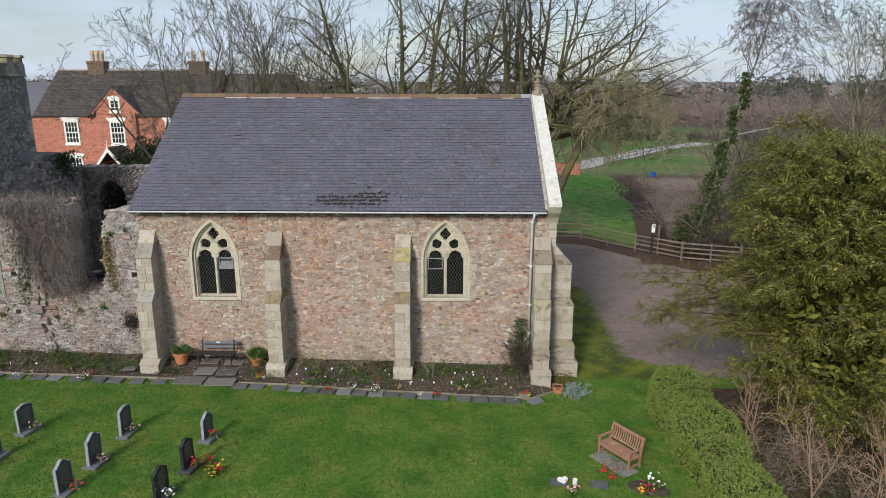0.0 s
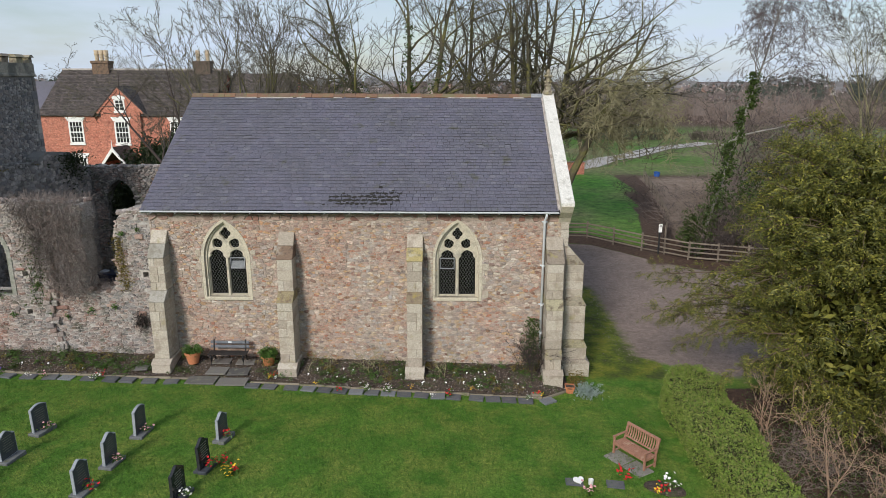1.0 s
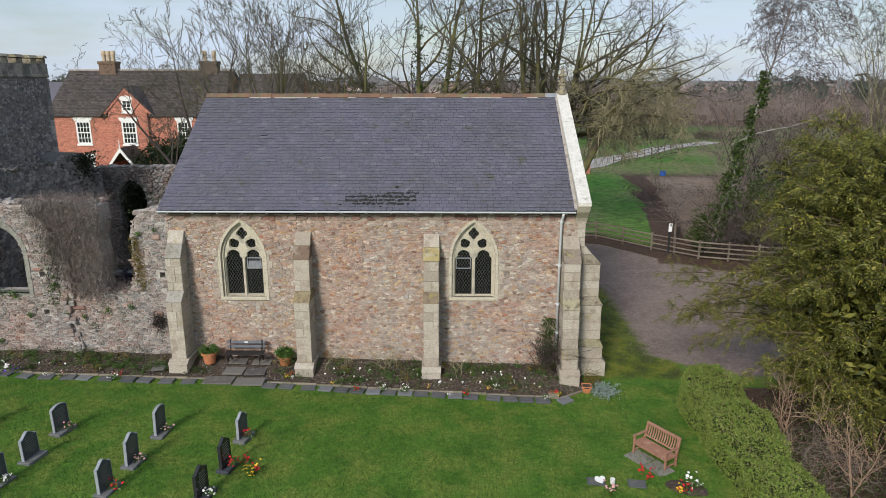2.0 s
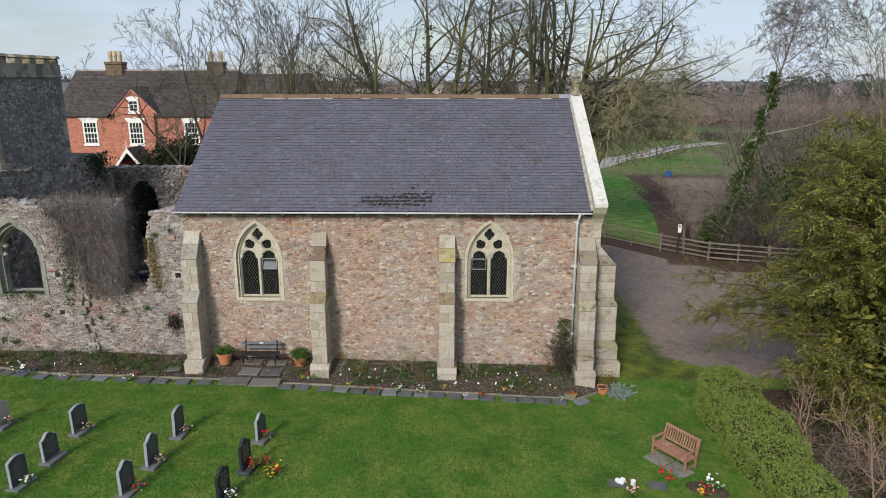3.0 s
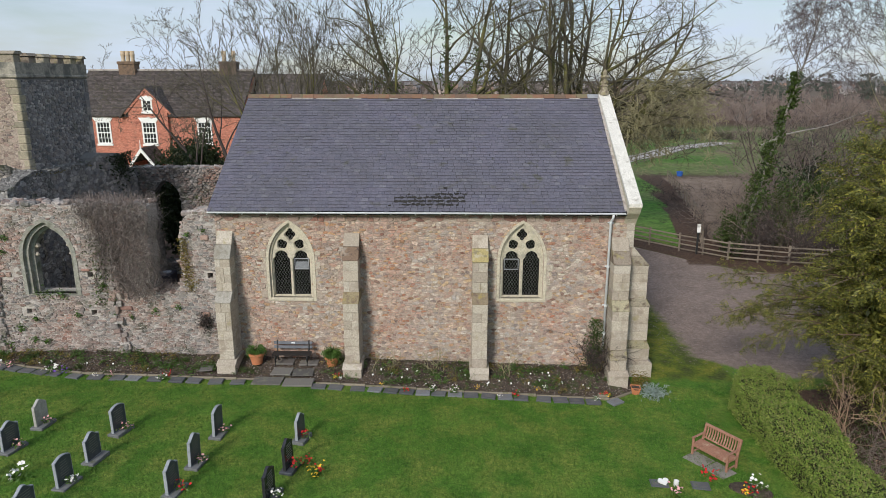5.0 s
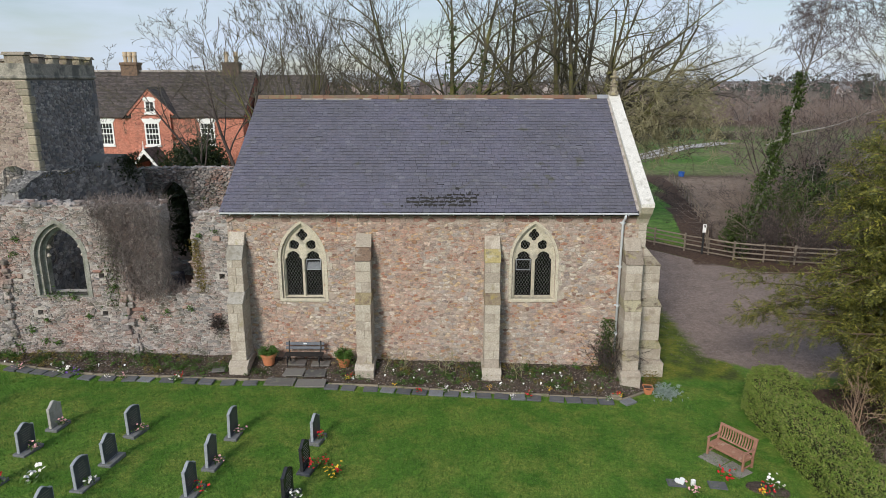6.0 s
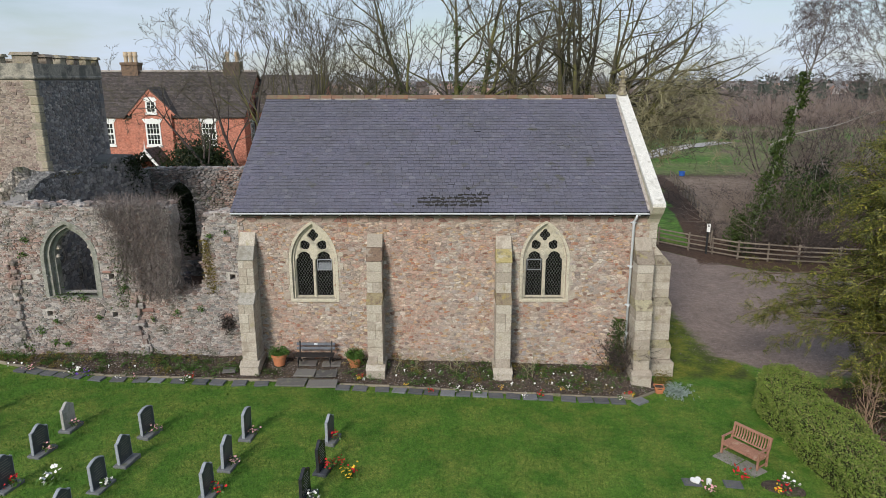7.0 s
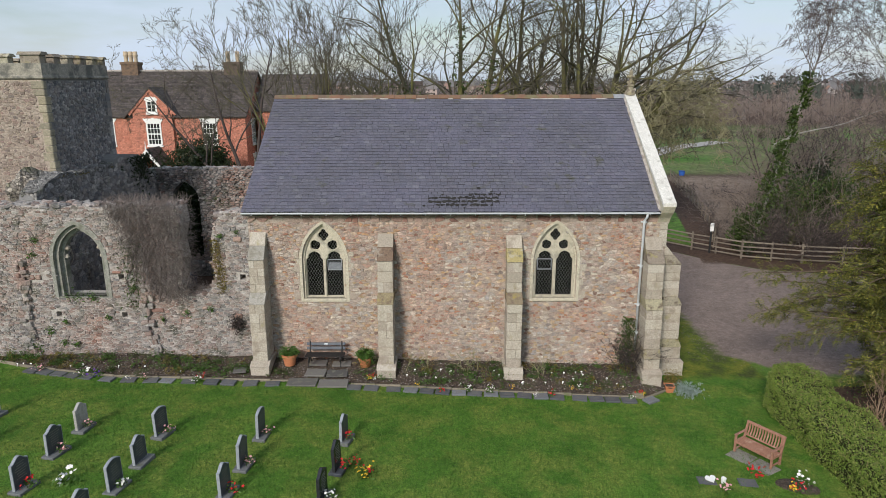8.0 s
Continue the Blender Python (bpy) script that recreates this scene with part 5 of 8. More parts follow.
def build_house():
    bm = bmesh.new()
    add_box(bm, (HX0, HY, -0.3), (HX1, 77.0, HZ))
    part("wall", bm, M_BRICK, house)
    bm = bmesh.new()
    plate(bm, [[(HY + 0.02, HZ), (76.98, HZ), (HRIDGE_Y, HRIDGE_Z - 0.2)]], 0.4, lambda u, v, n: (HX1 - 0.4 + n, u, v))
    part("gable_wall", bm, M_BRICK, house)
    bm = bmesh.new()
    plate(bm, [[(-36.75, -0.3), (-32.7, -0.3), (-32.7, 8.55), (-34.72, 10.72), (-36.75, 8.55)]], 1.3, lambda u, v, n: (u, HY + 0.96 - n, v))
    part("front_gable", bm, M_BRICK, house, "steep brick front gable")
    for s in (-1, 1):  # brick verge under the gable tiles
        bm = bmesh.new()
        plate(bm, [[(-34.72, 10.80), (-34.72 + s * 2.5, HZ + 0.16), (-34.72 + s * 2.3, HZ + 0.02), (-34.72, 10.45)]], 0.1, lambda u, v, n: (u, HY - 0.345 - n, v))
        part("verge", bm, M_BRICK, house)
    # main roof, tiles in courses
    bm = bmesh.new()
    n = 34
    prof = []
    for k in range(n):
        y0 = HY - 0.25 + (HRIDGE_Y - HY + 0.25) * k / n
        z0 = HZ - 0.12 + (HRIDGE_Z - HZ + 0.12) * k / n
        prof += [(y0, z0), (y0, z0 + 0.05)]
    prof += [(HRIDGE_Y, HRIDGE_Z), (77.2, HZ - 0.1), (77.2, HZ - 0.3), (HRIDGE_Y, HRIDGE_Z - 0.25), (HY - 0.2, HZ - 0.22)]
    plate(bm, [prof], HX1 - HX0 + 0.35, lambda u, v, n_: (HX0 - 0.15 + n_, u, v))
    roof = part("roof", bm, M_HOUSE_TILE, house, "brown tiled roof with pale ridge")
    bm = bmesh.new()
    tube(bm, [(HX0 - 0.15, HRIDGE_Y, HRIDGE_Z + 0.02), (HX1 + 0.2, HRIDGE_Y, HRIDGE_Z + 0.02)], 0.13, 8)
    part("ridge", bm, M_MORTAR_PALE, roof)
    # roof of the front gable
    for s in (-1, 1):
        bm = bmesh.new()
        a, b = (-34.72, 10.9), (-34.72 + s * 2.95, HZ - 0.18)
        plate(bm, [[a, b, (b[0], b[1] - 0.14), (a[0], a[1] - 0.16)]], 4.6, lambda u, v, n: (u, HY - 0.50 + 4.6 - n, v))
        part("gable_roof", bm, M_HOUSE_TILE, roof)
    bm = bmesh.new()
    add_box(bm, (HX0, HY - 0.22, HZ - 0.2), (-37.6, HY - 0.05, HZ - 0.08), 0.02)
    part("eaves_board", bm, M_IRON, house)
    bm = bmesh.new()
    add_box(bm, (-31.8, HY - 0.22, HZ - 0.2), (HX1, HY - 0.05, HZ - 0.08), 0.02)
    part("eaves_board", bm, M_IRON, house)
    for xc in (-39.68, -34.70, -29.05, -43.0 + 0.6):
        if xc > -42:
            fy = HY - 0.345 if xc == -34.70 else HY
            sash(xc, 1.30, 5.1, 7.30, 0.42, 4, 4, y=fy)
            sash(xc, 1.30, 1.3, 3.55, 0.42, 4, 4, y=fy)
    sash(-34.70, 0.85, 8.42, 9.50, 0.36, 3, 2, y=HY - 0.345)
    for yc in (68.7, 73.2):
        for z0, z1 in ((1.3, 3.5), (5.0, 7.1)):
            sash(yc, 1.1, z0, z1, 0.4, 4, 3, turn=lambda u, v, n: (HX1 + n, u, v))
    sash(71.5, 0.8, 8.7, 9.9, 0.3, 3, 2, turn=lambda u, v, n: (HX1 + n, u, v))
    for xc, pots in ((-38.95, 3), (-27.8, 2)):
        bm = bmesh.new()
        add_box(bm, (xc - 0.9, 70.9, 11.4), (xc + 0.9, 72.1, 13.35), 0.02)
        add_box(bm, (xc - 0.98, 70.82, 13.2), (xc + 0.98, 72.18, 13.5), 0.03)
        stack = part("chimney", bm, M_OLDSTACK if pots == 2 else M_CHIMNEY, house, "brick chimney stack with clay pots")
        for k in range(pots):
            bm = bmesh.new()
            lathe(bm, [(0.24, 0), (0.20, 0.15), (0.22, 0.6), (0.27, 0.72), (0.27, 0.8), (0.22, 0.84), (0.26, 1.1), (0.2, 1.14)], 12, (xc - 0.52 + k * 1.04 / max(1, pots - 1), 71.5, 13.48))
            part("chimney_pot", bm, M_BUFF, stack, smooth=True)
    # white porch gable with a finial
    bm = bmesh.new()
    for s in (-1, 1):
        plate(bm, [[(-34.3, 5.0), (-34.3 + s * 1.25, 3.35), (-34.3 + s * 1.25, 3.0), (-34.3, 4.55)]], 0.12, lambda u, v, n: (u, 62.4 - n, v))
    lathe(bm, [(0.07, 0), (0.09, 0.2), (0.05, 0.35), (0.02, 0.9)], 8, (-34.3, 62.35, 4.85))
    part("porch_gable", bm, M_WHITE, house, "white carved porch gable")
    for s in (-1, 1):
        bm = bmesh.new()
        plate(bm, [[(-34.3, 4.98), (-34.3 + s * 1.2, 3.34), (-34.3 + s * 1.2, 3.2), (-34.3, 4.84)]], 3.6, lambda u, v, n: (u, 66.0 - n, v))
        part("porch_roof", bm, M_HOUSE_TILE, house)
        box_part("porch_side", (-34.3 + s * 1.05 - 0.08, 62.6, -0.2), (-34.3 + s * 1.05 + 0.08, 65.99, 3.45), M_BRICK, house)


M_OLDSTACK = surface("sooty chimney brick", [(0.10, 0.075, 0.06), (0.15, 0.11, 0.085)], scale=3, fine=12)
M_CHIMNEY = surface("mottled chimney brick", [(0.12, 0.08, 0.058), (0.18, 0.12, 0.08), (0.085, 0.062, 0.05)], scale=3, fine=12)
M_BUFF = surface("buff chimney clay", [(0.44, 0.34, 0.23), (0.52, 0.43, 0.31)], scale=2, fine=20, bump=0.1)
build_house()
# a lower wing that runs on behind the trees
back_wing = empty("rear_wing", (-21.5, 72, 0.3), "brown-roofed brick wing behind bare trees", "house")
bm = bmesh.new()
add_box(bm, (-24.9, 69.0, -0.3), (-17.6, 76.0, 8.6))
plate(bm, [[(69.02, 8.6), (75.98, 8.6), (72.5, 11.9)]], 0.4, lambda u, v, n: (-18.0 + n, u, v))
part("wall", bm, M_BRICK, back_wing)
bm = bmesh.new()
plate(bm, [[(68.8, 8.5), (72.5, 12.2), (76.2, 8.5), (76.2, 8.3), (72.5, 11.95), (68.8, 8.3)]], 7.4, lambda u, v, n: (-24.95 + n, u, v))
part("roof", bm, M_HOUSE_TILE, back_wing)
# a neighbouring slate-roofed wing behind the tower
wing = empty("slate_wing", (-47, 72, 0.3), "red brick wing with a blue-grey slate roof", "house")
bm = bmesh.new()
add_box(bm, (-53.0, 69.0, -0.3), (-43.4, 76.0, 7.9))
part("wall", bm, M_BRICK, wing)
bm = bmesh.new()
plate(bm, [[(68.8, 7.8), (72.5, 11.3), (76.2, 7.8), (76.2, 7.6), (72.5, 11.05), (68.8, 7.6)]], 9.7, lambda u, v, n: (-53.1 + n, u, v))
part("roof", bm, M_SLATE[1], wing)

# ---- trees, hedges and thickets ----


class Limbs:
    """Collects tapering lines and makes them into one mesh of thin tubes."""

    def __init__(self):
        self.lots = {}

    def line(self, pts, r0, r1, sides):
        lot = self.lots.setdefault((len(pts), sides), ([], []))
        lot[0].append(pts)
        lot[1].append((r0, r1))

    def mesh(self, name, material, parent, label="", kind="", smooth=False):
        vs, fs, o = [], [], 0
        for (n, sides), (lines, radii) in self.lots.items():
            pts = np.asarray(lines, float)
            rr = np.asarray(radii, float)
            d = np.gradient(pts, axis=1)
            d /= np.linalg.norm(d, axis=2)[:, :, None] + 1e-9
            steep = np.abs(d[:, 0, 2]) >= 0.8
            ref = np.where(steep[:, None], (0.9, 0.3, 0.1), (0.31, 0.17, 0.93))[:, None, :]
            a = np.cross(d, ref)
            a /= np.linalg.norm(a, axis=2)[:, :, None] + 1e-9
            b = np.cross(d, a)
            r = (rr[:, :1] + (rr[:, 1:] - rr[:, :1]) * np.linspace(0, 1, n)[None])[:, :, None, None]
            t = 2 * math.pi * np.arange(sides) / sides
            ring = pts[:, :, None, :] + r * (np.cos(t)[None, None, :, None] * a[:, :, None, :] + np.sin(t)[None, None, :, None] * b[:, :, None, :])
            vs.append(ring.reshape(-1, 3))
            k = np.arange(sides)
            q = (k + 1) % sides
            one = np.stack([k, q, sides + q, sides + k], 1)
            allf = one[None] + (np.arange(n - 1) * sides)[:, None, None]
            allf = allf.reshape(-1, 4)[None] + (np.arange(len(pts)) * n * sides)[:, None, None] + o
            fs.append(allf.reshape(-1, 4))
            o += len(pts) * n * sides
        if not vs:
            return None
        ob = link_arrays(name, np.concatenate(vs), np.concatenate(fs), material, parent, label, smooth)
        if kind:
            ob["kind"] = kind
        return ob


def unit(v):
    return v / (math.sqrt(v[0] * v[0] + v[1] * v[1] + v[2] * v[2]) + 1e-9)


def grow_tree(name, at, seed, stems, height, r0, kids, label, mats=None, bend=(0.05, 0.17, 0.22, 0.24, 0.24), rise=(0.02, 0.06, 0.06, 0.05, 0.03),
              ratio=(0.62, 0.55, 0.5, 0.45), angle=(35, 65), first=0.36, twig=0.0105, leans=None, extra=(), category="tree", ivy=0, ivy_top=7.0, ivy_wide=0.26):
    """A bare tree: stems, limbs, branches and twigs. leans: the way each stem sets out."""
    rng = np.random.default_rng(seed)
    mats = mats or (M_BARK, M_TWIG)
    tree = empty(name, at, label, category)
    wood, boughs, fine = Limbs(), Limbs(), Limbs()
    depth = len(kids)
    trunk_pts = []

    def limb(p, d, length, r, level):
        n = (9, 8, 5, 3, 2)[min(level, 4)]
        pts = [p]
        step = length / n
        for i in range(n):
            d = unit(d + rng.normal(0, bend[min(level, 4)], 3) + np.array((0, 0, rise[min(level, 4)])))
            p = p + d * step
            pts.append(p)
        tip = max(twig * 0.7, r * (0.13, 0.10, 0.3, 0.4, 0.4)[level])
        (wood, boughs, fine, fine, fine)[level].line(pts, r, tip, (8, 5, 3, 3, 3)[min(level, 4)])
        if level == 0:
            trunk_pts.extend(pts)
        if level >= depth:
            return
        k = kids[level]
        for c in range(k):
            t = first + (1 - first) * (c + rng.uniform(0.1, 0.9)) / k if level == 0 else 0.15 + 0.83 * (c + rng.uniform(0, 0.9)) / k
            x = t * n
            i = min(int(x), n - 1)
            q = pts[i] + (pts[i + 1] - pts[i]) * (x - i)
            dd = unit(pts[i + 1] - pts[i])
            side = unit(np.cross(dd, rng.normal(size=3)))
            a = math.radians(rng.uniform(*angle))
            cd = unit(dd * math.cos(a) + side * math.sin(a))
            cl = length * ratio[min(level, 3)] * rng.uniform(0.7, 1.15) * (1.12 - 0.55 * t)
            cr = max(twig, (r + (tip - r) * t) * rng.uniform(0.5, 0.76))
            limb(q, cd, cl, cr, level + 1)

    base = np.array(at, float)
    for s in range(stems):
        lean = np.array(leans[s]) if leans else np.array((rng.normal(0, 0.16), rng.normal(0, 0.12), 1.0))
        off = np.array((rng.normal(0, 0.25), rng.normal(0, 0.25), -0.2)) if stems > 1 else np.array((0, 0, -0.2))
        limb(base + off, unit(lean), height * rng.uniform(0.88, 1.05), r0 * rng.uniform(0.8, 1.1), 0)
    for at_, way, length, r in extra:
        limb(np.array(at_, float), unit(np.array(way, float)), length, r, 1)
    wood.mesh("trunk", mats[0], tree, smooth=True)
    boughs.mesh("branch_work", mats[0], tree, kind="stuff", smooth=True)
    fine.mesh("twig_work", mats[1], tree, kind="stuff")
    if ivy:
        low = [p for p in trunk_pts if p[2] < ivy_top]
        pts = []
        for i in range(ivy):
            p = low[rng.integers(len(low))]
            pts.append(p + np.array((rng.normal(0, r0), rng.normal(0, r0), 0)) * ivy_wide * (1.9 + 1.1 * math.sin(7.3 * p[2] + 3 * p[0]) + rng.random()) + np.array((0, 0, rng.uniform(-1.0, 1.4))))
        blobs("ivy", pts, M_IVY, tree, (0.07, 0.16), seed, label="climbing ivy")
    return tree


grow_tree("tree", (-4.2, 44.0, 0.2), 101, 3, 18.5, 0.38, (9, 6, 5, 4), "tall bare ash with ivy on its mossy trunks", leans=[(-0.28, 0, 1), (0.02, 0.1, 1), (0.30, -0.05, 1)], ivy=3500, ivy_top=14.2)
grow_tree("tree", (0.4, 47.8, 0.1), 102, 2, 19.5, 0.38, (9, 6, 5, 4), "tall bare ash with mossy upright trunks", leans=[(-0.05, 0, 1), (0.16, 0.1, 1)])
grow_tree("tree", (4.9, 48.2, 0.0), 103, 3, 19.5, 0.38, (7, 5, 5, 4), "tall bare tree with several mossy trunks", leans=[(-0.12, 0, 1), (0.04, 0, 1), (0.2, 0.1, 1)])
grow_tree("tree", (6.3, 45.3, 0.0), 104, 4, 18.5, 0.42, (7, 5, 5, 4), "wide-spreading bare tree with drooping mossy branches",
          leans=[(0.0, 0, 1), (0.09, 0.0, 1), (0.24, -0.1, 1), (-0.16, 0.1, 1)], rise=(0.01, 0.03, 0.0, -0.04, -0.06), bend=(0.06, 0.17, 0.25, 0.3, 0.3), angle=(30, 70),
          extra=[((7.0, 45.2, 8.6), (1.0, -0.1, 0.75), 9.5, 0.15), ((7.2, 45.2, 10.5), (1.0, 0.1, 0.9), 10.0, 0.15), ((7.0, 45.4, 9.0), (0.9, 0.4, 0.6), 9.5, 0.14), ((7.4, 45.3, 12.0), (1.0, 0.0, 0.7), 9.0, 0.13)])
grow_tree("tree", (6.9, 46.6, 0.0), 114, 1, 11.5, 0.28, (2, 12, 8, 5), "mossy tree whose lichened boughs hang low", mats=(M_BARK, M_TWIG_GREEN), leans=[(0.02, 0, 1)], rise=(0.02, -0.05, -0.16, -0.20, -0.12), bend=(0.04, 0.12, 0.28, 0.38, 0.40), angle=(40, 75), first=0.7, twig=0.019, ratio=(0.6, 0.46, 0.6, 0.55),
          extra=[((6.6, 46.4, 8.6), (1.0, -0.2, 0.55), 9.6, 0.13), ((6.6, 46.5, 9.2), (1.0, 0.05, 0.5), 10.2, 0.13), ((6.6, 46.4, 8.0), (0.95, -0.35, 0.45), 8.6, 0.11), ((6.6, 46.8, 9.6), (1.0, 0.25, 0.45), 10.0, 0.12), ((6.6, 46.5, 7.2), (1.0, 0.0, 0.35), 8.5, 0.10), ((6.6, 46.2, 9.4), (1.0, -0.5, 0.5), 8.5, 0.10)])
grow_tree("tree", (-13.6, 41.5, 0.4), 105, 5, 14.5, 0.16, (8, 6, 4, 4), "bare upswept tree with many fine twigs", leans=[(-0.5, 0, 1), (-0.2, 0.1, 1), (0.03, 0, 1), (0.22, 0, 1), (0.5, 0.1, 1)], bend=(0.05, 0.09, 0.11, 0.13, 0.13), rise=(0.05, 0.08, 0.08, 0.06, 0.04), angle=(20, 42), twig=0.0135)
grow_tree("tree", (-20.3, 49.5, 0.4), 106, 4, 14.5, 0.22, (8, 6, 5, 4), "low bare tree with a spreading crown of fine twigs", mats=(M_TWIG_DARK, M_TWIG), leans=[(-0.75, 0, 1), (-0.3, 0.1, 1), (0.2, 0, 1), (0.6, 0, 1)], bend=(0.06, 0.13, 0.15, 0.16, 0.16), angle=(30, 55), twig=0.0135)
grow_tree("tree", (-9.6, 46.5, 0.3), 107, 2, 14.0, 0.13, (6, 5, 4, 4), "bare tree with slender limbs", leans=[(-0.2, 0, 1), (0.15, 0, 1)])
grow_tree("birch", (16.7, 41.9, -0.2), 108, 1, 20.0, 0.135, (26, 9, 6, 4), "silver birch with ivy on the trunk and hanging twigs", mats=(M_BIRCH, M_TWIG_BIRCH), extra=[((17.6, 41.9, 7.3), (1.0, 0.0, 0.40), 7.2, 0.075)], leans=[(0.20, 0, 1)], bend=(0.012, 0.14, 0.2, 0.2, 0.2),
          rise=(0.03, 0.05, -0.16, -0.30, -0.35), ratio=(0.30, 0.5, 0.55, 0.5), first=0.56, angle=(35, 60), ivy=4200, ivy_top=10.9, ivy_wide=0.85, category="tree")
grow_tree("tree", (29.5, 42.0, -0.2), 109, 5, 14.5, 0.15, (9, 7, 5, 4), "bare tree with yellowish upswept stems", mats=(M_TWIG_GREEN, M_TWIG), leans=[(-0.45, 0, 1), (-0.2, 0, 1), (0.02, 0, 1), (0.25, 0, 1), (0.5, 0, 1)], rise=(0.05, 0.09, 0.06, 0.03, 0), angle=(25, 50))
for k, (x, y, h) in enumerate(((28.5, 58.0, 8.2), (32.5, 63.0, 9.0), (31.0, 70.0, 9.4), (36.5, 59.0, 7.6), (43.0, 72.0, 8.6))):
    grow_tree("tree", (x, y, -0.2), 1100 + k, 5, h, 0.10, (7, 5, 4, 3), "reddish-brown leafless tree in a thicket", mats=(M_TWIG_DARK, M_TWIG_RED), leans=[(-0.55, 0, 1), (-0.25, 0.2, 1), (0.0, -0.2, 1), (0.28, 0.1, 1), (0.55, 0, 1)], first=0.15, angle=(30, 60), twig=0.014)
grow_tree("tree", (21.5, 46.5, -0.2), 111, 1, 10.5, 0.13, (9, 6, 4, 3), "leaning bare tree with a pale crooked limb", mats=(M_BIRCH, M_TWIG_DARK), leans=[(0.62, 0, 0.7)], angle=(30, 60))


def thicket(name, spots, seed, material, label, stems=9, tall=(2.5, 4.5), category="bush", twig=0.012, droop=-0.02, spread_by=0.5, kids=(6, 4)):
    """Bare bushes, each a tuft of forking stems; one body of undergrowth that nobody could count."""
    rng = np.random.default_rng(seed)
    L = Limbs()
    for x, y, z in spots:
        h = rng.uniform(*tall)
        for s in range(stems):
            d = unit(np.array((rng.normal(0, spread_by), rng.normal(0, spread_by), 1.0)))
            p = np.array((x + rng.normal(0, 0.3), y + rng.normal(0, 0.3), z - 0.1))

            def shoot(p, d, length, r, level):
                pts = [p]
                n = (4, 3, 2)[min(level, 2)]
                for i in range(n):
                    d = unit(d + rng.normal(0, 0.16, 3) + np.array((0, 0, droop)))
                    p = p + d * length / n
                    pts.append(p)
                L.line(pts, r, r * 0.45, 3)
                if level < len(kids):
                    for c in range(kids[level]):
                        i = rng.integers(min(1, n - 1), n)
                        q = pts[i] + (pts[i + 1] - pts[i]) * rng.random()
                        dd = unit(unit(pts[i + 1] - pts[i]) + unit(rng.normal(size=3)) * 0.75)
                        shoot(q, dd, length * rng.uniform(0.35, 0.6), r * 0.6, level + 1)

            shoot(p, d, h * rng.uniform(0.6, 1.0), twig * 1.8, 0)
    ob = L.mesh(name, material, None)
    return tagged(ob, label, category, kind="stuff")


def scatter(n, seed, fx, fy):
    r = random.Random(seed)
    return [(lambda x, y: (x, y, ground_z(x, y)))(fx(r), fy(r)) for k in range(n)]


thicket("thicket", [q for q in scatter(105, 1, lambda r: r.uniform(17, 60), lambda r: r.uniform(48, 78)) if q[0] > 25.0 + 0.26 * (q[1] - 48)], 201, M_TWIG_RED, "brown leafless thicket beyond the fence", stems=7, tall=(3.5, 6.5), twig=0.018, kids=(5, 3))
thicket("thicket", scatter(190, 2, lambda r: r.uniform(18, 150), lambda r: r.uniform(180, 245)), 202, M_TWIG_RED, "far reddish leafless scrub", stems=4, tall=(4.5, 7.5), twig=0.055, kids=(4, 2))
thicket("thicket", scatter(20, 3, lambda r: r.uniform(15.5, 24), lambda r: r.uniform(39, 47)), 203, M_TWIG_DARK, "tangled bare bushes by the fence", stems=8, tall=(1.8, 4.2), twig=0.012)
thicket("thicket", scatter(34, 9, lambda r: r.uniform(17.5, 34), lambda r: r.uniform(41.8, 50)), 209, M_TWIG_RED, "brown leafless bushes behind the fence", stems=8, tall=(3.0, 6.2), twig=0.012, kids=(6, 3))
thicket("thicket", scatter(11, 4, lambda r: r.uniform(-9, 10), lambda r: r.uniform(49, 58)), 204, M_TWIG_GREEN, "bare lichened undergrowth behind the chapel", stems=4, tall=(9.5, 12.0), twig=0.014, spread_by=0.3, kids=(6, 4))
thicket("far_hedge", [q for q in scatter(90, 12, lambda r: r.uniform(14, 66), lambda r: r.uniform(133, 136))], 213, M_TWIG, "brown clipped hedge across the fields", stems=5, tall=(1.8, 2.6), twig=0.045, kids=(4, 2), category="hedge")
thicket("thicket", scatter(26, 13, lambda r: r.uniform(16, 27), lambda r: r.uniform(45, 72)), 214, M_TWIG_DARK, "low tangled stems over bare earth", stems=4, tall=(1.0, 2.6), twig=0.012, droop=-0.10, spread_by=1.0, kids=(5, 3))
thicket("thicket", scatter(50, 5, lambda r: r.uniform(-60, 40), lambda r: r.uniform(90, 170)), 205, M_TWIG, "far bare hedgerow trees", stems=5, tall=(3.5, 6.5), twig=0.035, kids=(4, 3))
thicket("thicket", scatter(2, 6, lambda r: r.uniform(10.8, 13.5), lambda r: r.uniform(9.5, 16.5)), 206, M_TWIG_PALE, "pale dry leafless shrubs behind the hedge", stems=3, tall=(1.2, 2.0), twig=0.008, kids=(6, 3), spread_by=0.45)
for k, (x, y, h) in enumerate(((9.9, 17.2, 2.3), (10.4, 13.6, 2.5), (12.4, 13.6, 2.8), (10.5, 11.2, 2.4))):
    grow_tree("bare_shrub", (x, y, ground_z(x, y)), 900 + k, 2, h, 0.035, (9, 4, 2), "pale leafless shrub behind the hedge", mats=(M_TWIG_PALE, M_TWIG_PALE), leans=[(-0.15, 0, 1), (0.2, 0.1, 1)], first=0.25, angle=(30, 60), twig=0.006, category="bush")
thicket("thicket", scatter(2, 7, lambda r: r.uniform(9.9, 11.4), lambda r: r.uniform(16, 18.6)), 207, M_TWIG_PALE, "dry stems under the yew", stems=5, tall=(1.2, 2.2), twig=0.011)
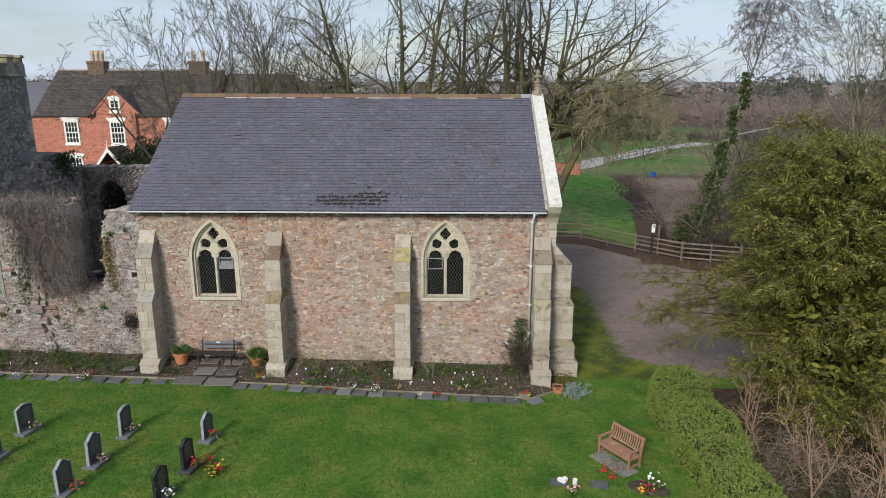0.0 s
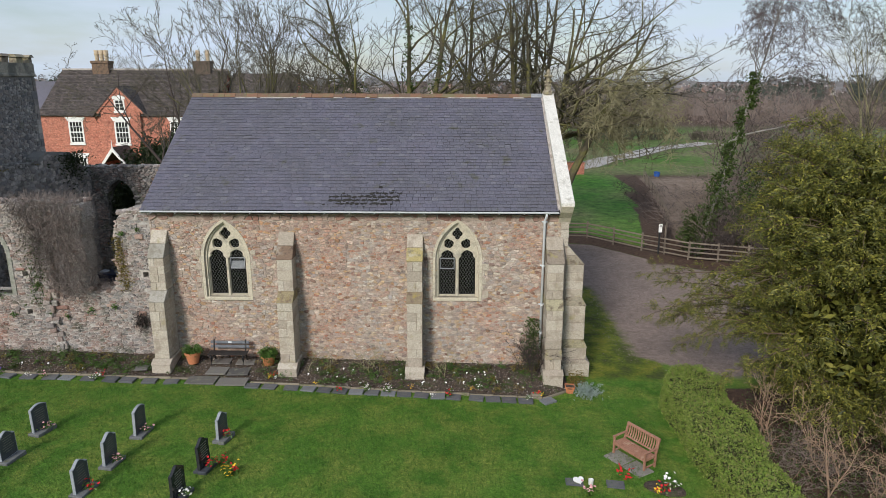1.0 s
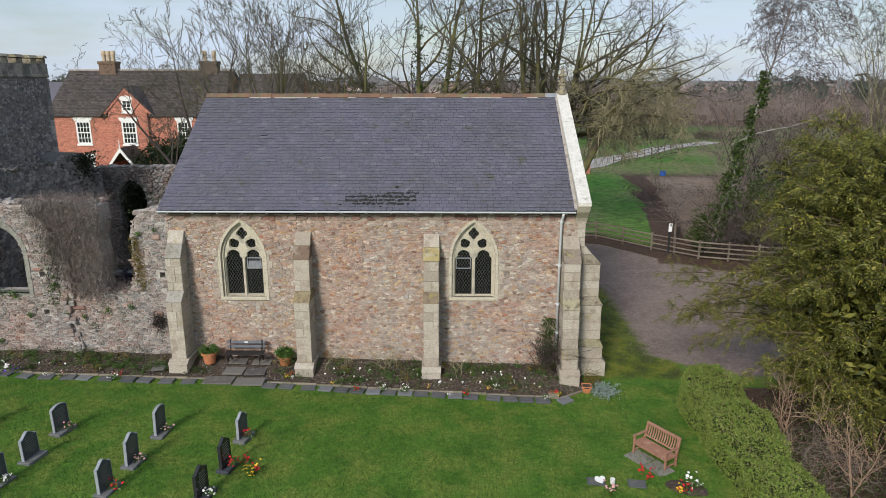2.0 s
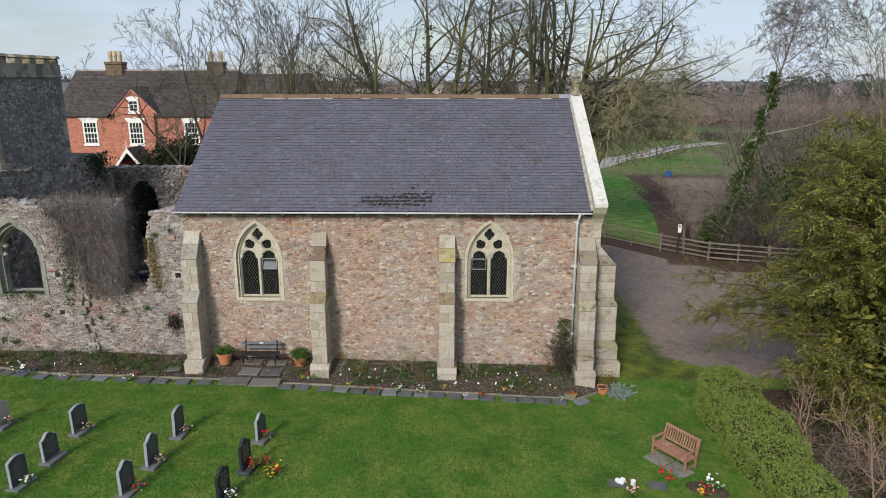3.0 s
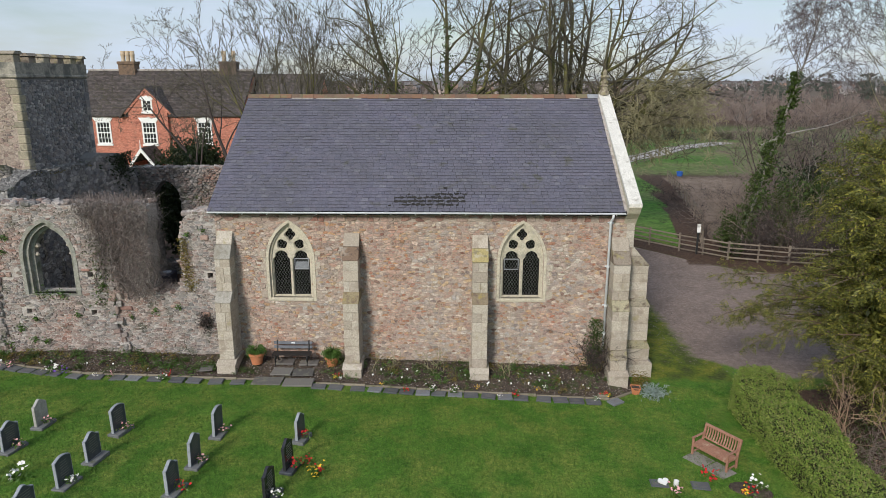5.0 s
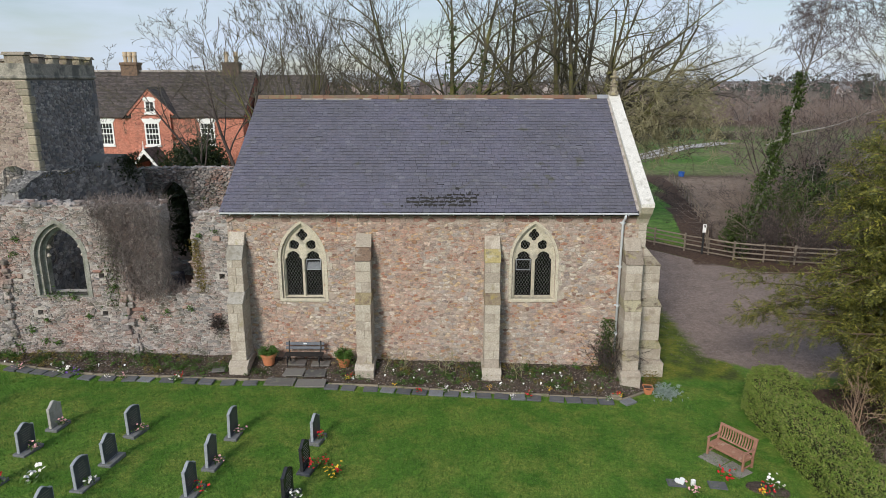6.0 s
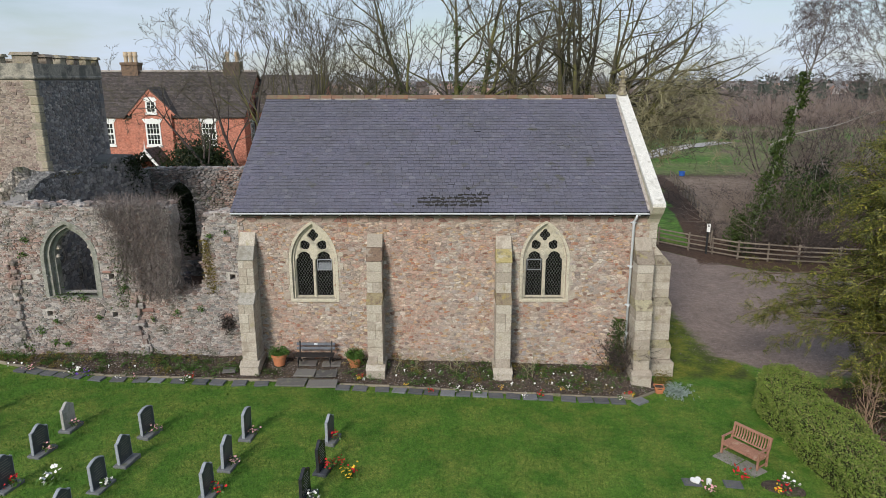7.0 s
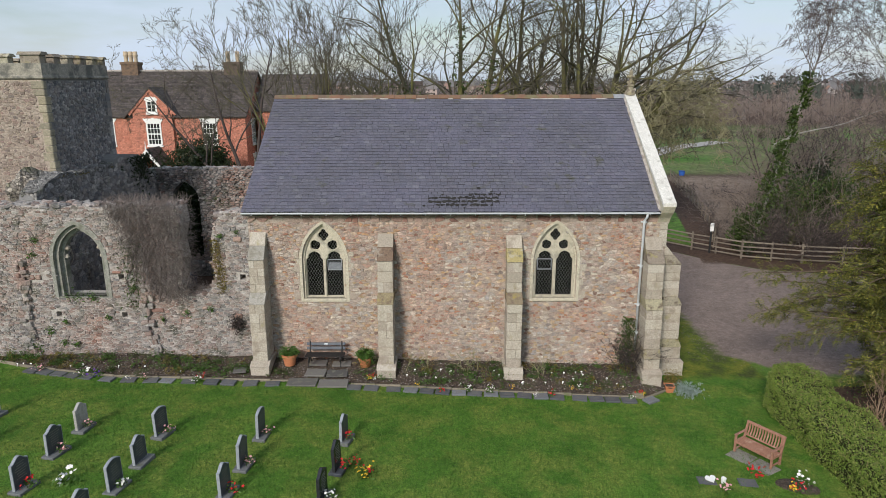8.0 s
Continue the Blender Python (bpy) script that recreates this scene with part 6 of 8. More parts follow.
thicket("bramble", scatter(28, 8, lambda r: r.uniform(8.8, 14), lambda r: r.uniform(8.5, 17)), 208, M_TWIG_RED, "low brown bramble stems", stems=6, tall=(0.8, 1.7), twig=0.005, droop=-0.12, spread_by=0.9)
rng = np.random.default_rng(31)
n = 16000
px = rng.uniform(8.9, 15.5, n)
py = rng.uniform(8, 19.0, n)
pz = 0.05 + rng.random(n) ** 1.5 * 1.0 * (0.25 + 0.75 * np.sin(px * 2.1 + py * 1.3) ** 2)
tagged(blobs("undergrowth", np.stack([px, py, pz - 0.1], 1), M_IVY, None, (0.02, 0.055), 32), "low dark bramble leaves behind the hedge", "undergrowth")


def spray_template(n=4, length=0.36, droop=0.3, wide=0.12, slim=1.0):
    """A feathery evergreen spray along +x: paired leaflets on a drooping rib."""
    v, f = [], []
    for k in range(n):
        t = (k + 0.6) / n
        x, z = length * t, -droop * length * t * t
        ll = wide * math.sin(math.pi * (0.18 + 0.75 * t))
        for s in (-1, 1):
            o = len(v)
            tip = (x + ll * 0.55, s * ll, z - 0.02)
            v += [(x - 0.022 * slim, 0, z), (x + ll * (0.26 - 0.16 * slim), s * ll * 0.55, z + 0.025), tip, (x + ll * (0.26 + 0.16 * slim), s * ll * 0.42, z - 0.015)]
            f.append((o, o + 1, o + 2, o + 3) if s > 0 else (o, o + 3, o + 2, o + 1))
    return np.array(v), np.array(f)


def place_sprays(name, pts, ways, scale, material, parent, seed, template, label="", tilt=0.8):
    tv, tf = template
    rng = np.random.default_rng(seed)
    n = len(pts)
    x = ways / (np.linalg.norm(ways, axis=1)[:, None] + 1e-9)
    up = np.tile((0.0, 0.0, 1.0), (n, 1)) + rng.normal(0, tilt, (n, 3))
    y = np.cross(up, x)
    y /= np.linalg.norm(y, axis=1)[:, None] + 1e-9
    z = np.cross(x, y)
    m = np.stack([x, y, z], 2) * scale[:, None, None]
    v = np.einsum("nij,kj->nki", m, tv) + pts[:, None, :]
    f = tf[None] + (np.arange(n) * len(tv))[:, None, None]
    ob = link_arrays(name, v.reshape(-1, 3), f.reshape(-1, 4), material, parent, label)
    ob["kind"] = "stuff"
    return ob


def yew_tree(at, radius, height, seed):
    """Arching boughs that carry flat fans of branchlets, each feathered with hanging sprays."""
    rng = np.random.default_rng(seed)
    tree = empty("yew_tree", at, "broad dense yew with olive-green feathery foliage", "tree")
    base = np.array(at, float)
    trunk, wood = Limbs(), Limbs()
    trunk.line([base + (0, 0, -0.3), base + (0.1, 0, 2), base + (0, 0.15, 4.5), base + (0.1, 0.1, height * 0.85)], 0.5, 0.08, 9)
    pts, ways, sc = [], [], []

    def branchlet(p, d, ln, droop, count, size):
        line = [p]
        q = p
        for i in range(4):
            d = unit(d + rng.normal(0, 0.10, 3) - np.array((0, 0, droop * (0.4 + 0.35 * i))))
            q = q + d * ln / 4
            line.append(q)
        wood.line(line[::2], 0.012, 0.004, 3)
        for s in range(count):
            w = (s + rng.random()) / count * 4
            i = min(3, int(w))
            here = line[i] + (line[i + 1] - line[i]) * (w - i)
            along = unit(line[i + 1] - line[i])
            out = unit(np.cross(along, rng.normal(size=3)))
            pts.append(here + rng.normal(0, 0.04, 3))
            ways.append(along * 0.7 + out * rng.uniform(0.3, 0.8) + np.array((0, 0, rng.uniform(-0.25, 0.15))))
            sc.append(size * rng.uniform(0.7, 1.15) * (1.15 - 0.13 * w))

    def bough(z0, az, length, lift, sag, fans, size, hang_=False):
        d = np.array((math.cos(az), math.sin(az), lift))
        p = base + np.array((0, 0, z0))
        line = [p]
        n = 10
        for i in range(n):
            d = unit(d + rng.normal(0, 0.07, 3) - np.array((0, 0, sag * (0.3 + 0.14 * i))))
            p = p + d * length / n
            line.append(p)
        wood.line(line, 0.05, 0.010, 4)
        for f in range(fans):
            t = 0.34 + 0.66 * (f + rng.random()) / fans
            i = min(n - 1, int(t * n))
            here = line[i] + (line[i + 1] - line[i]) * (t * n - i)
            along = unit(line[i + 1] - line[i])
            out = unit(np.cross(along, rng.normal(size=3)))
            way = unit(along * rng.uniform(0.3, 0.9) + out * rng.uniform(0.4, 1.0) + np.array((0, 0, rng.uniform(0.0, 0.45))))
            branchlet(here, way, rng.uniform(0.45, 1.05) * (1.25 - 0.5 * t), 0.10 if not hang_ else 0.16, 7, size)
        branchlet(line[-1], d, 0.6, 0.12, 10, size)

    for k in range(300):
        t = (k + rng.random()) / 300
        z0 = 0.6 + t * height * 0.80
        az = rng.uniform(0, 2 * math.pi)
        prof = math.sqrt(max(0.05, 1 - (abs(z0 - 3.2) / (height - 2.6)) ** 3))
        if z0 < 3.6 and math.cos(az) < -0.2:
            prof *= 0.56 + 0.1 * z0  # kept short over the drive
        full = radius * prof * rng.uniform(0.74, 1.06)
        bough(z0, az, full, 0.40 + 0.7 * t, rng.uniform(0.04, 0.10), 15, 1.18)
    for k in range(11):  # long boughs over the drive
        bough(rng.uniform(2.9, 4.6), math.pi - rng.uniform(0.0, 0.5), radius * rng.uniform(1.15, 1.55), rng.uniform(0.15, 0.36), rng.uniform(0.03, 0.06), 24, 0.85, True)
    trunk.mesh("trunk", M_YEWWOOD, tree, smooth=True)
    wood.mesh("branch_work", M_YEWWOOD, tree, kind="stuff")
    place_sprays("foliage", np.array(pts), np.array(ways), np.array(sc), M_YEW, tree, seed, spray_template(4, 0.36, 0.4, 0.11, 0.8), tilt=0.75)
    # shaded inner foliage round the limbs
    m = 9000
    d = rng.normal(size=(m, 3))
    d /= np.linalg.norm(d, axis=1)[:, None]
    k = rng.random(m) ** 0.4 * 0.62
    inner = base + np.stack([d[:, 0] * k * radius, d[:, 1] * k * radius, height * 0.5 + d[:, 2] * k * height * 0.62], 1)
    blobs("inner_foliage", inner, M_YEW, tree, (0.10, 0.22), seed + 1)
    return tree


M_YEWWOOD = surface("yew bark", [(0.07, 0.045, 0.03), (0.12, 0.085, 0.06), (0.20, 0.16, 0.11)], scale=1.5, fine=12, bump=0.4)
yew_tree((13.6, 18.3, -0.25), 4.7, 9.3, 301)


def hedge():
    """A clipped hedge that runs past the bench: a solid core, coloured as inner shade, under a coat of leaves."""
    rng = np.random.default_rng(401)
    ob = empty("hedge", (7.4, 14, 0), "clipped green hedge beside the lawn", "hedge")
    y0, y1 = 3.5, 19.9

    def sides(y):
        l = 7.2 + 0.05 * math.sin(y * 0.7) + 0.06 * math.sin(y * 2.3)
        r = 9.2 - 0.07 * (19.9 - y) + 0.10 * math.sin(y * 1.7)
        end = 0.35 * (1 - smooth_step(0.0, 0.8, y1 - y)) if y > y1 - 0.8 else 0.0
        return l + end, r - end

    def top(y):
        return 1.22 + 0.06 * math.sin(y * 1.3) + 0.04 * math.sin(y * 3.1)

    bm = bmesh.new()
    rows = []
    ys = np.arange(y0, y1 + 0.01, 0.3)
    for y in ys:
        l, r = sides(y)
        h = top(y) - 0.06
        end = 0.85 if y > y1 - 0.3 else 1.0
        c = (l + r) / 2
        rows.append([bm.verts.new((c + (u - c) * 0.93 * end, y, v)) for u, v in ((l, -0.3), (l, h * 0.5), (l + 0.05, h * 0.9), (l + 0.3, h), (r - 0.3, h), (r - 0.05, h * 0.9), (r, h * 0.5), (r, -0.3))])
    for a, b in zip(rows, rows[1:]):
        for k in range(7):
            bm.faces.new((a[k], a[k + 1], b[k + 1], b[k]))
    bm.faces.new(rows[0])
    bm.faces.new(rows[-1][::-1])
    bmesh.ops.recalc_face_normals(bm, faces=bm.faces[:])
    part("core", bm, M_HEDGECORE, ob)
    pts = []
    for i in range(90000):
        y = y1 - (y1 - y0) * rng.random() ** 1.1
        l, r = sides(y)
        h = top(y) + 0.05 * noise.noise((y * 1.6, i * 0.0, 4)) + 0.05 * rng.normal()
        s = rng.random()
        if s < 0.52:
            x, z = rng.uniform(l, r), h
        elif s < 0.86:
            x, z = l + rng.normal(0, 0.05), rng.uniform(-0.1, h)
        elif s < 0.93:
            x, z = r + rng.normal(0, 0.05), rng.uniform(0.1, h)
        else:
            y = y1 + rng.normal(0, 0.06)
            l, r = sides(y1)
            x, z = rng.uniform(l, r), rng.uniform(-0.1, h)
        # rounded shoulders
        e = min(x - l, r - x)
        if e < 0.22 and z > h - 0.22:
            z -= 0.22 - math.sqrt(max(0, 0.22 ** 2 - (0.22 - max(0, e)) ** 2))
        bump_ = 0.12 * noise.noise((x * 1.8, y * 1.8, z * 1.8)) + 0.07 * noise.noise((x * 5, y * 5, z * 5))
        pts.append((x + bump_, y, z + bump_))
    blobs("leaves", pts, M_HEDGE, ob, (0.020, 0.046), 402, flat=0.1)
    # cut stems that poke out of the top
    L = Limbs()
    for k in range(500):
        y = rng.uniform(y0, y1)
        l, r = sides(y)
        p = np.array((rng.uniform(l, r), y, top(y) - 0.05))
        L.line([p, p + rng.normal(0, 0.05, 3) + (0, 0, rng.uniform(0.08, 0.2))], 0.005, 0.003, 3)
    L.mesh("shoot_growth", M_TWIG_PALE, ob, kind="stuff")


# near-black colour paints the shade between the hedge leaves
M_HEDGECORE = surface("hedge core, painted shade", [(0.02, 0.026, 0.008), (0.035, 0.04, 0.012)], scale=3, fine=20, bump=0.8)
hedge()

# dark evergreen bush in front of the house, and the one in the archway
for at, rad, hgt, count, sd in (((20.6, 43.6, -0.2), 1.9, 6.0, 2400, 11), ((23.8, 44.2, -0.2), 2.3, 6.4, 2800, 12), ((16.4, 42.3, -0.2), 1.0, 3.0, 2400, 13), ((26.9, 43.0, -0.2), 2.1, 5.4, 2300, 14), ((30.0, 45.0, -0.2), 2.4, 5.8, 2300, 15), ((-28.1, 60.5, 0.3), 3.4, 6.6, 14000, 1), ((-19.4, 36.4, 0.3), 2.3, 6.6, 9000, 2), ((-10.5, 56.0, 0.2), 2.0, 11.0, 3500, 5), ((24.0, 47.0, -0.2), 2.6, 6.0, 3500, 8)):
    rng = np.random.default_rng(500 + sd)
    d = rng.normal(size=(count, 3))
    d /= np.linalg.norm(d, axis=1)[:, None]
    k = rng.random(count) ** 0.35
    lobes = np.array([noise.noise((q[0] * 2.2 + sd, q[1] * 2.2, q[2] * 2.2)) for q in d])
    k = k * (0.8 + 0.75 * lobes)
    bush = empty("evergreen_bush", at, "dark glossy evergreen bush" if sd < 10 else "ragged ivy-covered bush by the fence", "bush")
    pts = np.array(at) + np.stack([d[:, 0] * k * rad, d[:, 1] * k * rad, hgt * 0.5 + d[:, 2] * k * hgt * 0.5], 1)
    blobs("leaves", pts, M_LAUREL if sd < 10 else M_IVY, bush, (0.10, 0.2) if sd < 10 else (0.06, 0.13), 510 + sd)
    L = Limbs()
    for s in range(7):
        L.line([np.array(at), np.array(at) + (rng.normal(0, rad * 0.3), rng.normal(0, rad * 0.3), hgt * 0.75)], 0.07, 0.02, 5)
    L.mesh("stem_work", M_BARK, bush, kind="stuff")


def creeper():
    """Dead creeper that hangs over the broken end of the ruined wall."""
    rng = np.random.default_rng(601)
    ob = empty("dead_creeper", (-16.2, 21.9, 4), "tangled mass of leafless creeper hanging on the ruined wall", "climber")
    L = Limbs()
    for k in range(4600):
        s = rng.random()
        if s < 0.70:  # hangs down the face
            p = np.array((rng.uniform(-17.7, -14.75), rng.uniform(21.55, 21.98), rng.uniform(3.4, 7.15)))
            if p[0] > -15.9:
                p[1] -= 0.35 * rng.random() * math.sin(min(1.0, (p[0] + 15.9) / 0.8) * math.pi / 2)
            if p[0] < -17.7 + (7.0 - p[2]) * 0.42 + rng.normal(0, 0.12):
                continue
            d = np.array((rng.normal(0, 0.55), rng.normal(-0.2, 0.25), rng.normal(-0.5, 0.7)))
        elif s < 0.80:  # springs off the torn end
            p = np.array((rng.uniform(-15.1, -14.7), rng.uniform(21.7, 22.9), rng.uniform(3.3, 6.9)))
            d = np.array((rng.uniform(0.3, 1.0), rng.normal(0, 0.35), rng.normal(0.0, 0.6)))
        elif s < 0.93:  # crest
            p = np.array((rng.uniform(-17.9, -14.8), rng.uniform(21.7, 22.9), rng.uniform(6.8, 7.1)))
            d = np.array((rng.normal(0, 0.5), rng.normal(0, 0.3), rng.uniform(0.3, 1)))
        else:  # in the gap
            p = np.array((rng.uniform(-15.0, -13.9), rng.uniform(21.9, 22.9), rng.uniform(3.2, 3.5)))
            d = np.array((rng.normal(0, 0.6), rng.normal(-0.2, 0.4), rng.uniform(0.2, 0.8)))
        d = unit(d)
        pts = [p]
        ln = rng.uniform(0.25, 0.7) if s < 0.70 else rng.uniform(0.2, 0.5)
        for i in range(5):
            d = unit(d + rng.normal(0, 0.28, 3) + np.array((0, 0, -0.10 if s < 0.8 else 0)))
            p = p + d * ln / 5
            if s < 0.70:
                p[1] = min(p[1], 21.97)
            pts.append(p)
        L.line(pts, rng.uniform(0.004, 0.010), 0.003, 3)
    L.mesh("stem_tangle", M_VINE, ob, kind="stuff")
    L = Limbs()
    for k in range(12):
        x = rng.uniform(-17.2, -14.9)
        pts = [np.array((x + rng.normal(0, 0.1) + 0.12 * math.sin(z * 2 + k), 21.93, z)) for z in np.arange(2.9 + 1.2 * rng.random(), 7.0, 0.4)]
        L.line(pts, 0.028, 0.014, 5)
    L.mesh("old_growth", M_VINE, ob, kind="stuff")
    pts = [(rng.normal(-17.0, 0.25), 21.9 - abs(rng.normal(0, 0.06)), rng.uniform(2.8, 5.6)) for k in range(420)]
    blobs("leaves", pts, M_IVY, ob, (0.03, 0.07), 602)
    # yellowing growth on the far jamb of the gap
    j = empty("gap_creeper", (-13.6, 21.95, 4), "thin yellow-green creeper on a broken wall edge", "climber")
    pts = [(-13.62 + rng.normal(0, 0.12) + 0.3 * rng.random() * (5.4 - z) / 2, 21.94 - abs(rng.normal(0, 0.03)), z) for z in rng.uniform(3.4, 5.6, 700)]
    blobs("leaves", pts, M_DRYLEAF, j, (0.025, 0.055), 603)


M_DRYLEAF = leaf("yellowing leaves", [(0.16, 0.12, 0.025), (0.22, 0.17, 0.04), (0.10, 0.09, 0.025)])
creeper()
# moss on the ledge, ivy over the end of the spur wall and tufts rooted in the ruin
tagged(blobs("ledge_moss", pts_ledge, M_DRYLEAF, None, (0.03, 0.07), 76), "yellow-green moss along a stone ledge", "moss")
rng = np.random.default_rng(77)
pts = [(-20.95 + abs(rng.normal(0, 0.12)), 32.3 + rng.normal(0, 0.7), 7.8 - abs(rng.normal(0, 0.75))) for k in range(1000)]
tagged(blobs("stump_ivy", pts[:620], M_LAUREL, None, (0.05, 0.11), 78, kind=""), "dark ivy over a torn wall end", "climber")
pts = []
for u, v, s in ((-19.4, 3.28, 0.35), (-18.7, 3.26, 0.25), (-13.4, 5.75, 0.12), (-12.75, 5.9, 0.12), (-16.7, 2.5, 0.12), (-15.0, 2.55, 0.16), (-14.0, 2.75, 0.14), (-16.0, 2.3, 0.1), (-19.9, 2.2, 0.15), (-20.6, 1.8, 0.2), (-20.1, 1.3, 0.2), (-19.6, 1.25, 0.18),
                (-21.3, 1.0, 0.35), (-18.2, 2.4, 0.14), (-20.7, 5.6, 0.15), (-20.9, 5.0, 0.15), (-17.0, 3.6, 0.15)):
    for k in range(int(260 * s)):
        pts.append((u + rng.normal(0, s * 0.5), 21.93 - abs(rng.normal(0, 0.05)), v + rng.normal(0, s * 0.4)))
tagged(blobs("wall_tufts", pts, M_GREENLEAF, None, (0.03, 0.07), 79), "small green plants rooted in the ruined wall", "wall plant")
pts = [(-12.97 + rng.normal(0, 0.13), 21.88 - abs(rng.normal(0, 0.06)), 2.12 + rng.normal(0, 0.15)) for k in range(500)]
tagged(blobs("dead_wall_plant", pts, M_TWIG_DARK, None, (0.03, 0.07), 80, kind=""), "dark withered plant on the ruined wall", "wall plant")

# ---- far distance ----


def far_belt(name, y, x0, x1, h0, h1, seed, material, label, step=2.5):
    """A belt of distant trees: a ragged bank of many crowns."""
    rng = np.random.default_rng(seed)
    v, f = [], []
    for k in range(int((x1 - x0) / step)):
        cx, cy = x0 + k * step + rng.normal(0, step), y + rng.normal(0, 18)
        h = rng.uniform(h0, h1) * (0.75 + 0.5 * noise.noise((cx * 0.01, seed, 0)))
        w = h * rng.uniform(0.35, 0.7)
        for q in range(54):
            a = rng.normal(size=3)
            a /= np.linalg.norm(a)
            c = np.array((cx + a[0] * w * 0.7, cy + a[1] * w * 0.5, h * 0.55 + a[2] * h * 0.42))
            s = rng.uniform(0.05, 0.12) * h
            o = len(v)
            e1, e2 = rng.normal(size=3), rng.normal(size=3)
            e1, e2 = e1 / np.linalg.norm(e1) * s, e2 / np.linalg.norm(e2) * s
            v += [tuple(c - e1), tuple(c - e2 * 0.6), tuple(c + e1), tuple(c + e2 * 0.6)]
            f.append((o, o + 1, o + 2, o + 3))
        o = len(v)
        v += [(cx - w * 0.6, cy, -0.6), (cx + w * 0.6, cy, -0.6), (cx + w * 0.4, cy, h * 0.6), (cx - w * 0.4, cy, h * 0.62)]
        f.append((o, o + 1, o + 2, o + 3))
    return tagged(link_mesh(name, v, f, material), label, "woods", kind="stuff")


M_FARTREE = surface("far winter woods", [(0.13, 0.105, 0.10), (0.19, 0.155, 0.145), (0.15, 0.13, 0.12), (0.09, 0.095, 0.075)], vary="island", bump=0)
M_FAREVER = surface("far dark conifers", [(0.055, 0.065, 0.055), (0.075, 0.085, 0.07)], vary="island", bump=0)
# pale grey puts the distance haze into the colour of the farthest trees
M_FARHAZE = surface("far woods, painted haze", [(0.20, 0.20, 0.21), (0.24, 0.24, 0.245)], vary="island", bump=0)
far_belt("far_woods", 250, -150, 260, 5, 9, 1, M_FARTREE, "distant bare trees and hedges", 2.0)
far_belt("far_woods", 340, -330, 360, 6, 11, 2, M_FARTREE, "distant bare trees and hedges", 2.2)
far_belt("far_woods", 520, -560, 560, 9, 15, 3, M_FARTREE, "distant bare trees and hedges", 4.0)
far_belt("far_conifers", 420, 120, 300, 12, 19, 4, M_FAREVER, "distant dark conifers on the skyline", 6.0)
far_belt("far_conifers", 240, -190, -120, 11, 16, 5, M_FAREVER, "distant dark conifers on the skyline", 7.0)
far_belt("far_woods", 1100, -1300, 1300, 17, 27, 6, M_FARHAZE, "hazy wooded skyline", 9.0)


def far_house(at, turn, w, d, h, rise):
    ob = empty("far_house", at, "small distant house with a pitched roof", "house", group="distant houses", placed=False)
    bm = bmesh.new()
    add_box(bm, (-w / 2, -d / 2, -0.5), (w / 2, d / 2, h))
    plate(bm, [[(-d / 2, h), (d / 2, h), (0, h + rise - 0.1)]], w, lambda u, v, n: (-w / 2 + n, u, v))
    part("wall", bm, M_FARWALL, ob)
    bm = bmesh.new()
    plate(bm, [[(-d / 2 - 0.3, h - 0.1), (0, h + rise), (d / 2 + 0.3, h - 0.1), (d / 2 + 0.3, h - 0.3), (0, h + rise - 0.2), (-d / 2 - 0.3, h - 0.3)]], w + 0.4, lambda u, v, n: (-w / 2 - 0.2 + n, u, v))
    part("roof", bm, M_FARROOF, ob)
    bm = bmesh.new()
    add_box(bm, (w * 0.3, -0.4, h + rise - 1), (w * 0.3 + 0.8, 0.4, h + rise + 0.9))
    part("chimney", bm, M_FARWALL, ob)
    for s in (-0.25, 0.25):
        for z in (0.9, 3.2):
            bm = bmesh.new()
            add_box(bm, (w * s - 0.6, -d / 2 - 0.03, z), (w * s + 0.6, -d / 2 + 0.05, z + 1.3))
            part("window", bm, M_HOUSEGLASS, ob)
    ob.matrix_basis = pose(*at, 0, 0, turn)
    return ob


first_far = far_house((60, 400, -0.5), 20, 9, 6.5, 4.8, 2.8)
r = random.Random(15)
for k in range(84):
    y = r.uniform(450, 580) if k % 2 else r.uniform(560, 900)
    x = y * r.uniform(-0.32, 0.62)
    copy_thing(first_far, pose(x, y, ground_z(x, y) - 0.35, 0, 0, r.choice([0, 15, 40, 90, 75, -20]) + r.uniform(-8, 8)))

# ---- flower bed, kerb, tablets and paving ----
BED = [(-26.0, 22.0), (-22.7, 21.62), (-21.0, 21.14), (-19.0, 20.72), (-17.5, 20.5), (-13.2, 20.52), (-10.5, 20.48), (-8.3, 20.38), (-4.36, 20.14), (2.95, 19.82), (3.2, 19.95), (4.1, 20.55), (4.4, 21.2)]


def bed_z(x, y):
    e = line_y(BED, x)
    return ground_z(x, 20) + 0.03 + 0.36 * smooth_step(0.0, 1.9, y - e)


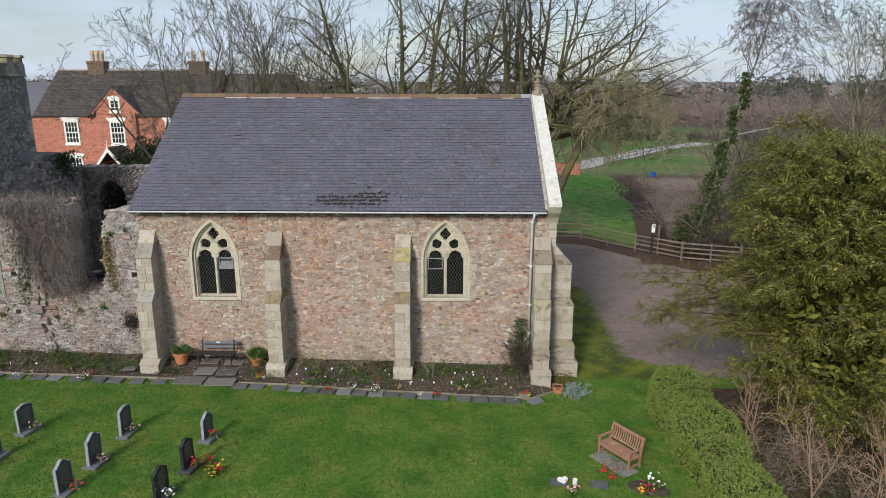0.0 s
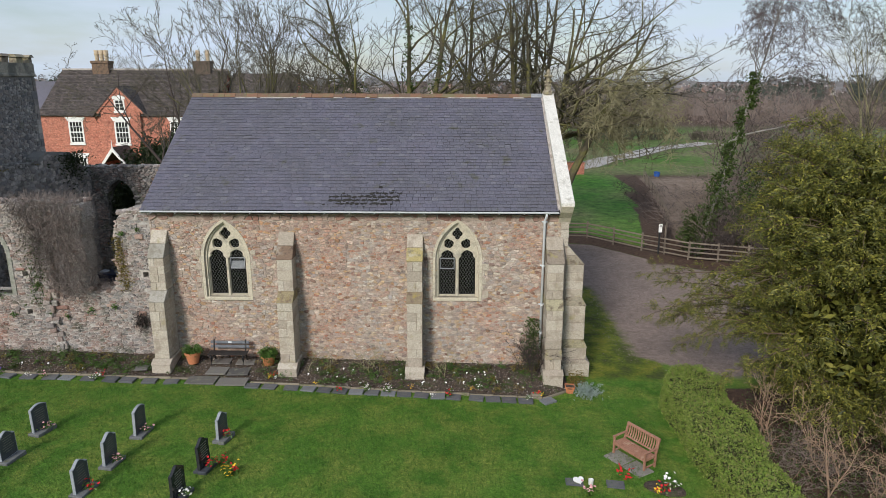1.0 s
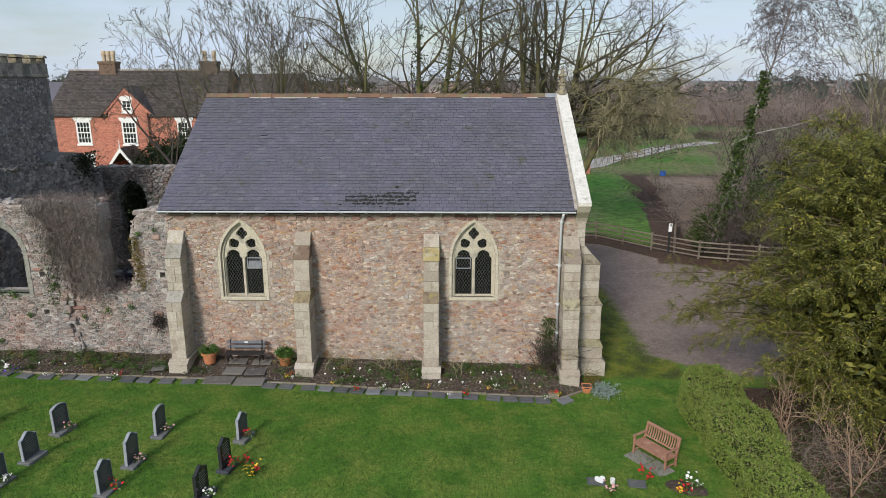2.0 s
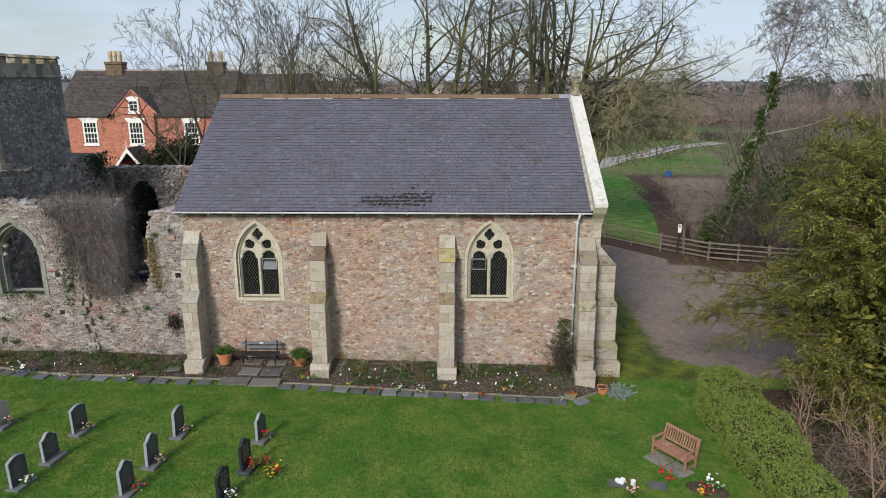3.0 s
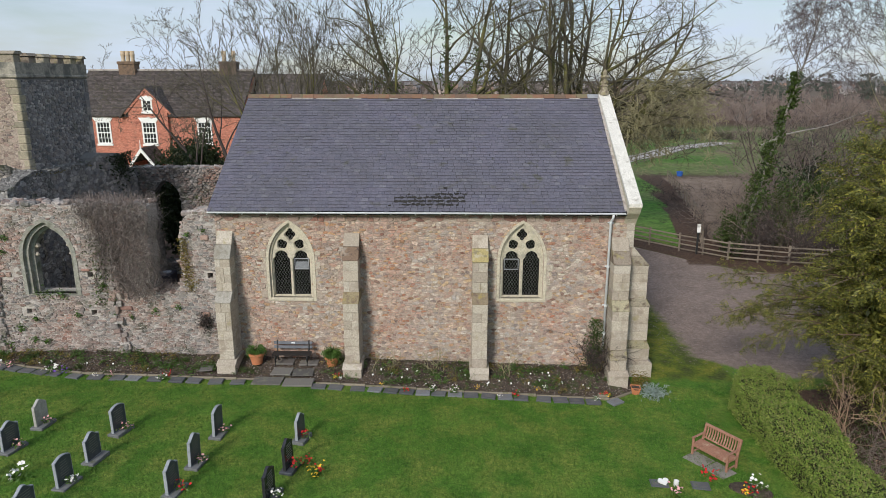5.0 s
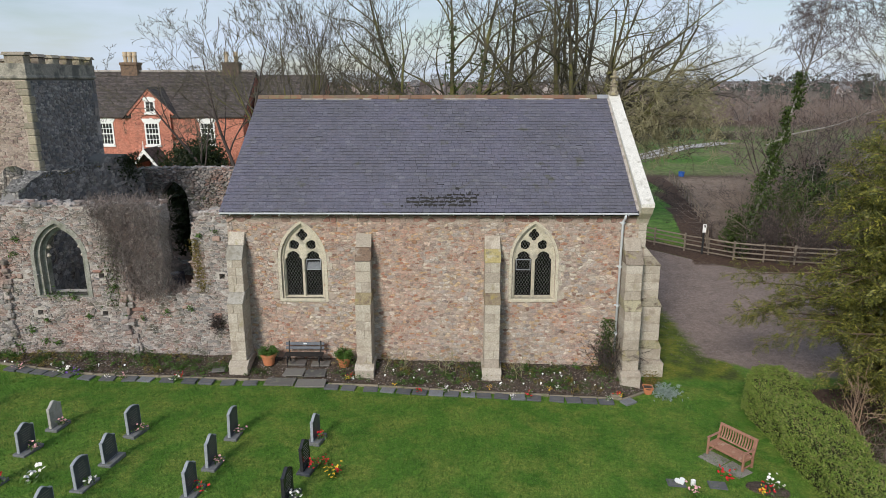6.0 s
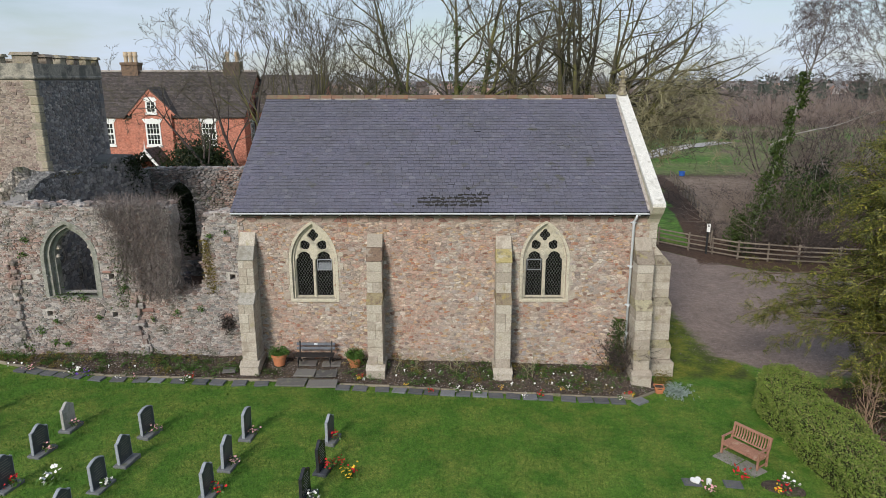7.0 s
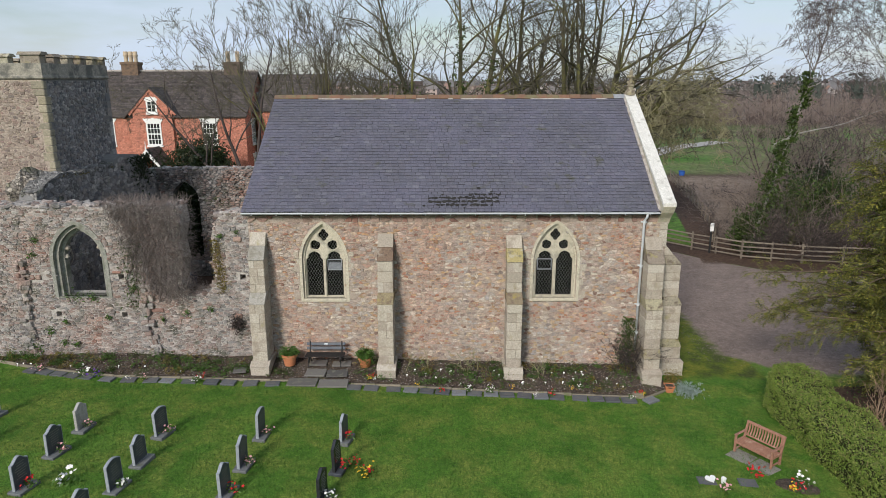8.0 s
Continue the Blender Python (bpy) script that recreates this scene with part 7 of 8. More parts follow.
def build_bed():
    xs = [-26 + 0.16 * k for k in range(int(30.2 / 0.16) + 1)]
    v, f = [], []
    ny = 12
    for x in xs:
        e = line_y(BED, x) + 0.06
        for j in range(ny + 1):
            y = e + (22.05 - e) * j / ny
            v.append((x, y, bed_z(x, y) + 0.05 * noise.noise((x * 2.3, y * 2.3, 1)) + 0.035 * noise.noise((x * 7, y * 7, 3))))
    for i in range(len(xs) - 1):
        for j in range(ny):
            a = i * (ny + 1) + j
            f.append((a, a + ny + 1, a + ny + 2, a + 1))
    tagged(link_mesh("flower_bed", v, f, M_SOIL), "dark soil bed along the foot of the walls", "flower bed", kind="structure")
    # clods and pebbles
    rng = np.random.default_rng(3)
    pts = []
    for k in range(8000):
        x = rng.uniform(-23, 4)
        e = line_y(BED, x)
        y = rng.uniform(e + 0.1, 21.95)
        pts.append((x, y, bed_z(x, y) + 0.02))
    tagged(blobs("leaf_litter", pts, M_LITTER, None, (0.02, 0.06), 4, flat=0.6), "dead leaves and crumbs of soil in the bed", "leaf litter")


M_LITTER = surface("dead leaves", [(0.05, 0.03, 0.02), (0.11, 0.07, 0.045), (0.16, 0.12, 0.08), (0.03, 0.02, 0.015)], vary="island", bump=0)
build_bed()

kerb = empty("kerb", (-9, 20.4, 0.2), "low mossy sandstone kerb along the flower bed", "kerb", kind="structure")
rng = random.Random(21)
for (x0, y0), (x1, y1) in zip(BED, BED[1:-1]):
    ln = math.hypot(x1 - x0, y1 - y0)
    n = max(1, round(ln / 0.9))
    ang = math.atan2(y1 - y0, x1 - x0)
    for k in range(n):
        if -10.75 < x0 + (x1 - x0) * (k + 0.5) / n < -8.35:
            continue
        cx, cy = x0 + (x1 - x0) * (k + 0.5) / n, y0 + (y1 - y0) * (k + 0.5) / n
        s = ln / n / 2 - 0.008
        box_part("kerb_stone", (-s, -0.05, -0.15), (s, 0.04, 0.075), M_KERB, kerb, bevel=0.018,
                 m=pose(cx, cy, ground_z(cx, 20) + rng.uniform(-0.015, 0.015), 0, rng.uniform(-0.6, 0.6), math.degrees(ang)))

# flat memorial tablets in front of the kerb
tab_x = []
x = -20.9
while x < 3.2:
    if not (-10.95 < x < -8.25):
        tab_x.append(x)
    x += rng.choice([0.60, 0.62, 0.66, 0.60, 0.85])
first_tablet = None
for k, x in enumerate(tab_x):
    w, d = 0.54, 0.38
    y = line_y(BED, x) - 0.30
    m = pose(x, y, ground_z(x, y) + 0.03, rng.uniform(-1, 3), rng.uniform(-3, 3), math.degrees(math.atan2(line_y(BED, x + 0.3) - line_y(BED, x - 0.3), 0.6)) + rng.uniform(-7, 7))
    if first_tablet is None:
        first_tablet = empty("memorial_tablet", (0, 0, 0), "flat slate memorial tablet laid at the kerb", "memorial", group="memorial tablets", placed=False)
        box_part("slab", (-w / 2, -d / 2, -0.05), (w / 2, d / 2, 0.03), M_PLAQUE, first_tablet, bevel=0.006)
        for j in range(4):
            box_part("inscription_line", (-0.14 + 0.02 * (j % 2), 0.09 - j * 0.055, 0.031), (0.14 - 0.03 * (j % 2), 0.105 - j * 0.055, 0.0325), M_LETTER, first_tablet, bevel=0)
        first_tablet.matrix_basis = m
    else:
        copy_thing(first_tablet, m)

# stepping slabs to the bench
for k, (x, y, w, d, a, h) in enumerate(((-10.15, 20.32, 1.15, 0.62, -1, 0.06), (-8.95, 20.28, 1.15, 0.62, 1, 0.06), (-9.75, 21.0, 0.80, 0.62, -2, 0.13), (-8.90, 21.0, 0.82, 0.62, 3, 0.13), (-9.75, 21.62, 0.72, 0.5, 0, 0.27), (-8.80, 21.64, 0.75, 0.55, 2, 0.27),
                                        (-12.75, 20.98, 0.5, 0.45, 10, 0.16))):
    s = box_part("paving_slab", (-w / 2, -d / 2, -0.06), (w / 2, d / 2, 0.0), M_PAVING, None, bevel=0.012, m=None)
    s.matrix_basis = pose(x, y, ground_z(x, 20) + h + (0.03 if k < 2 else 0.06), 1, 0, a)
    tagged(s, "worn dark paving slab leading to the bench", "paving", group="stepping slabs")

# ---- benches ----


def garden_bench():
    b = empty("garden_bench", (0, 0, 0), "reddish hardwood garden bench with a slatted back, on the lawn", "bench", placed=False)
    W, D = 1.28, 0.56

    def stick(nm, lo, hi, m=None, bev=0.008, parent=b):
        return box_part(nm, lo, hi, M_TEAK, parent, bevel=bev, m=m)

    for s in (-1, 1):
        x = s * (W / 2 - 0.03)
        stick("leg", (x - 0.032, -D / 2, 0), (x + 0.032, -D / 2 + 0.065, 0.62))
        stick("leg", (x - 0.032, D / 2 - 0.065, 0), (x + 0.032, D / 2, 0.44))
        stick("back_post", (-0.032, -0.0325, 0), (0.032, 0.0325, 0.53), pose(x, D / 2 - 0.033, 0.42, -14, 0, 0))
        stick("armrest", (x - 0.045, -D / 2 - 0.04, 0.62), (x + 0.045, D / 2 + 0.03, 0.655), bev=0.014)
        stick("side_rail", (x - 0.02, -D / 2 + 0.05, 0.34), (x + 0.02, D / 2 - 0.05, 0.41))
        stick("stretcher", (x - 0.02, -D / 2 + 0.05, 0.10), (x + 0.02, D / 2 - 0.05, 0.15))
    stick("front_rail", (-W / 2 + 0.06, -D / 2 + 0.01, 0.34), (W / 2 - 0.06, -D / 2 + 0.045, 0.41))
    for k in range(6):
        y = -D / 2 + 0.02 + k * 0.083
        stick("seat_slat", (-W / 2 + 0.005, y, 0.412), (W / 2 - 0.005, y + 0.064, 0.436), bev=0.006)
    tilt = pose(0, D / 2 - 0.033, 0.42, -14, 0, 0)
    stick("top_rail", (-W / 2 - 0.005, -0.035, 0.46), (W / 2 + 0.005, 0.035, 0.55), tilt, 0.014)
    stick("lower_rail", (-W / 2 + 0.05, -0.02, 0.06), (W / 2 - 0.05, 0.02, 0.11), tilt)
    for k in range(13):
        x = -W / 2 + 0.11 + k * (W - 0.22) / 12
        bm = bmesh.new()
        prev = None
        for j in range(5):
            t = j / 4
            z, y = 0.10 + 0.37 * t, 0.035 * math.sin(math.pi * t)
            ring = [bm.verts.new(tilt @ Vector(q)) for q in ((x - 0.022, y - 0.008, z), (x + 0.022, y - 0.008, z), (x + 0.022, y + 0.008, z), (x - 0.022, y + 0.008, z))]
            if prev:
                for q in range(4):
                    bm.faces.new((prev[q], prev[(q + 1) % 4], ring[(q + 1) % 4], ring[q]))
            prev = ring
        bmesh.ops.recalc_face_normals(bm, faces=bm.faces[:])
        part("back_slat", bm, M_TEAK, b)
    return b


bench = garden_bench()
bench.matrix_basis = pose(5.27, 15.62, ground_z(5.3, 15.6), 0, 0, -56)
for dx, a in ((-0.36, -54), (0.40, -58)):
    s = box_part("paving_slab", (-0.36, -0.36, -0.05), (0.36, 0.3, 0.0), M_SLABPALE, None, bevel=0.012)
    c = Vector((5.05, 15.42)) + Vector((0.56, -0.83)) * dx
    s.matrix_basis = pose(c.x, c.y, ground_z(c.x, c.y) + 0.035, 0, 0, a)
    tagged(s, "grey paving slab under the bench, sunk in grass", "paving", group="bench slabs")


def iron_bench():
    b = empty("iron_bench", (0, 0, 0), "black iron bench with dark wooden slats against the wall", "bench", placed=False)
    W = 1.55
    for k in range(4):
        box_part("seat_slat", (-W / 2, -0.30 + k * 0.105, 0.42), (W / 2, -0.21 + k * 0.105, 0.45), M_SLAT_DARK, b, bevel=0.006)
    for k in range(2):
        box_part("back_slat", (-W / 2, -0.015, 0.10 + k * 0.17), (W / 2, 0.015, 0.215 + k * 0.17), M_SLAT, b, bevel=0.006, m=pose(0, 0.13, 0.45, -10, 0, 0))
    box_part("name_plate", (-0.07, -0.02, 0.30), (0.07, -0.016, 0.36), M_GUTTER, b, "small pale name plate", bevel=0, m=pose(0, 0.13, 0.45, -10, 0, 0))
    for s in (-1, 1):
        x = s * (W / 2 - 0.14)
        bm = bmesh.new()
        tube(bm, [(x, -0.33, 0), (x, -0.27, 0.16), (x, -0.31, 0.30), (x, -0.24, 0.41)], 0.034, 8)
        tube(bm, [(x, 0.22, 0), (x, 0.13, 0.2), (x, 0.10, 0.42), (x, 0.20, 0.88)], 0.03, 8)
        tube(bm, [(x, -0.27, 0.40), (x, 0.12, 0.40)], 0.018, 8)
        tube(bm, [(x, -0.27, 0.2), (x, -0.05, 0.28), (x, 0.12, 0.2)], 0.026, 8)
        part("iron_end", bm, M_IRON, b, "cast iron bench end", smooth=True)
    return b


M_SLAT = surface("grey painted slats", [(0.10, 0.11, 0.13), (0.14, 0.15, 0.17)], scale=5, rough=0.5, bump=0.05)
M_SLAT_DARK = surface("dark stained slats", [(0.014, 0.012, 0.012), (0.026, 0.022, 0.02)], scale=5, rough=0.5, bump=0.05)
ib = iron_bench()
ib.matrix_basis = pose(-9.42, 21.50, ground_z(-9.2, 20) + 0.34, 0, 0, 0)


def flower_pot(at, r, h, square=False, plant=None, seed=0, label="terracotta pot with a leafy green plant", pmat=None, spread_=0.36):
    b = empty("flower_pot", (0, 0, 0), label, "plant pot", placed=False)
    bm = bmesh.new()
    lathe(bm, [(r * 0.68, 0), (r * 0.95, h * 0.8), (r * 1.06, h * 0.8), (r * 1.06, h), (r * 0.93, h), (r * 0.9, h * 0.86), (0.02, h * 0.86)], 4 if square else 24)
    part("pot", bm, M_POT, b)
    bm = bmesh.new()
    lathe(bm, [(r * 0.88, h * 0.80), (r * 0.88, h * 0.9), (r * 0.3, h * 0.93)], 12)
    part("compost", bm, M_SOIL, b)
    if plant:
        rng = np.random.default_rng(seed)
        pts, ways = [], []
        for k in range(plant):
            a, t = rng.uniform(0, 6.28), rng.random() ** 0.6
            pts.append((t * spread_ * 0.45 * math.cos(a), t * spread_ * 0.45 * math.sin(a), h * 0.92 + rng.uniform(0, spread_ * 0.8) * (1.1 - t * 0.6)))
            ways.append((math.cos(a), math.sin(a), rng.normal(0.1, 0.5)))
        place_sprays("plant", np.array(pts), np.array(ways, float), rng.uniform(0.45, 0.9, plant), pmat or M_GREENLEAF, b, seed, spray_template(4, 0.34, 0.5, 0.16))
    b.matrix_basis = at
    return b


flower_pot(pose(-10.86, 21.42, ground_z(-11, 20) + 0.28), 0.30, 0.48, plant=130, seed=5)
flower_pot(pose(-7.84, 21.48, ground_z(-7.9, 20) + 0.28), 0.28, 0.40, plant=140, seed=6)
flower_pot(pose(4.08, 20.42, ground_z(4, 20.4), 0, 0, 40), 0.24, 0.30, square=True, label="square terracotta pot of dry soil", seed=7)
rng = np.random.default_rng(8)
pts = np.array([(4.75 + rng.normal(0, 0.25), 20.35 + rng.normal(0, 0.22), ground_z(4.7, 20.3) + abs(rng.normal(0, 0.14))) for k in range(330)])
holder = empty("silver_plant", (4.75, 20.35, ground_z(4.7, 20.3)), "low silvery blue plant at the buttress foot", "plant")
place_sprays("foliage", pts, rng.normal(size=(330, 3)) + (0, 0, 0.4), rng.uniform(0.3, 0.6, 330), M_SILVERLEAF, holder, 9, spray_template(4, 0.3, 0.2, 0.14))
pts = np.array([(4.45 + rng.normal(0, 0.14), 21.15 + rng.normal(0, 0.12), ground_z(4.7, 20.3)) for k in range(60)])
holder = empty("dry_grass_clump", (4.45, 21.15, ground_z(4.7, 20.3)), "dry straw-coloured clump between buttresses", "plant")
place_sprays("foliage", pts, rng.normal(0, 0.35, (60, 3)) + (0, -0.1, 1), rng.uniform(1.0, 1.5, 60), M_DRYLEAF, holder, 10, spray_template(4, 0.45, 0.1, 0.04))

# ---- headstones ----


M_PLINTH = surface("grey plinth stone", [(0.12, 0.125, 0.13), (0.17, 0.175, 0.18)], scale=6, fine=60, bump=0.1, patch=(0.10, 0.11, 0.07), patch_at=0.6, patch_scale=4)


def headstone(kind, seed):
    """A memorial: base, upright slab with a shaped top, and carved lines on the face that looks to +x."""
    r = random.Random(seed)
    face, edge, label = {"grey": (M_GRANITE, M_GRANITE_EDGE, "grey granite headstone with a curved top on a plinth"),
                         "old": (M_OLDSTONE, M_OLDSTONE, "rough pale headstone with a curved top"),
                         "black": (M_BLACKSTONE, M_BLACKSTONE, "polished black headstone with a curved top")}[kind]
    b = empty("headstone", (0, 0, 0), label, "headstone", group="headstones on the lawn", placed=False)
    w, t, h = 0.60 + r.uniform(-0.04, 0.04), 0.09, 0.86 + r.uniform(-0.05, 0.08)
    box_part("plinth", (-0.16, -w / 2 - 0.07, -0.08), (0.26, w / 2 + 0.07, 0.09), M_PLINTH if kind != "black" else M_GRANITE, b, bevel=0.012)
    style = r.choice((0, 1, 1))
    n = 14
    top = []
    for k in range(n + 1):
        u = 1 - 2 * k / n
        if style == 0:
            v = h + 0.10 * math.cos(u * math.pi / 2)
        else:
            v = h + 0.03 + 0.085 * math.cos(u * math.pi) if abs(u) < 0.99 else h - 0.05
        top.append((u * w / 2, v))
    bm = bmesh.new()
    plate(bm, [[(-w / 2, 0.09), (w / 2, 0.09)] + top], t, lambda u, v, n_: (-t / 2 + n_, u, v))
    stone = part("slab", bm, edge, b)
    bm = bmesh.new()
    plate(bm, [[(-w / 2 + 0.02, 0.11), (w / 2 - 0.02, 0.11)] + [(u * 0.93, v - 0.02) for u, v in top]], 0.004, lambda u, v, n_: (t / 2 + 0.001 + n_, u, v))
    part("polished_face", bm, face, b)
    if kind != "old":
        for k in range(7):
            l = w * r.uniform(0.18, 0.36)
            z = h - 0.08 - k * 0.075
            box_part("inscription_line", (t / 2 + 0.005, -l, z), (t / 2 + 0.0065, l, z + 0.022), M_LETTER, b, bevel=0)
    return b


def posy(at, colour, seed, size=0.16, greens=True, label="bunch of grave flowers"):
    """A bunch of flowers: leaves and many small blooms."""
    rng = np.random.default_rng(seed)
    b = empty("flower_bunch", at, label, "flowers")
    n = 15
    pts = np.array(at) + rng.normal(0, 1, (n, 3)) * (size * 0.55, size * 0.55, size * 0.4) + (0, 0, size * 0.8)
    for p in pts:
        bm = bmesh.new()
        p[2] = max(p[2], at[2] + 0.02)
        m = Matrix.Translation(p) @ Euler(rng.uniform(-0.9, 0.9, 3)).to_matrix().to_4x4()
        s = size * rng.uniform(0.17, 0.32)
        rim = [bm.verts.new(m @ Vector((s * (1 if k % 2 else 0.7) * math.cos(k * math.pi / 5), s * (1 if k % 2 else 0.7) * math.sin(k * math.pi / 5), s * 0.35))) for k in range(10)]
        c = bm.verts.new(m @ Vector((0, 0, 0)))
        for k in range(10):
            bm.faces.new((c, rim[k], rim[(k + 1) % 10]))
        part("bloom", bm, colour, b)
    if greens:
        blobs("leaves", np.array(at) + np.abs(rng.normal(0, 1, (40, 3))) * (0, 0, size * 0.5) + rng.normal(0, size * 0.5, (40, 3)) * (1, 1, 0.1) + (0, 0, 0.03), M_GREENLEAF, b, (size * 0.2, size * 0.4), seed, kind="")
    return b


STONES = [(-16.68, 16.04, "old", M_PETAL_PINK), (-13.98, 15.81, "grey", M_PETAL_PINK), (-10.78, 15.86, "grey", M_PETAL_PINK), (-8.05, 15.74, "grey", M_PETAL_RED),
          (-16.68, 14.5, "grey", M_PETAL_PINK), (-13.9, 14.1, "grey", None), (-10.83, 14.05, "grey", M_PETAL_PINK), (-7.98, 13.97, "black", M_PETAL_RED),
          (-16.5, 12.63, "grey", M_PETAL_RED), (-13.97, 12.74, "grey", M_PETAL_WHITE), (-10.87, 12.6, "grey", M_PETAL_RED), (-8.15, 12.5, "black", M_PETAL_WHITE),
          (-20.05, 16.7, "old", None), (-14.1, 11.25, "grey", None), (-19.3, 14.9, "grey", M_PETAL_WHITE)]
for k, (x, y, kd, fl) in enumerate(STONES):
    hs = headstone(kd, 700 + k)
    c = Vector((x + 0.14, y + 0.38))
    turn = -9 + random.Random(k).uniform(-5, 5)
    hs.matrix_basis = pose(c.x, c.y, ground_z(c.x, c.y), 0, random.Random(k + 50).uniform(-2, 2), turn)
    if fl:
        o = Matrix.Rotation(radians(turn), 2) @ Vector((0.22, 0.02))
        posy((c.x + o.x, c.y + o.y, ground_z(c.x, c.y) + 0.10), fl, 800 + k, 0.17, label="bunch of flowers on a headstone plinth")
z0 = ground_z(-15.6, 13.6)
posy((-15.35, 13.25, z0), M_PETAL_WHITE, 820, 0.30, label="tall bunch of white lilies on the grass")
posy((-7.35, 14.6, ground_z(-7.3, 14.6)), M_PETAL_RED, 821, 0.2)
posy((-7.0, 14.05, ground_z(-7, 14)), M_PETAL_YELLOW, 822, 0.24, label="wreath of yellow and red flowers on the grass")
posy((-6.9, 14.15, ground_z(-7, 14)), M_PETAL_RED, 823, 0.16)


def small_marker(at, turn, seed, colour):
    b = empty("grave_tablet", (0, 0, 0), "small flat slate tablet set in the lawn", "memorial", placed=False)
    box_part("slab", (-0.26, -0.19, -0.04), (0.26, 0.19, 0.03), M_PLAQUE, b, bevel=0.008)
    for k in range(5):
        box_part("inscription_line", (-0.2, 0.13 - k * 0.06, 0.031), (0.2 - 0.05 * (k % 3), 0.145 - k * 0.06, 0.0325), M_LETTER, b, bevel=0)
    b.matrix_basis = pose(*at, 0, 0, turn)


small_marker((4.35, 14.2, ground_z(4.3, 14.2)), -8, 1, None)
posy((4.68, 14.33, ground_z(4.7, 14.3)), M_PETAL_RED, 830, 0.30, greens=False, label="bright red bow of petals on a tablet")
small_marker((3.15, 14.25, ground_z(3.2, 14.2)), -5, 2, None)
posy((3.45, 13.7, ground_z(3.4, 13.7)), M_PETAL_PINK, 831, 0.2)
bm = bmesh.new()
heart = [(0.16 * math.sin(a) ** 3, 0.01 * (13 * math.cos(a) - 5 * math.cos(2 * a) - 2 * math.cos(3 * a) - math.cos(4 * a))) for a in (2 * math.pi * k / 28 for k in range(28))]
plate(bm, [heart], 0.05, lambda u, v, n: (u, v, n))
h = part("heart_stone", bm, M_WHITE)
h.matrix_basis = pose(3.28, 14.28, ground_z(3.2, 14.2) + 0.04, 12, 0, 10)
tagged(h, "white heart-shaped stone lying on a tablet", "ornament")
mug = bmesh.new()
lathe(mug, [(0.07, 0), (0.075, 0.17), (0.06, 0.17), (0.055, 0.03)], 16)
h = part("memorial_vase", mug, M_WHITE)
h.matrix_basis = pose(3.62, 14.18, ground_z(3.6, 14.2))
tagged(h, "small white cylindrical vase on the grass", "vase")
# a planted plot by the hedge
bm = bmesh.new()
lathe(bm, [(0.62, -0.05), (0.58, 0.05), (0.3, 0.10)], 18, squash=0.55)
h = part("grave_plot", bm, M_SOIL)
h.matrix_basis = pose(5.75, 14.05, ground_z(5.7, 14), 0, 0, -20)
tagged(h, "small dark soil plot with flowers", "grave plot")
posy((5.95, 14.02, ground_z(5.9, 14) + 0.08), M_PETAL_WHITE, 832, 0.2)
posy((5.6, 13.82, ground_z(5.6, 13.8) + 0.08), M_PETAL_RED, 833, 0.2)
posy((5.45, 13.7, ground_z(5.5, 13.7) + 0.06), M_PETAL_YELLOW, 834, 0.15)

# ---- planting in the bed ----
rng = np.random.default_rng(91)
for k in range(200):
    x = rng.uniform(-22.5, 3.0)
    if -10.8 < x < -8.2:
        continue
    y = rng.uniform(min(21.6, line_y(BED, x) + 0.25), 21.8)
    n = int(rng.integers(10, 34))
    tall = rng.uniform(0.1, 0.35)
    pts = np.array([(x + rng.normal(0, 0.13), y + rng.normal(0, 0.1), bed_z(x, y) + abs(rng.normal(0, tall * 0.5))) for q in range(n)])
    mat = (M_GREENLEAF, M_IVY, M_DRYLEAF, M_GREENLEAF)[k % 4]
    holder = empty("bed_plant", (x, y, bed_z(x, y)), ("leafy green plant in the flower bed", "dark green clump in the flower bed", "withered straw-coloured plant in the bed", "leafy green plant in the flower bed")[k % 4], "plant")
    place_sprays("foliage", pts, rng.normal(size=(n, 3)) * (1, 1, 0.6) + (0, 0, 0.5), rng.uniform(0.3, 0.75, n), mat, holder, 900 + k, spray_template(3, 0.3, 0.35, 0.11))
thicket("rose_bush", [(x, 21.3, bed_z(x, 21.3)) for x in (-5.7, -3.9, -3.5, -0.9)], 210, M_TWIG_GREEN, "bare thorny rose stems in the bed", stems=5, tall=(0.7, 1.3), twig=0.007, kids=(4, 2), spread_by=0.3)
# rambling shrub round the foot of the downpipe
thicket("wall_shrub", [(2.75, 21.75, 0.1), (3.0, 21.7, 0.1), (2.5, 21.7, 0.1), (2.85, 21.5, 0.1)], 211, M_TWIG_DARK, "straggling shrub at the foot of the downpipe", stems=9, tall=(1.2, 2.4), twig=0.008, spread_by=0.22)
pts = np.array([(2.72 + rng.normal(0, 0.24) * (1 - 0.2 * z), 21.72 + rng.normal(0, 0.1), 0.15 + z) for z in rng.uniform(0, 2.1, 900) ** 1.1])
tagged(blobs("shrub_leaves", pts, M_IVY, None, (0.03, 0.075), 212), "small dull green leaves of a wall shrub", "shrub")
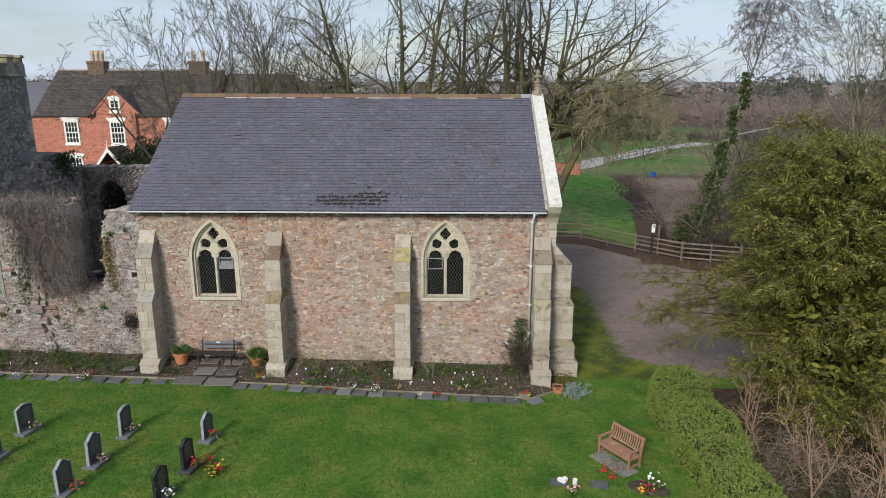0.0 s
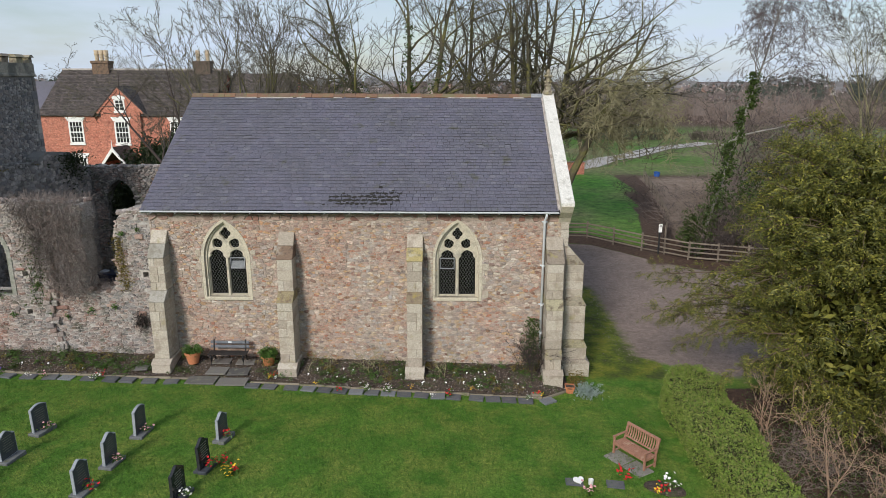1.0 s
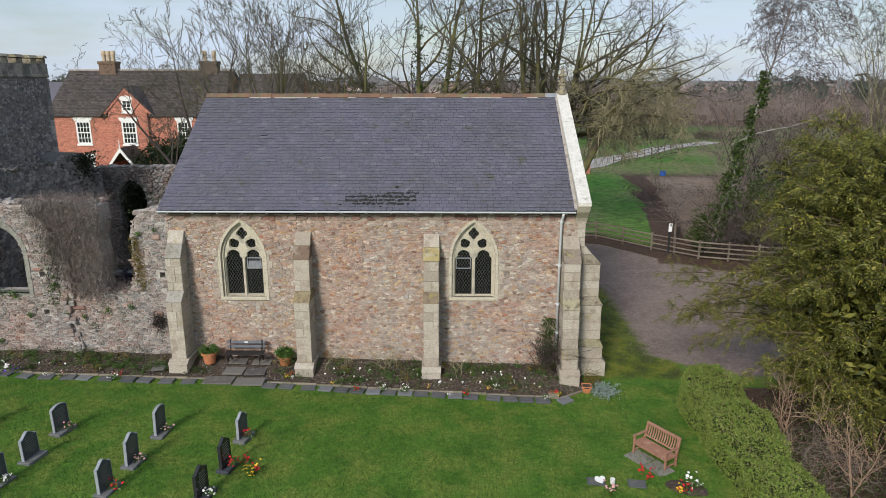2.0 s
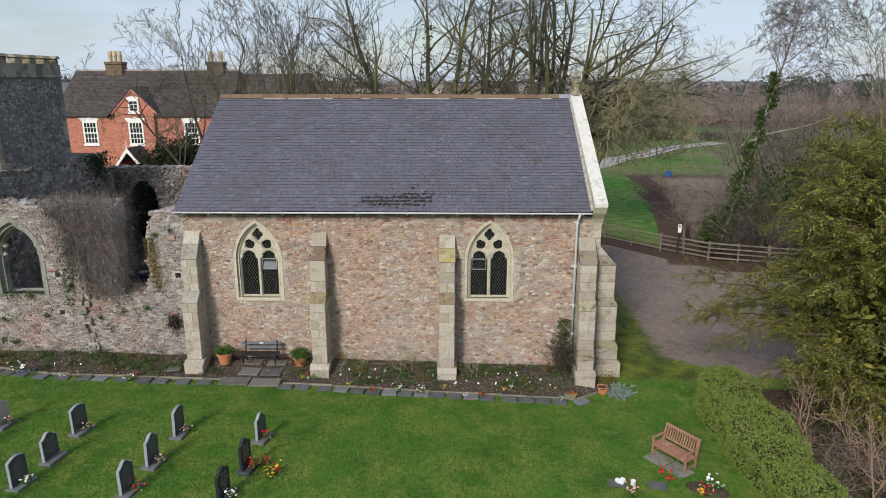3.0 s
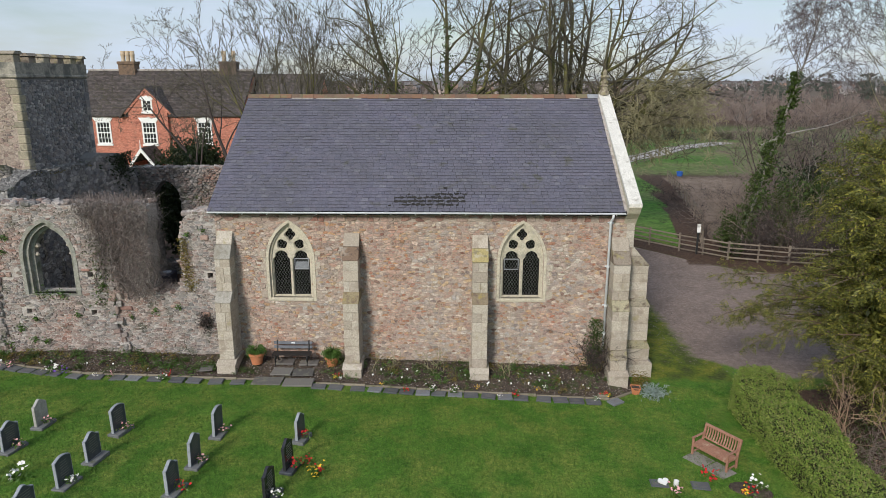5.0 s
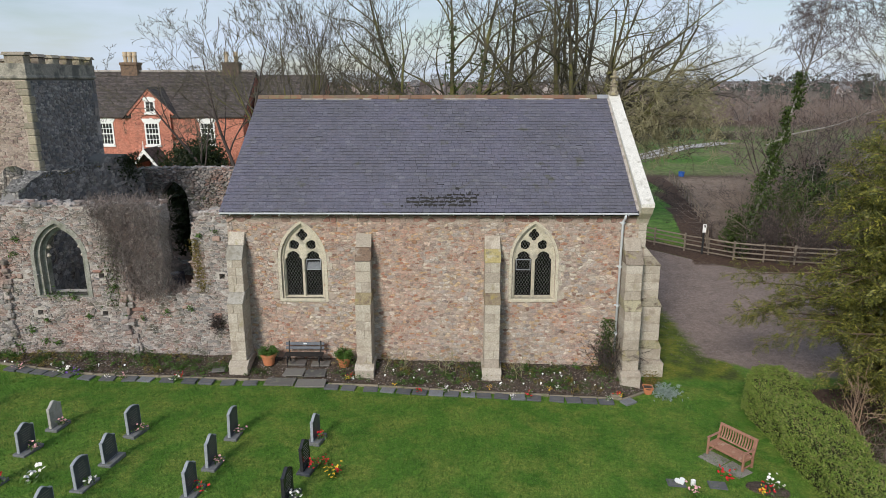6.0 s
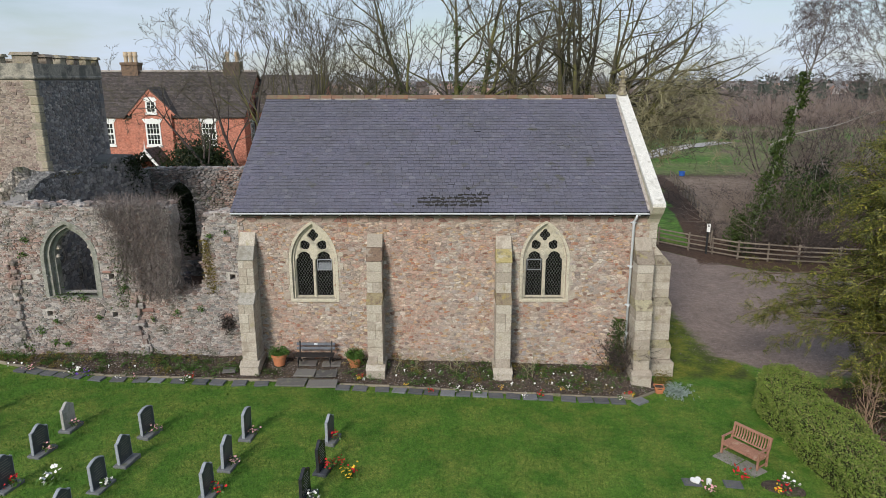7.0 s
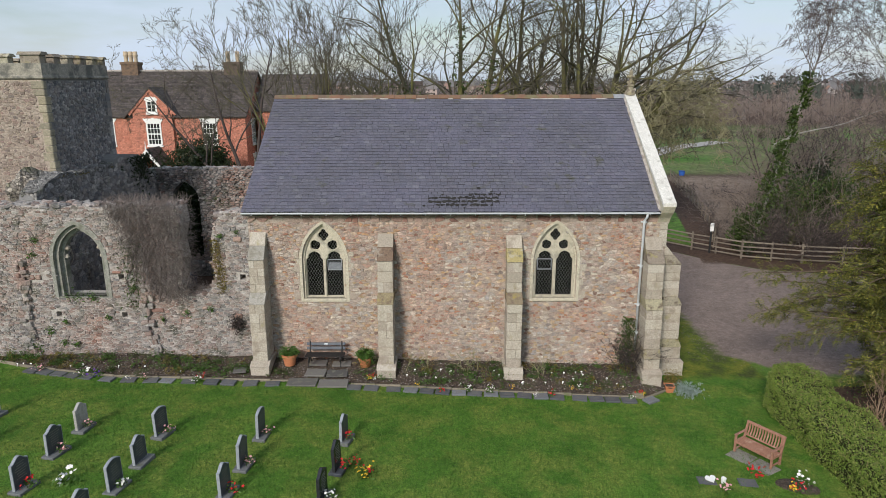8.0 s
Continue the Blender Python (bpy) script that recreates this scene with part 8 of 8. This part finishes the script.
# white plant labels and small blooms
lab = None
for k in range(44):
    x = rng.uniform(-7.8, 2.7) if k < 36 else rng.uniform(-22, -11)
    y = rng.uniform(min(21.2, line_y(BED, x) + 0.25), 21.3)
    m = pose(x, y, bed_z(x, y) + 0.02, rng.uniform(-50, -15), 0, rng.uniform(-30, 30))
    if lab is None:
        bm = bmesh.new()
        add_box(bm, (-0.035, -0.006, 0.03), (0.035, 0.006, 0.08), 0.004)
        add_box(bm, (-0.006, -0.004, -0.08), (0.006, 0.004, 0.03))
        lab = tagged(part("plant_label", bm, M_WHITE), "small white plant label stuck in the soil", "label", group="plant labels")
        lab.matrix_basis = m
    else:
        copy_thing(lab, m)
for k, (x, dy, c, s) in enumerate(((-20.6, -0.25, M_PETAL_PINK, 0.16), (-18.6, -0.2, M_PETAL_WHITE, 0.22), (-18.1, -0.2, M_PETAL_PURPLE, 0.2), (-16.8, -0.3, M_PETAL_WHITE, 0.1), (-16.2, -0.3, M_PETAL_PINK, 0.12), (-14.1, -0.05, M_PETAL_RED, 0.14), (-14.2, -0.35, M_PETAL_WHITE, 0.15),
                                   (-7.45, 0.45, M_PETAL_RED, 0.12), (-7.6, 0.3, M_PETAL_YELLOW, 0.12), (-5.7, 0.0, M_PETAL_YELLOW, 0.1), (-4.75, -0.3, M_PETAL_RED, 0.13), (-3.7, -0.15, M_PETAL_WHITE, 0.16), (-2.9, -0.2, M_PETAL_WHITE, 0.2), (-1.2, -0.3, M_PETAL_WHITE, 0.1),
                                   (-0.6, -0.25, M_PETAL_RED, 0.16), (-2.0, 0.2, M_PETAL_YELLOW, 0.1), (0.6, 0.4, M_PETAL_WHITE, 0.13), (0.3, 0.3, M_PETAL_YELLOW, 0.09), (2.4, -0.2, M_PETAL_WHITE, 0.12), (2.75, 0.12, M_PETAL_RED, 0.14), (2.95, 0.1, M_PETAL_YELLOW, 0.12))):
    y = line_y(BED, x) + dy
    posy((x, y, bed_z(x, y) + 0.03), c, 850 + k, s, greens=s > 0.11, label="small bunch of flowers by the kerb")
tr = box_part("flower_trough", (-0.2, -0.1, 0), (0.2, 0.1, 0.17), M_KERB, None, bevel=0.012)
tr.matrix_basis = pose(2.75, 19.95, ground_z(2.7, 20))
tagged(tr, "small sandstone trough of flowers", "planter")

# ---- fence, sign and track ----


def fence(name, line, label, rails=4, high=1.25, seed=0, spacing=2.0):
    r = random.Random(seed)
    for (x0, y0), (x1, y1) in zip(line, line[1:]):
        ln = math.hypot(x1 - x0, y1 - y0)
        n = max(1, round(ln / spacing))
        a = math.degrees(math.atan2(y1 - y0, x1 - x0))
        ob = empty(name, ((x0 + x1) / 2, (y0 + y1) / 2, ground_z((x0 + x1) / 2, (y0 + y1) / 2)), label, "fence")
        for k in range(n + 1):
            x, y = x0 + (x1 - x0) * k / n, y0 + (y1 - y0) * k / n
            box_part("post", (-0.06, -0.05, -0.3), (0.06, 0.05, high + 0.08), M_GREYWOOD, ob, bevel=0.012, m=pose(x, y, ground_z(x, y), r.uniform(-1.5, 1.5), r.uniform(-1.5, 1.5), a))
        for k in range(n):
            xa, ya = x0 + (x1 - x0) * (k + 0.5) / n, y0 + (y1 - y0) * (k + 0.5) / n
            for j in range(rails):
                z = 0.22 + j * (high - 0.28) / (rails - 1)
                box_part("rail", (-ln / n / 2 + 0.01, -0.085, -0.05), (ln / n / 2 - 0.01, -0.052, 0.05), M_GREYWOOD, ob, bevel=0.006, m=pose(xa, ya, ground_z(xa, ya) + z + r.uniform(-0.02, 0.02), 0, r.uniform(-0.6, 0.6), a))


fence("post_and_rail_fence", FENCE_LINE, "weathered grey post and rail fence", seed=1)
fence("paddock_fence", [(14.9, 43.4), (17.5, 51.0), (19.9, 62.0), (22.6, 76.0)], "weathered paddock fence running away", rails=4, seed=2)
fence("track_fence", [(21.5, 90.0), (30.5, 102.5), (39.5, 115.0)], "far rail fence beside a track", rails=3, seed=3, spacing=3.0)
sg = empty("sign_post", (13.98, 41.75, ground_z(14, 41.7)), "white notice on a dark wooden post", "sign")
box_part("post", (13.92, 41.75, -0.4), (14.04, 41.85, 1.70), M_IRON, sg, bevel=0.01)
box_part("notice", (13.86, 41.715, 1.34), (14.10, 41.745, 1.92), M_WHITE, sg, bevel=0.006)
for k in range(2):
    box_part("notice_line", (13.92 + k * 0.08, 41.710, 1.70), (13.96 + k * 0.08, 41.714, 1.88), M_IRON, sg, bevel=0)
# track, field gate and brick wall in the distance
v, f = [], []
track = [(8, 80), (18.4, 90.3), (23.1, 98.7), (27.9, 103.5), (36, 115.6), (50, 128)]
for k in range(len(track) * 6 - 5):
    i, t = min(k // 6, len(track) - 2), (k / 6) - min(k // 6, len(track) - 2)
    x, y = track[i][0] + (track[i + 1][0] - track[i][0]) * t, track[i][1] + (track[i + 1][1] - track[i][1]) * t
    d = Vector((track[i + 1][0] - track[i][0], track[i + 1][1] - track[i][1])).normalized()
    for s in (-1, 1):
        q = Vector((x, y)) + Vector((-d.y, d.x)) * s * 2.0
        v.append((q.x, q.y, ground_z(q.x, q.y) - 0.2 * smooth_step(50, 120, math.hypot(q.x, q.y - 25)) + 0.06))
f = [(2 * k, 2 * k + 1, 2 * k + 3, 2 * k + 2) for k in range(len(v) // 2 - 1)]
M_TRACK = surface("pale gravel track", [(0.31, 0.29, 0.275), (0.40, 0.38, 0.36)], scale=0.6, fine=6, bump=0.3)
tagged(link_mesh("track", v, f, M_TRACK), "pale gravel track across the fields", "track", kind="structure")
bw = empty("brick_wall", (11, 82, 0), "low red brick garden wall", "wall")
box_part("wall", (6.5, 81.8, -0.5), (16.6, 82.2, 1.3), M_BRICK, bw, bevel=0.02)
box_part("coping", (6.4, 81.7, 1.3), (16.7, 82.3, 1.4), M_FARROOF, bw, bevel=0.02)
bm = bmesh.new()
lathe(bm, [(0.32, 0), (0.38, 0.6), (0.42, 0.65), (0.36, 0.66), (0.34, 0.6), (0.28, 0.1)], 16)
h = part("blue_tub", bm, M_BLUE)
h.matrix_basis = pose(25.5, 80.4, ground_z(25, 80) - 0.1)
tagged(h, "bright blue plastic tub in a field", "tub")

# dark box with two round lids inside the ruin
bx = empty("storage_box", (-19.3, 31.8, 0.3), "dark blue box with two round grey lids inside the ruin", "box")
box_part("body", (-20.05, 31.3, 0.2), (-18.55, 32.3, 1.25), surface("dark blue metal", [(0.012, 0.016, 0.035), (0.02, 0.024, 0.05)], scale=3, rough=0.4, bump=0), bx, bevel=0.05)
for dx in (-0.38, 0.42):
    bm = bmesh.new()
    lathe(bm, [(0.24, 0), (0.25, 0.05), (0.2, 0.08), (0.05, 0.09)], 20, (-19.3 + dx, 31.75, 1.25))
    part("lid", bm, M_GRANITE_EDGE, bx, "round grey lid")

# loose stones on the drive and in the flower bed
def pebbles(name, xy, material, size, seed, label, category):
    rng = np.random.default_rng(seed)
    n = len(xy)
    s_ = rng.uniform(*size, n)[:, None, None]
    ring = np.array([(1, 0, 0), (0.3, 0.9, 0), (-0.9, 0.5, 0), (-0.7, -0.7, 0), (0.4, -0.9, 0), (0, 0, 0.8)])
    jig = 1 + rng.normal(0, 0.2, (n, 6, 1))
    v = np.asarray(xy)[:, None, :] + ring[None] * jig * s_
    f = np.array([(k, (k + 1) % 5, 5) for k in range(5)])[None] + (np.arange(n) * 6)[:, None, None]
    return tagged(link_arrays(name, v.reshape(-1, 3), f.reshape(-1, 3), material), label, category, kind="stuff")


M_PEBBLE = surface("drive stones", [(0.14, 0.118, 0.11), (0.22, 0.185, 0.17), (0.31, 0.275, 0.25), (0.18, 0.15, 0.138), (0.09, 0.075, 0.07)], vary="island", bump=0)
rng = np.random.default_rng(61)
spots = [(x, y) for x, y in zip(rng.uniform(5.6, 20, 15000), rng.uniform(22.5, 41, 15000)) if x > 6.6 + rng.normal(0, 0.7) and y < line_y(FENCE_LINE, x) - 2.4 and y > 24.0 - 0.55 * min(4, max(0, x - 6.8)) + rng.normal(0, 0.5)]
pebbles("gravel_stones", [(x, y, ground_z(x, y) + 0.05 * noise.noise((x * 0.35, y * 0.35, 0))) for x, y in spots], M_PEBBLE, (0.008, 0.026), 62, "loose pale and dark stones on the drive", "gravel")
spots = [(x, y) for x, y in zip(rng.uniform(-23, 4, 5000), rng.uniform(19.9, 22, 5000)) if y > line_y(BED, x) + 0.12]
pebbles("bed_stones", [(x, y, bed_z(x, y) + 0.03) for x, y in spots], M_PEBBLE, (0.012, 0.035), 63, "small stones and clods in the soil bed", "stones")

# ---- grass ----
rng = np.random.default_rng(1001)
n = 130000
gx = rng.uniform(-24, 8.8, n)
gy = 7.5 + 13.6 * rng.random(n)
ok = np.array([gy[i] < line_y(BED, gx[i]) - 0.05 and not (gx[i] > 6.7 and gy[i] < 20.3) for i in range(n)])
gx, gy = gx[ok], gy[ok]
n = len(gx)
gz = 0.13 - 0.028 * gx - 0.033 * (np.clip(gy, 6, 20) - 15)
gz += np.array([0.05 * noise.noise((gx[i] * 0.35, gy[i] * 0.35, 0)) for i in range(n)])
a = rng.uniform(0, 6.28, n)
hgt = rng.uniform(0.03, 0.085, n)
lean = rng.normal(0, 0.022, (n, 2))
w = 0.013
v = np.zeros((n, 3, 3))
v[:, 0] = np.stack([gx - w * np.cos(a), gy - w * np.sin(a), gz - 0.01], 1)
v[:, 1] = np.stack([gx + w * np.cos(a), gy + w * np.sin(a), gz - 0.01], 1)
v[:, 2] = np.stack([gx + lean[:, 0], gy + lean[:, 1], gz + hgt], 1)
tagged(link_arrays("grass", v.reshape(-1, 3), np.arange(3 * n).reshape(-1, 3), M_BLADE), "short mown green grass of the churchyard lawn", "grass", kind="stuff")

# ---- pieces of walls and roofs ----


def chapel_keep(u, v):
    for xc, dz in WINDOWS:
        if inside(window_shape(xc, dz, 0.93, 3.05, 4.72, 6.32), u, v):
            return False
    return all(abs(u - b) > 0.24 or v > 5.6 for b in BUTTRESSES) and not (3.2 < u < 3.75 and v < 5.4) and u < 3.75


def chapel_stones():
    polys = cells(CX0, 3.85, -0.1, 6.28, 0.150, 0.086, chapel_keep, 41)
    # stones between the middle buttresses come first: they are passed at the shortest range
    polys.sort(key=lambda p: abs(p[0][0] + 4.4) + 0.6 * abs(p[0][1] - 3.0))
    lay_stones(polys, south(CY0), M_RUBBLE, south_wall, 300, 1, joint=0.010, proud=(0.008, 0.042))
    lay_stones(cells(CX0, 3.7, 6.28, 6.72, 0.27, 0.15, lambda u, v: True, 43), south(CY0), M_RED, south_wall, 40, 2)
    # dressed corner stones above the buttress
    rng = random.Random(3)
    z = 5.3
    while z < 6.4:
        box_part("quoin", (3.72, CY0 - 0.035, z), (CX1 + 0.03, CY0 + 0.4, z + 0.33), M_ASHLAR[0], chapel, bevel=0.012)
        z += 0.342
    east_cells = cells(22.9, 33.5, 0.0, 6.7, 0.42, 0.26, lambda u, v: True, 44)
    lay_stones(east_cells, east(CX1), M_RUBBLE, chapel, 0, 4)


def ruin_keep(u, v):
    if not inside(RUIN_OUT, u, v) or inside(gothic(-19.08, 1.10, 3.2, 4.78, 6.3), u, v):
        return False
    return all(abs(u - a) > 0.2 or abs(v - b) > 0.18 for a, b in HOLES)


def ruin_stones():
    polys = cells(-24.0, CX0, 0.2, 7.05, 0.152, 0.080, ruin_keep, 51)
    polys.sort(key=lambda p: abs(p[0][0] + 14.0) + 0.4 * abs(p[0][1] - 3.0))
    lay_stones(polys, south(22.0), M_RUIN, ruin_body, 300, 5, joint=0.009, proud=(0.002, 0.05))
    # patches of red brick and sandstone
    for x, z, w, h in ((-12.95, 2.43, 0.3, 0.2), (-12.75, 5.61, 0.32, 0.2), (-16.20, 2.67, 0.52, 0.16), (-14.28, 2.76, 0.2, 0.12), (-17.65, 4.26, 0.36, 0.1), (-20.79, 4.05, 0.2, 0.18)):
        box_part("red_stone", (x - w / 2, 21.92, z - h / 2), (x + w / 2, 22.1, z + h / 2), M_RED[0], ruin_body, "red sandstone patch", bevel=0.03)
    # loose capping stones along the broken top
    rng = random.Random(12)
    bm = bmesh.new()
    for k in range(150):
        x = rng.uniform(-24, -12.4)
        if -15.0 < x < -13.6:
            continue
        z = 6.92 if x < -15 else 6.62 - 0.25 * max(0, -13.1 - x)
        s = rng.uniform(0.08, 0.2)
        add_box(bm, (-s, -s * 0.8, -s * 0.4), (s, s * 0.8, s * 0.4), s * 0.18, Matrix.Translation((x, rng.uniform(22.05, 22.85), z)) @ Euler((rng.uniform(-0.3, 0.3), rng.uniform(-0.3, 0.3), rng.uniform(0, 3))).to_matrix().to_4x4())
    tagged(part("capping_rubble", bm, M_RUIN[1], ruin), kind="stuff")
    bm = bmesh.new()
    for k in range(60):
        x = rng.uniform(-15.0, -13.8)
        s = rng.uniform(0.07, 0.17)
        add_box(bm, (-s, -s * 0.8, -s * 0.5), (s, s * 0.8, s * 0.5), s * 0.2, Matrix.Translation((x, rng.uniform(22.05, 22.85), 3.27 + 0.35 * abs(x + 14.5) * rng.random())) @ Euler((rng.uniform(-0.4, 0.4), rng.uniform(-0.4, 0.4), rng.uniform(0, 3))).to_matrix().to_4x4())
    tagged(part("gap_rubble", bm, M_RUIN[1], ruin), kind="stuff")
    bm = bmesh.new()
    for k in range(130):
        s = rng.uniform(0.08, 0.18)
        add_box(bm, (-s, -s * 0.8, -s * 0.4), (s, s * 0.8, s * 0.4), s * 0.18, Matrix.Translation((rng.uniform(-20.9, -12.5), rng.uniform(34.05, 34.75), 6.78)) @ Euler((rng.uniform(-0.3, 0.3), rng.uniform(-0.3, 0.3), rng.uniform(0, 3))).to_matrix().to_4x4())
    tagged(part("capping_rubble", bm, M_RUIN[1], rear), kind="stuff")
    lay_stones(cells(TY0 + 0.3, TY1 - 0.3, 6.6, 11.62, 0.16, 0.10, lambda u, v: True, 61), east(TX), M_GREY, tower, 120, 6, joint=0.007, proud=(0.01, 0.04))
    lay_stones(cells(23.0, 33.9, 0.8, 8.0, 0.22, 0.14, lambda u, v: inside([(22.9, -0.3), (33.9, -0.3), (33.9, 6.5)] + LEDGE[::-1], u, v + 0.08), 64), east(-21.0), M_GREY, spur, 0, 9, joint=0.007, proud=(0.01, 0.05))
    lay_stones(cells(-28.0, TX - 0.35, 5.5, 11.62, 0.17, 0.10, lambda u, v: True, 62), south(TY0), M_WARM, tower, 120, 7, joint=0.008, proud=(0.008, 0.035))
    lay_stones(cells(-20.95, -12.3, 1.0, 6.75, 0.19, 0.115, lambda u, v: not inside(gothic(-19.45, 0.85, 1.2, 4.9, 6.15), u, v), 63), south(34.0), M_RUIN, rear, 60, 8, joint=0.017, proud=(-0.01, 0.13))


def roof_slates():
    rng = random.Random(77)
    n_rows = 40
    step = roof_run / n_rows
    av, af = [], []
    mv, mf = [], []
    single = 0
    for r in range(n_rows):
        s0 = r * step
        s1 = min(s0 + step * 1.25, roof_run)
        x = ROOF_X0 + (0.13 if r % 2 else 0.0) - 0.14
        sag = 0.006 * math.sin(r * 1.7)
        while x < ROOF_X1 - 0.08:
            w = rng.uniform(0.215, 0.29)
            cx = x + w / 2
            drift = noise.noise((cx * 0.9, s0 * 1.4, 7))
            stain = 0.8 * math.exp(-((cx + 4.6) / 0.7) ** 2 - ((r - 2.8) / 2.0) ** 2) + 0.85 * math.exp(-((cx + 3.1) / 0.8) ** 2 - ((r - 3.6) / 3.0) ** 2) + 0.22 * math.exp(-((cx + 4.2) / 3.0) ** 2 - ((r - 4) / 4) ** 2) + 0.22 * drift + 0.2 * noise.noise((cx * 2.6, s0 * 2.6, 3))
            mossy = stain > 0.64
            gap = 0.022 if mossy else (0.016 if stain > 0.25 else 0.010)
            a, b = max(x, ROOF_X0), min(x + w - gap, ROOF_X1 - 0.1)
            x += w
            if b - a < 0.05:
                continue
            j = rng.uniform(-0.005, 0.012)
            low = s0 + sag + rng.uniform(-0.014, 0.014) + (0.010 if mossy else 0)
            if rng.random() < 0.004:
                low += 0.05
            cut = min(rng.uniform(0.012, 0.03) + (0.03 if mossy else 0), (b - a) * 0.3)
            t = 0.020
            rim = [(a + cut, low), (b - cut, low + rng.uniform(-0.006, 0.006)), (b, low + cut), (b, s1), (a, s1), (a, low + cut * rng.uniform(0.5, 1.0))]
            lift = lambda q: 0.016 + j if q < s1 - 0.01 else 0.004
            vs = [on_roof(u, q, lift(q)) for u, q in rim] + [on_roof(u, q, lift(q) + (t if q < s1 - 0.01 else 0.008)) for u, q in rim]
            fs = [(6, 7, 8, 9, 10, 11), (0, 1, 7, 6), (1, 2, 8, 7), (5, 0, 6, 11), (2, 3, 9, 8), (4, 5, 11, 10)]
            if mossy or (stain > 0.3 and rng.random() < 0.2):  # cushions of dark moss along the lower edge
                for q_ in range(3 if stain > 0.55 else 1):
                    u_, sc = a + (b - a) * rng.random(), rng.uniform(0.03, 0.08) * (1 + 0.5 * min(1, stain))
                    p_ = low + rng.uniform(-0.03, 0.03)
                    o = len(mv)
                    mv += [on_roof(u_ + sc * rng.uniform(0.7, 1.3) * math.cos(g), p_ + 0.7 * sc * rng.uniform(0.7, 1.3) * math.sin(g), 0.034 + j) for g in (math.pi * h_ / 3 for h_ in range(6))] + [on_roof(u_, p_, 0.062 + j)]
                    mf += [(o + h_, o + (h_ + 1) % 6, o + 6) for h_ in range(6)]
            if r < 8 and -9.5 < cx < 1.5 and single < 300:
                c = sum((Vector(v) for v in vs), Vector()) / len(vs)
                ob = link_mesh("slate", [Vector(v) - c for v in vs], fs, M_SLATE[0], chapel_roof)
                ob.location = c
                single += 1
            else:
                o = len(av)
                av += vs
                af += [tuple(o + k for k in f) for f in fs]
    ob = link_mesh("slating", av, af, M_SLATE[1], chapel_roof)
    ob["kind"] = "stuff"
    ob = link_mesh("moss_growth", mv, mf, M_MOSSY, chapel_roof, "dark moss between the slates")
    ob["kind"] = "stuff"


chapel_stones()
ruin_stones()
roof_slates()
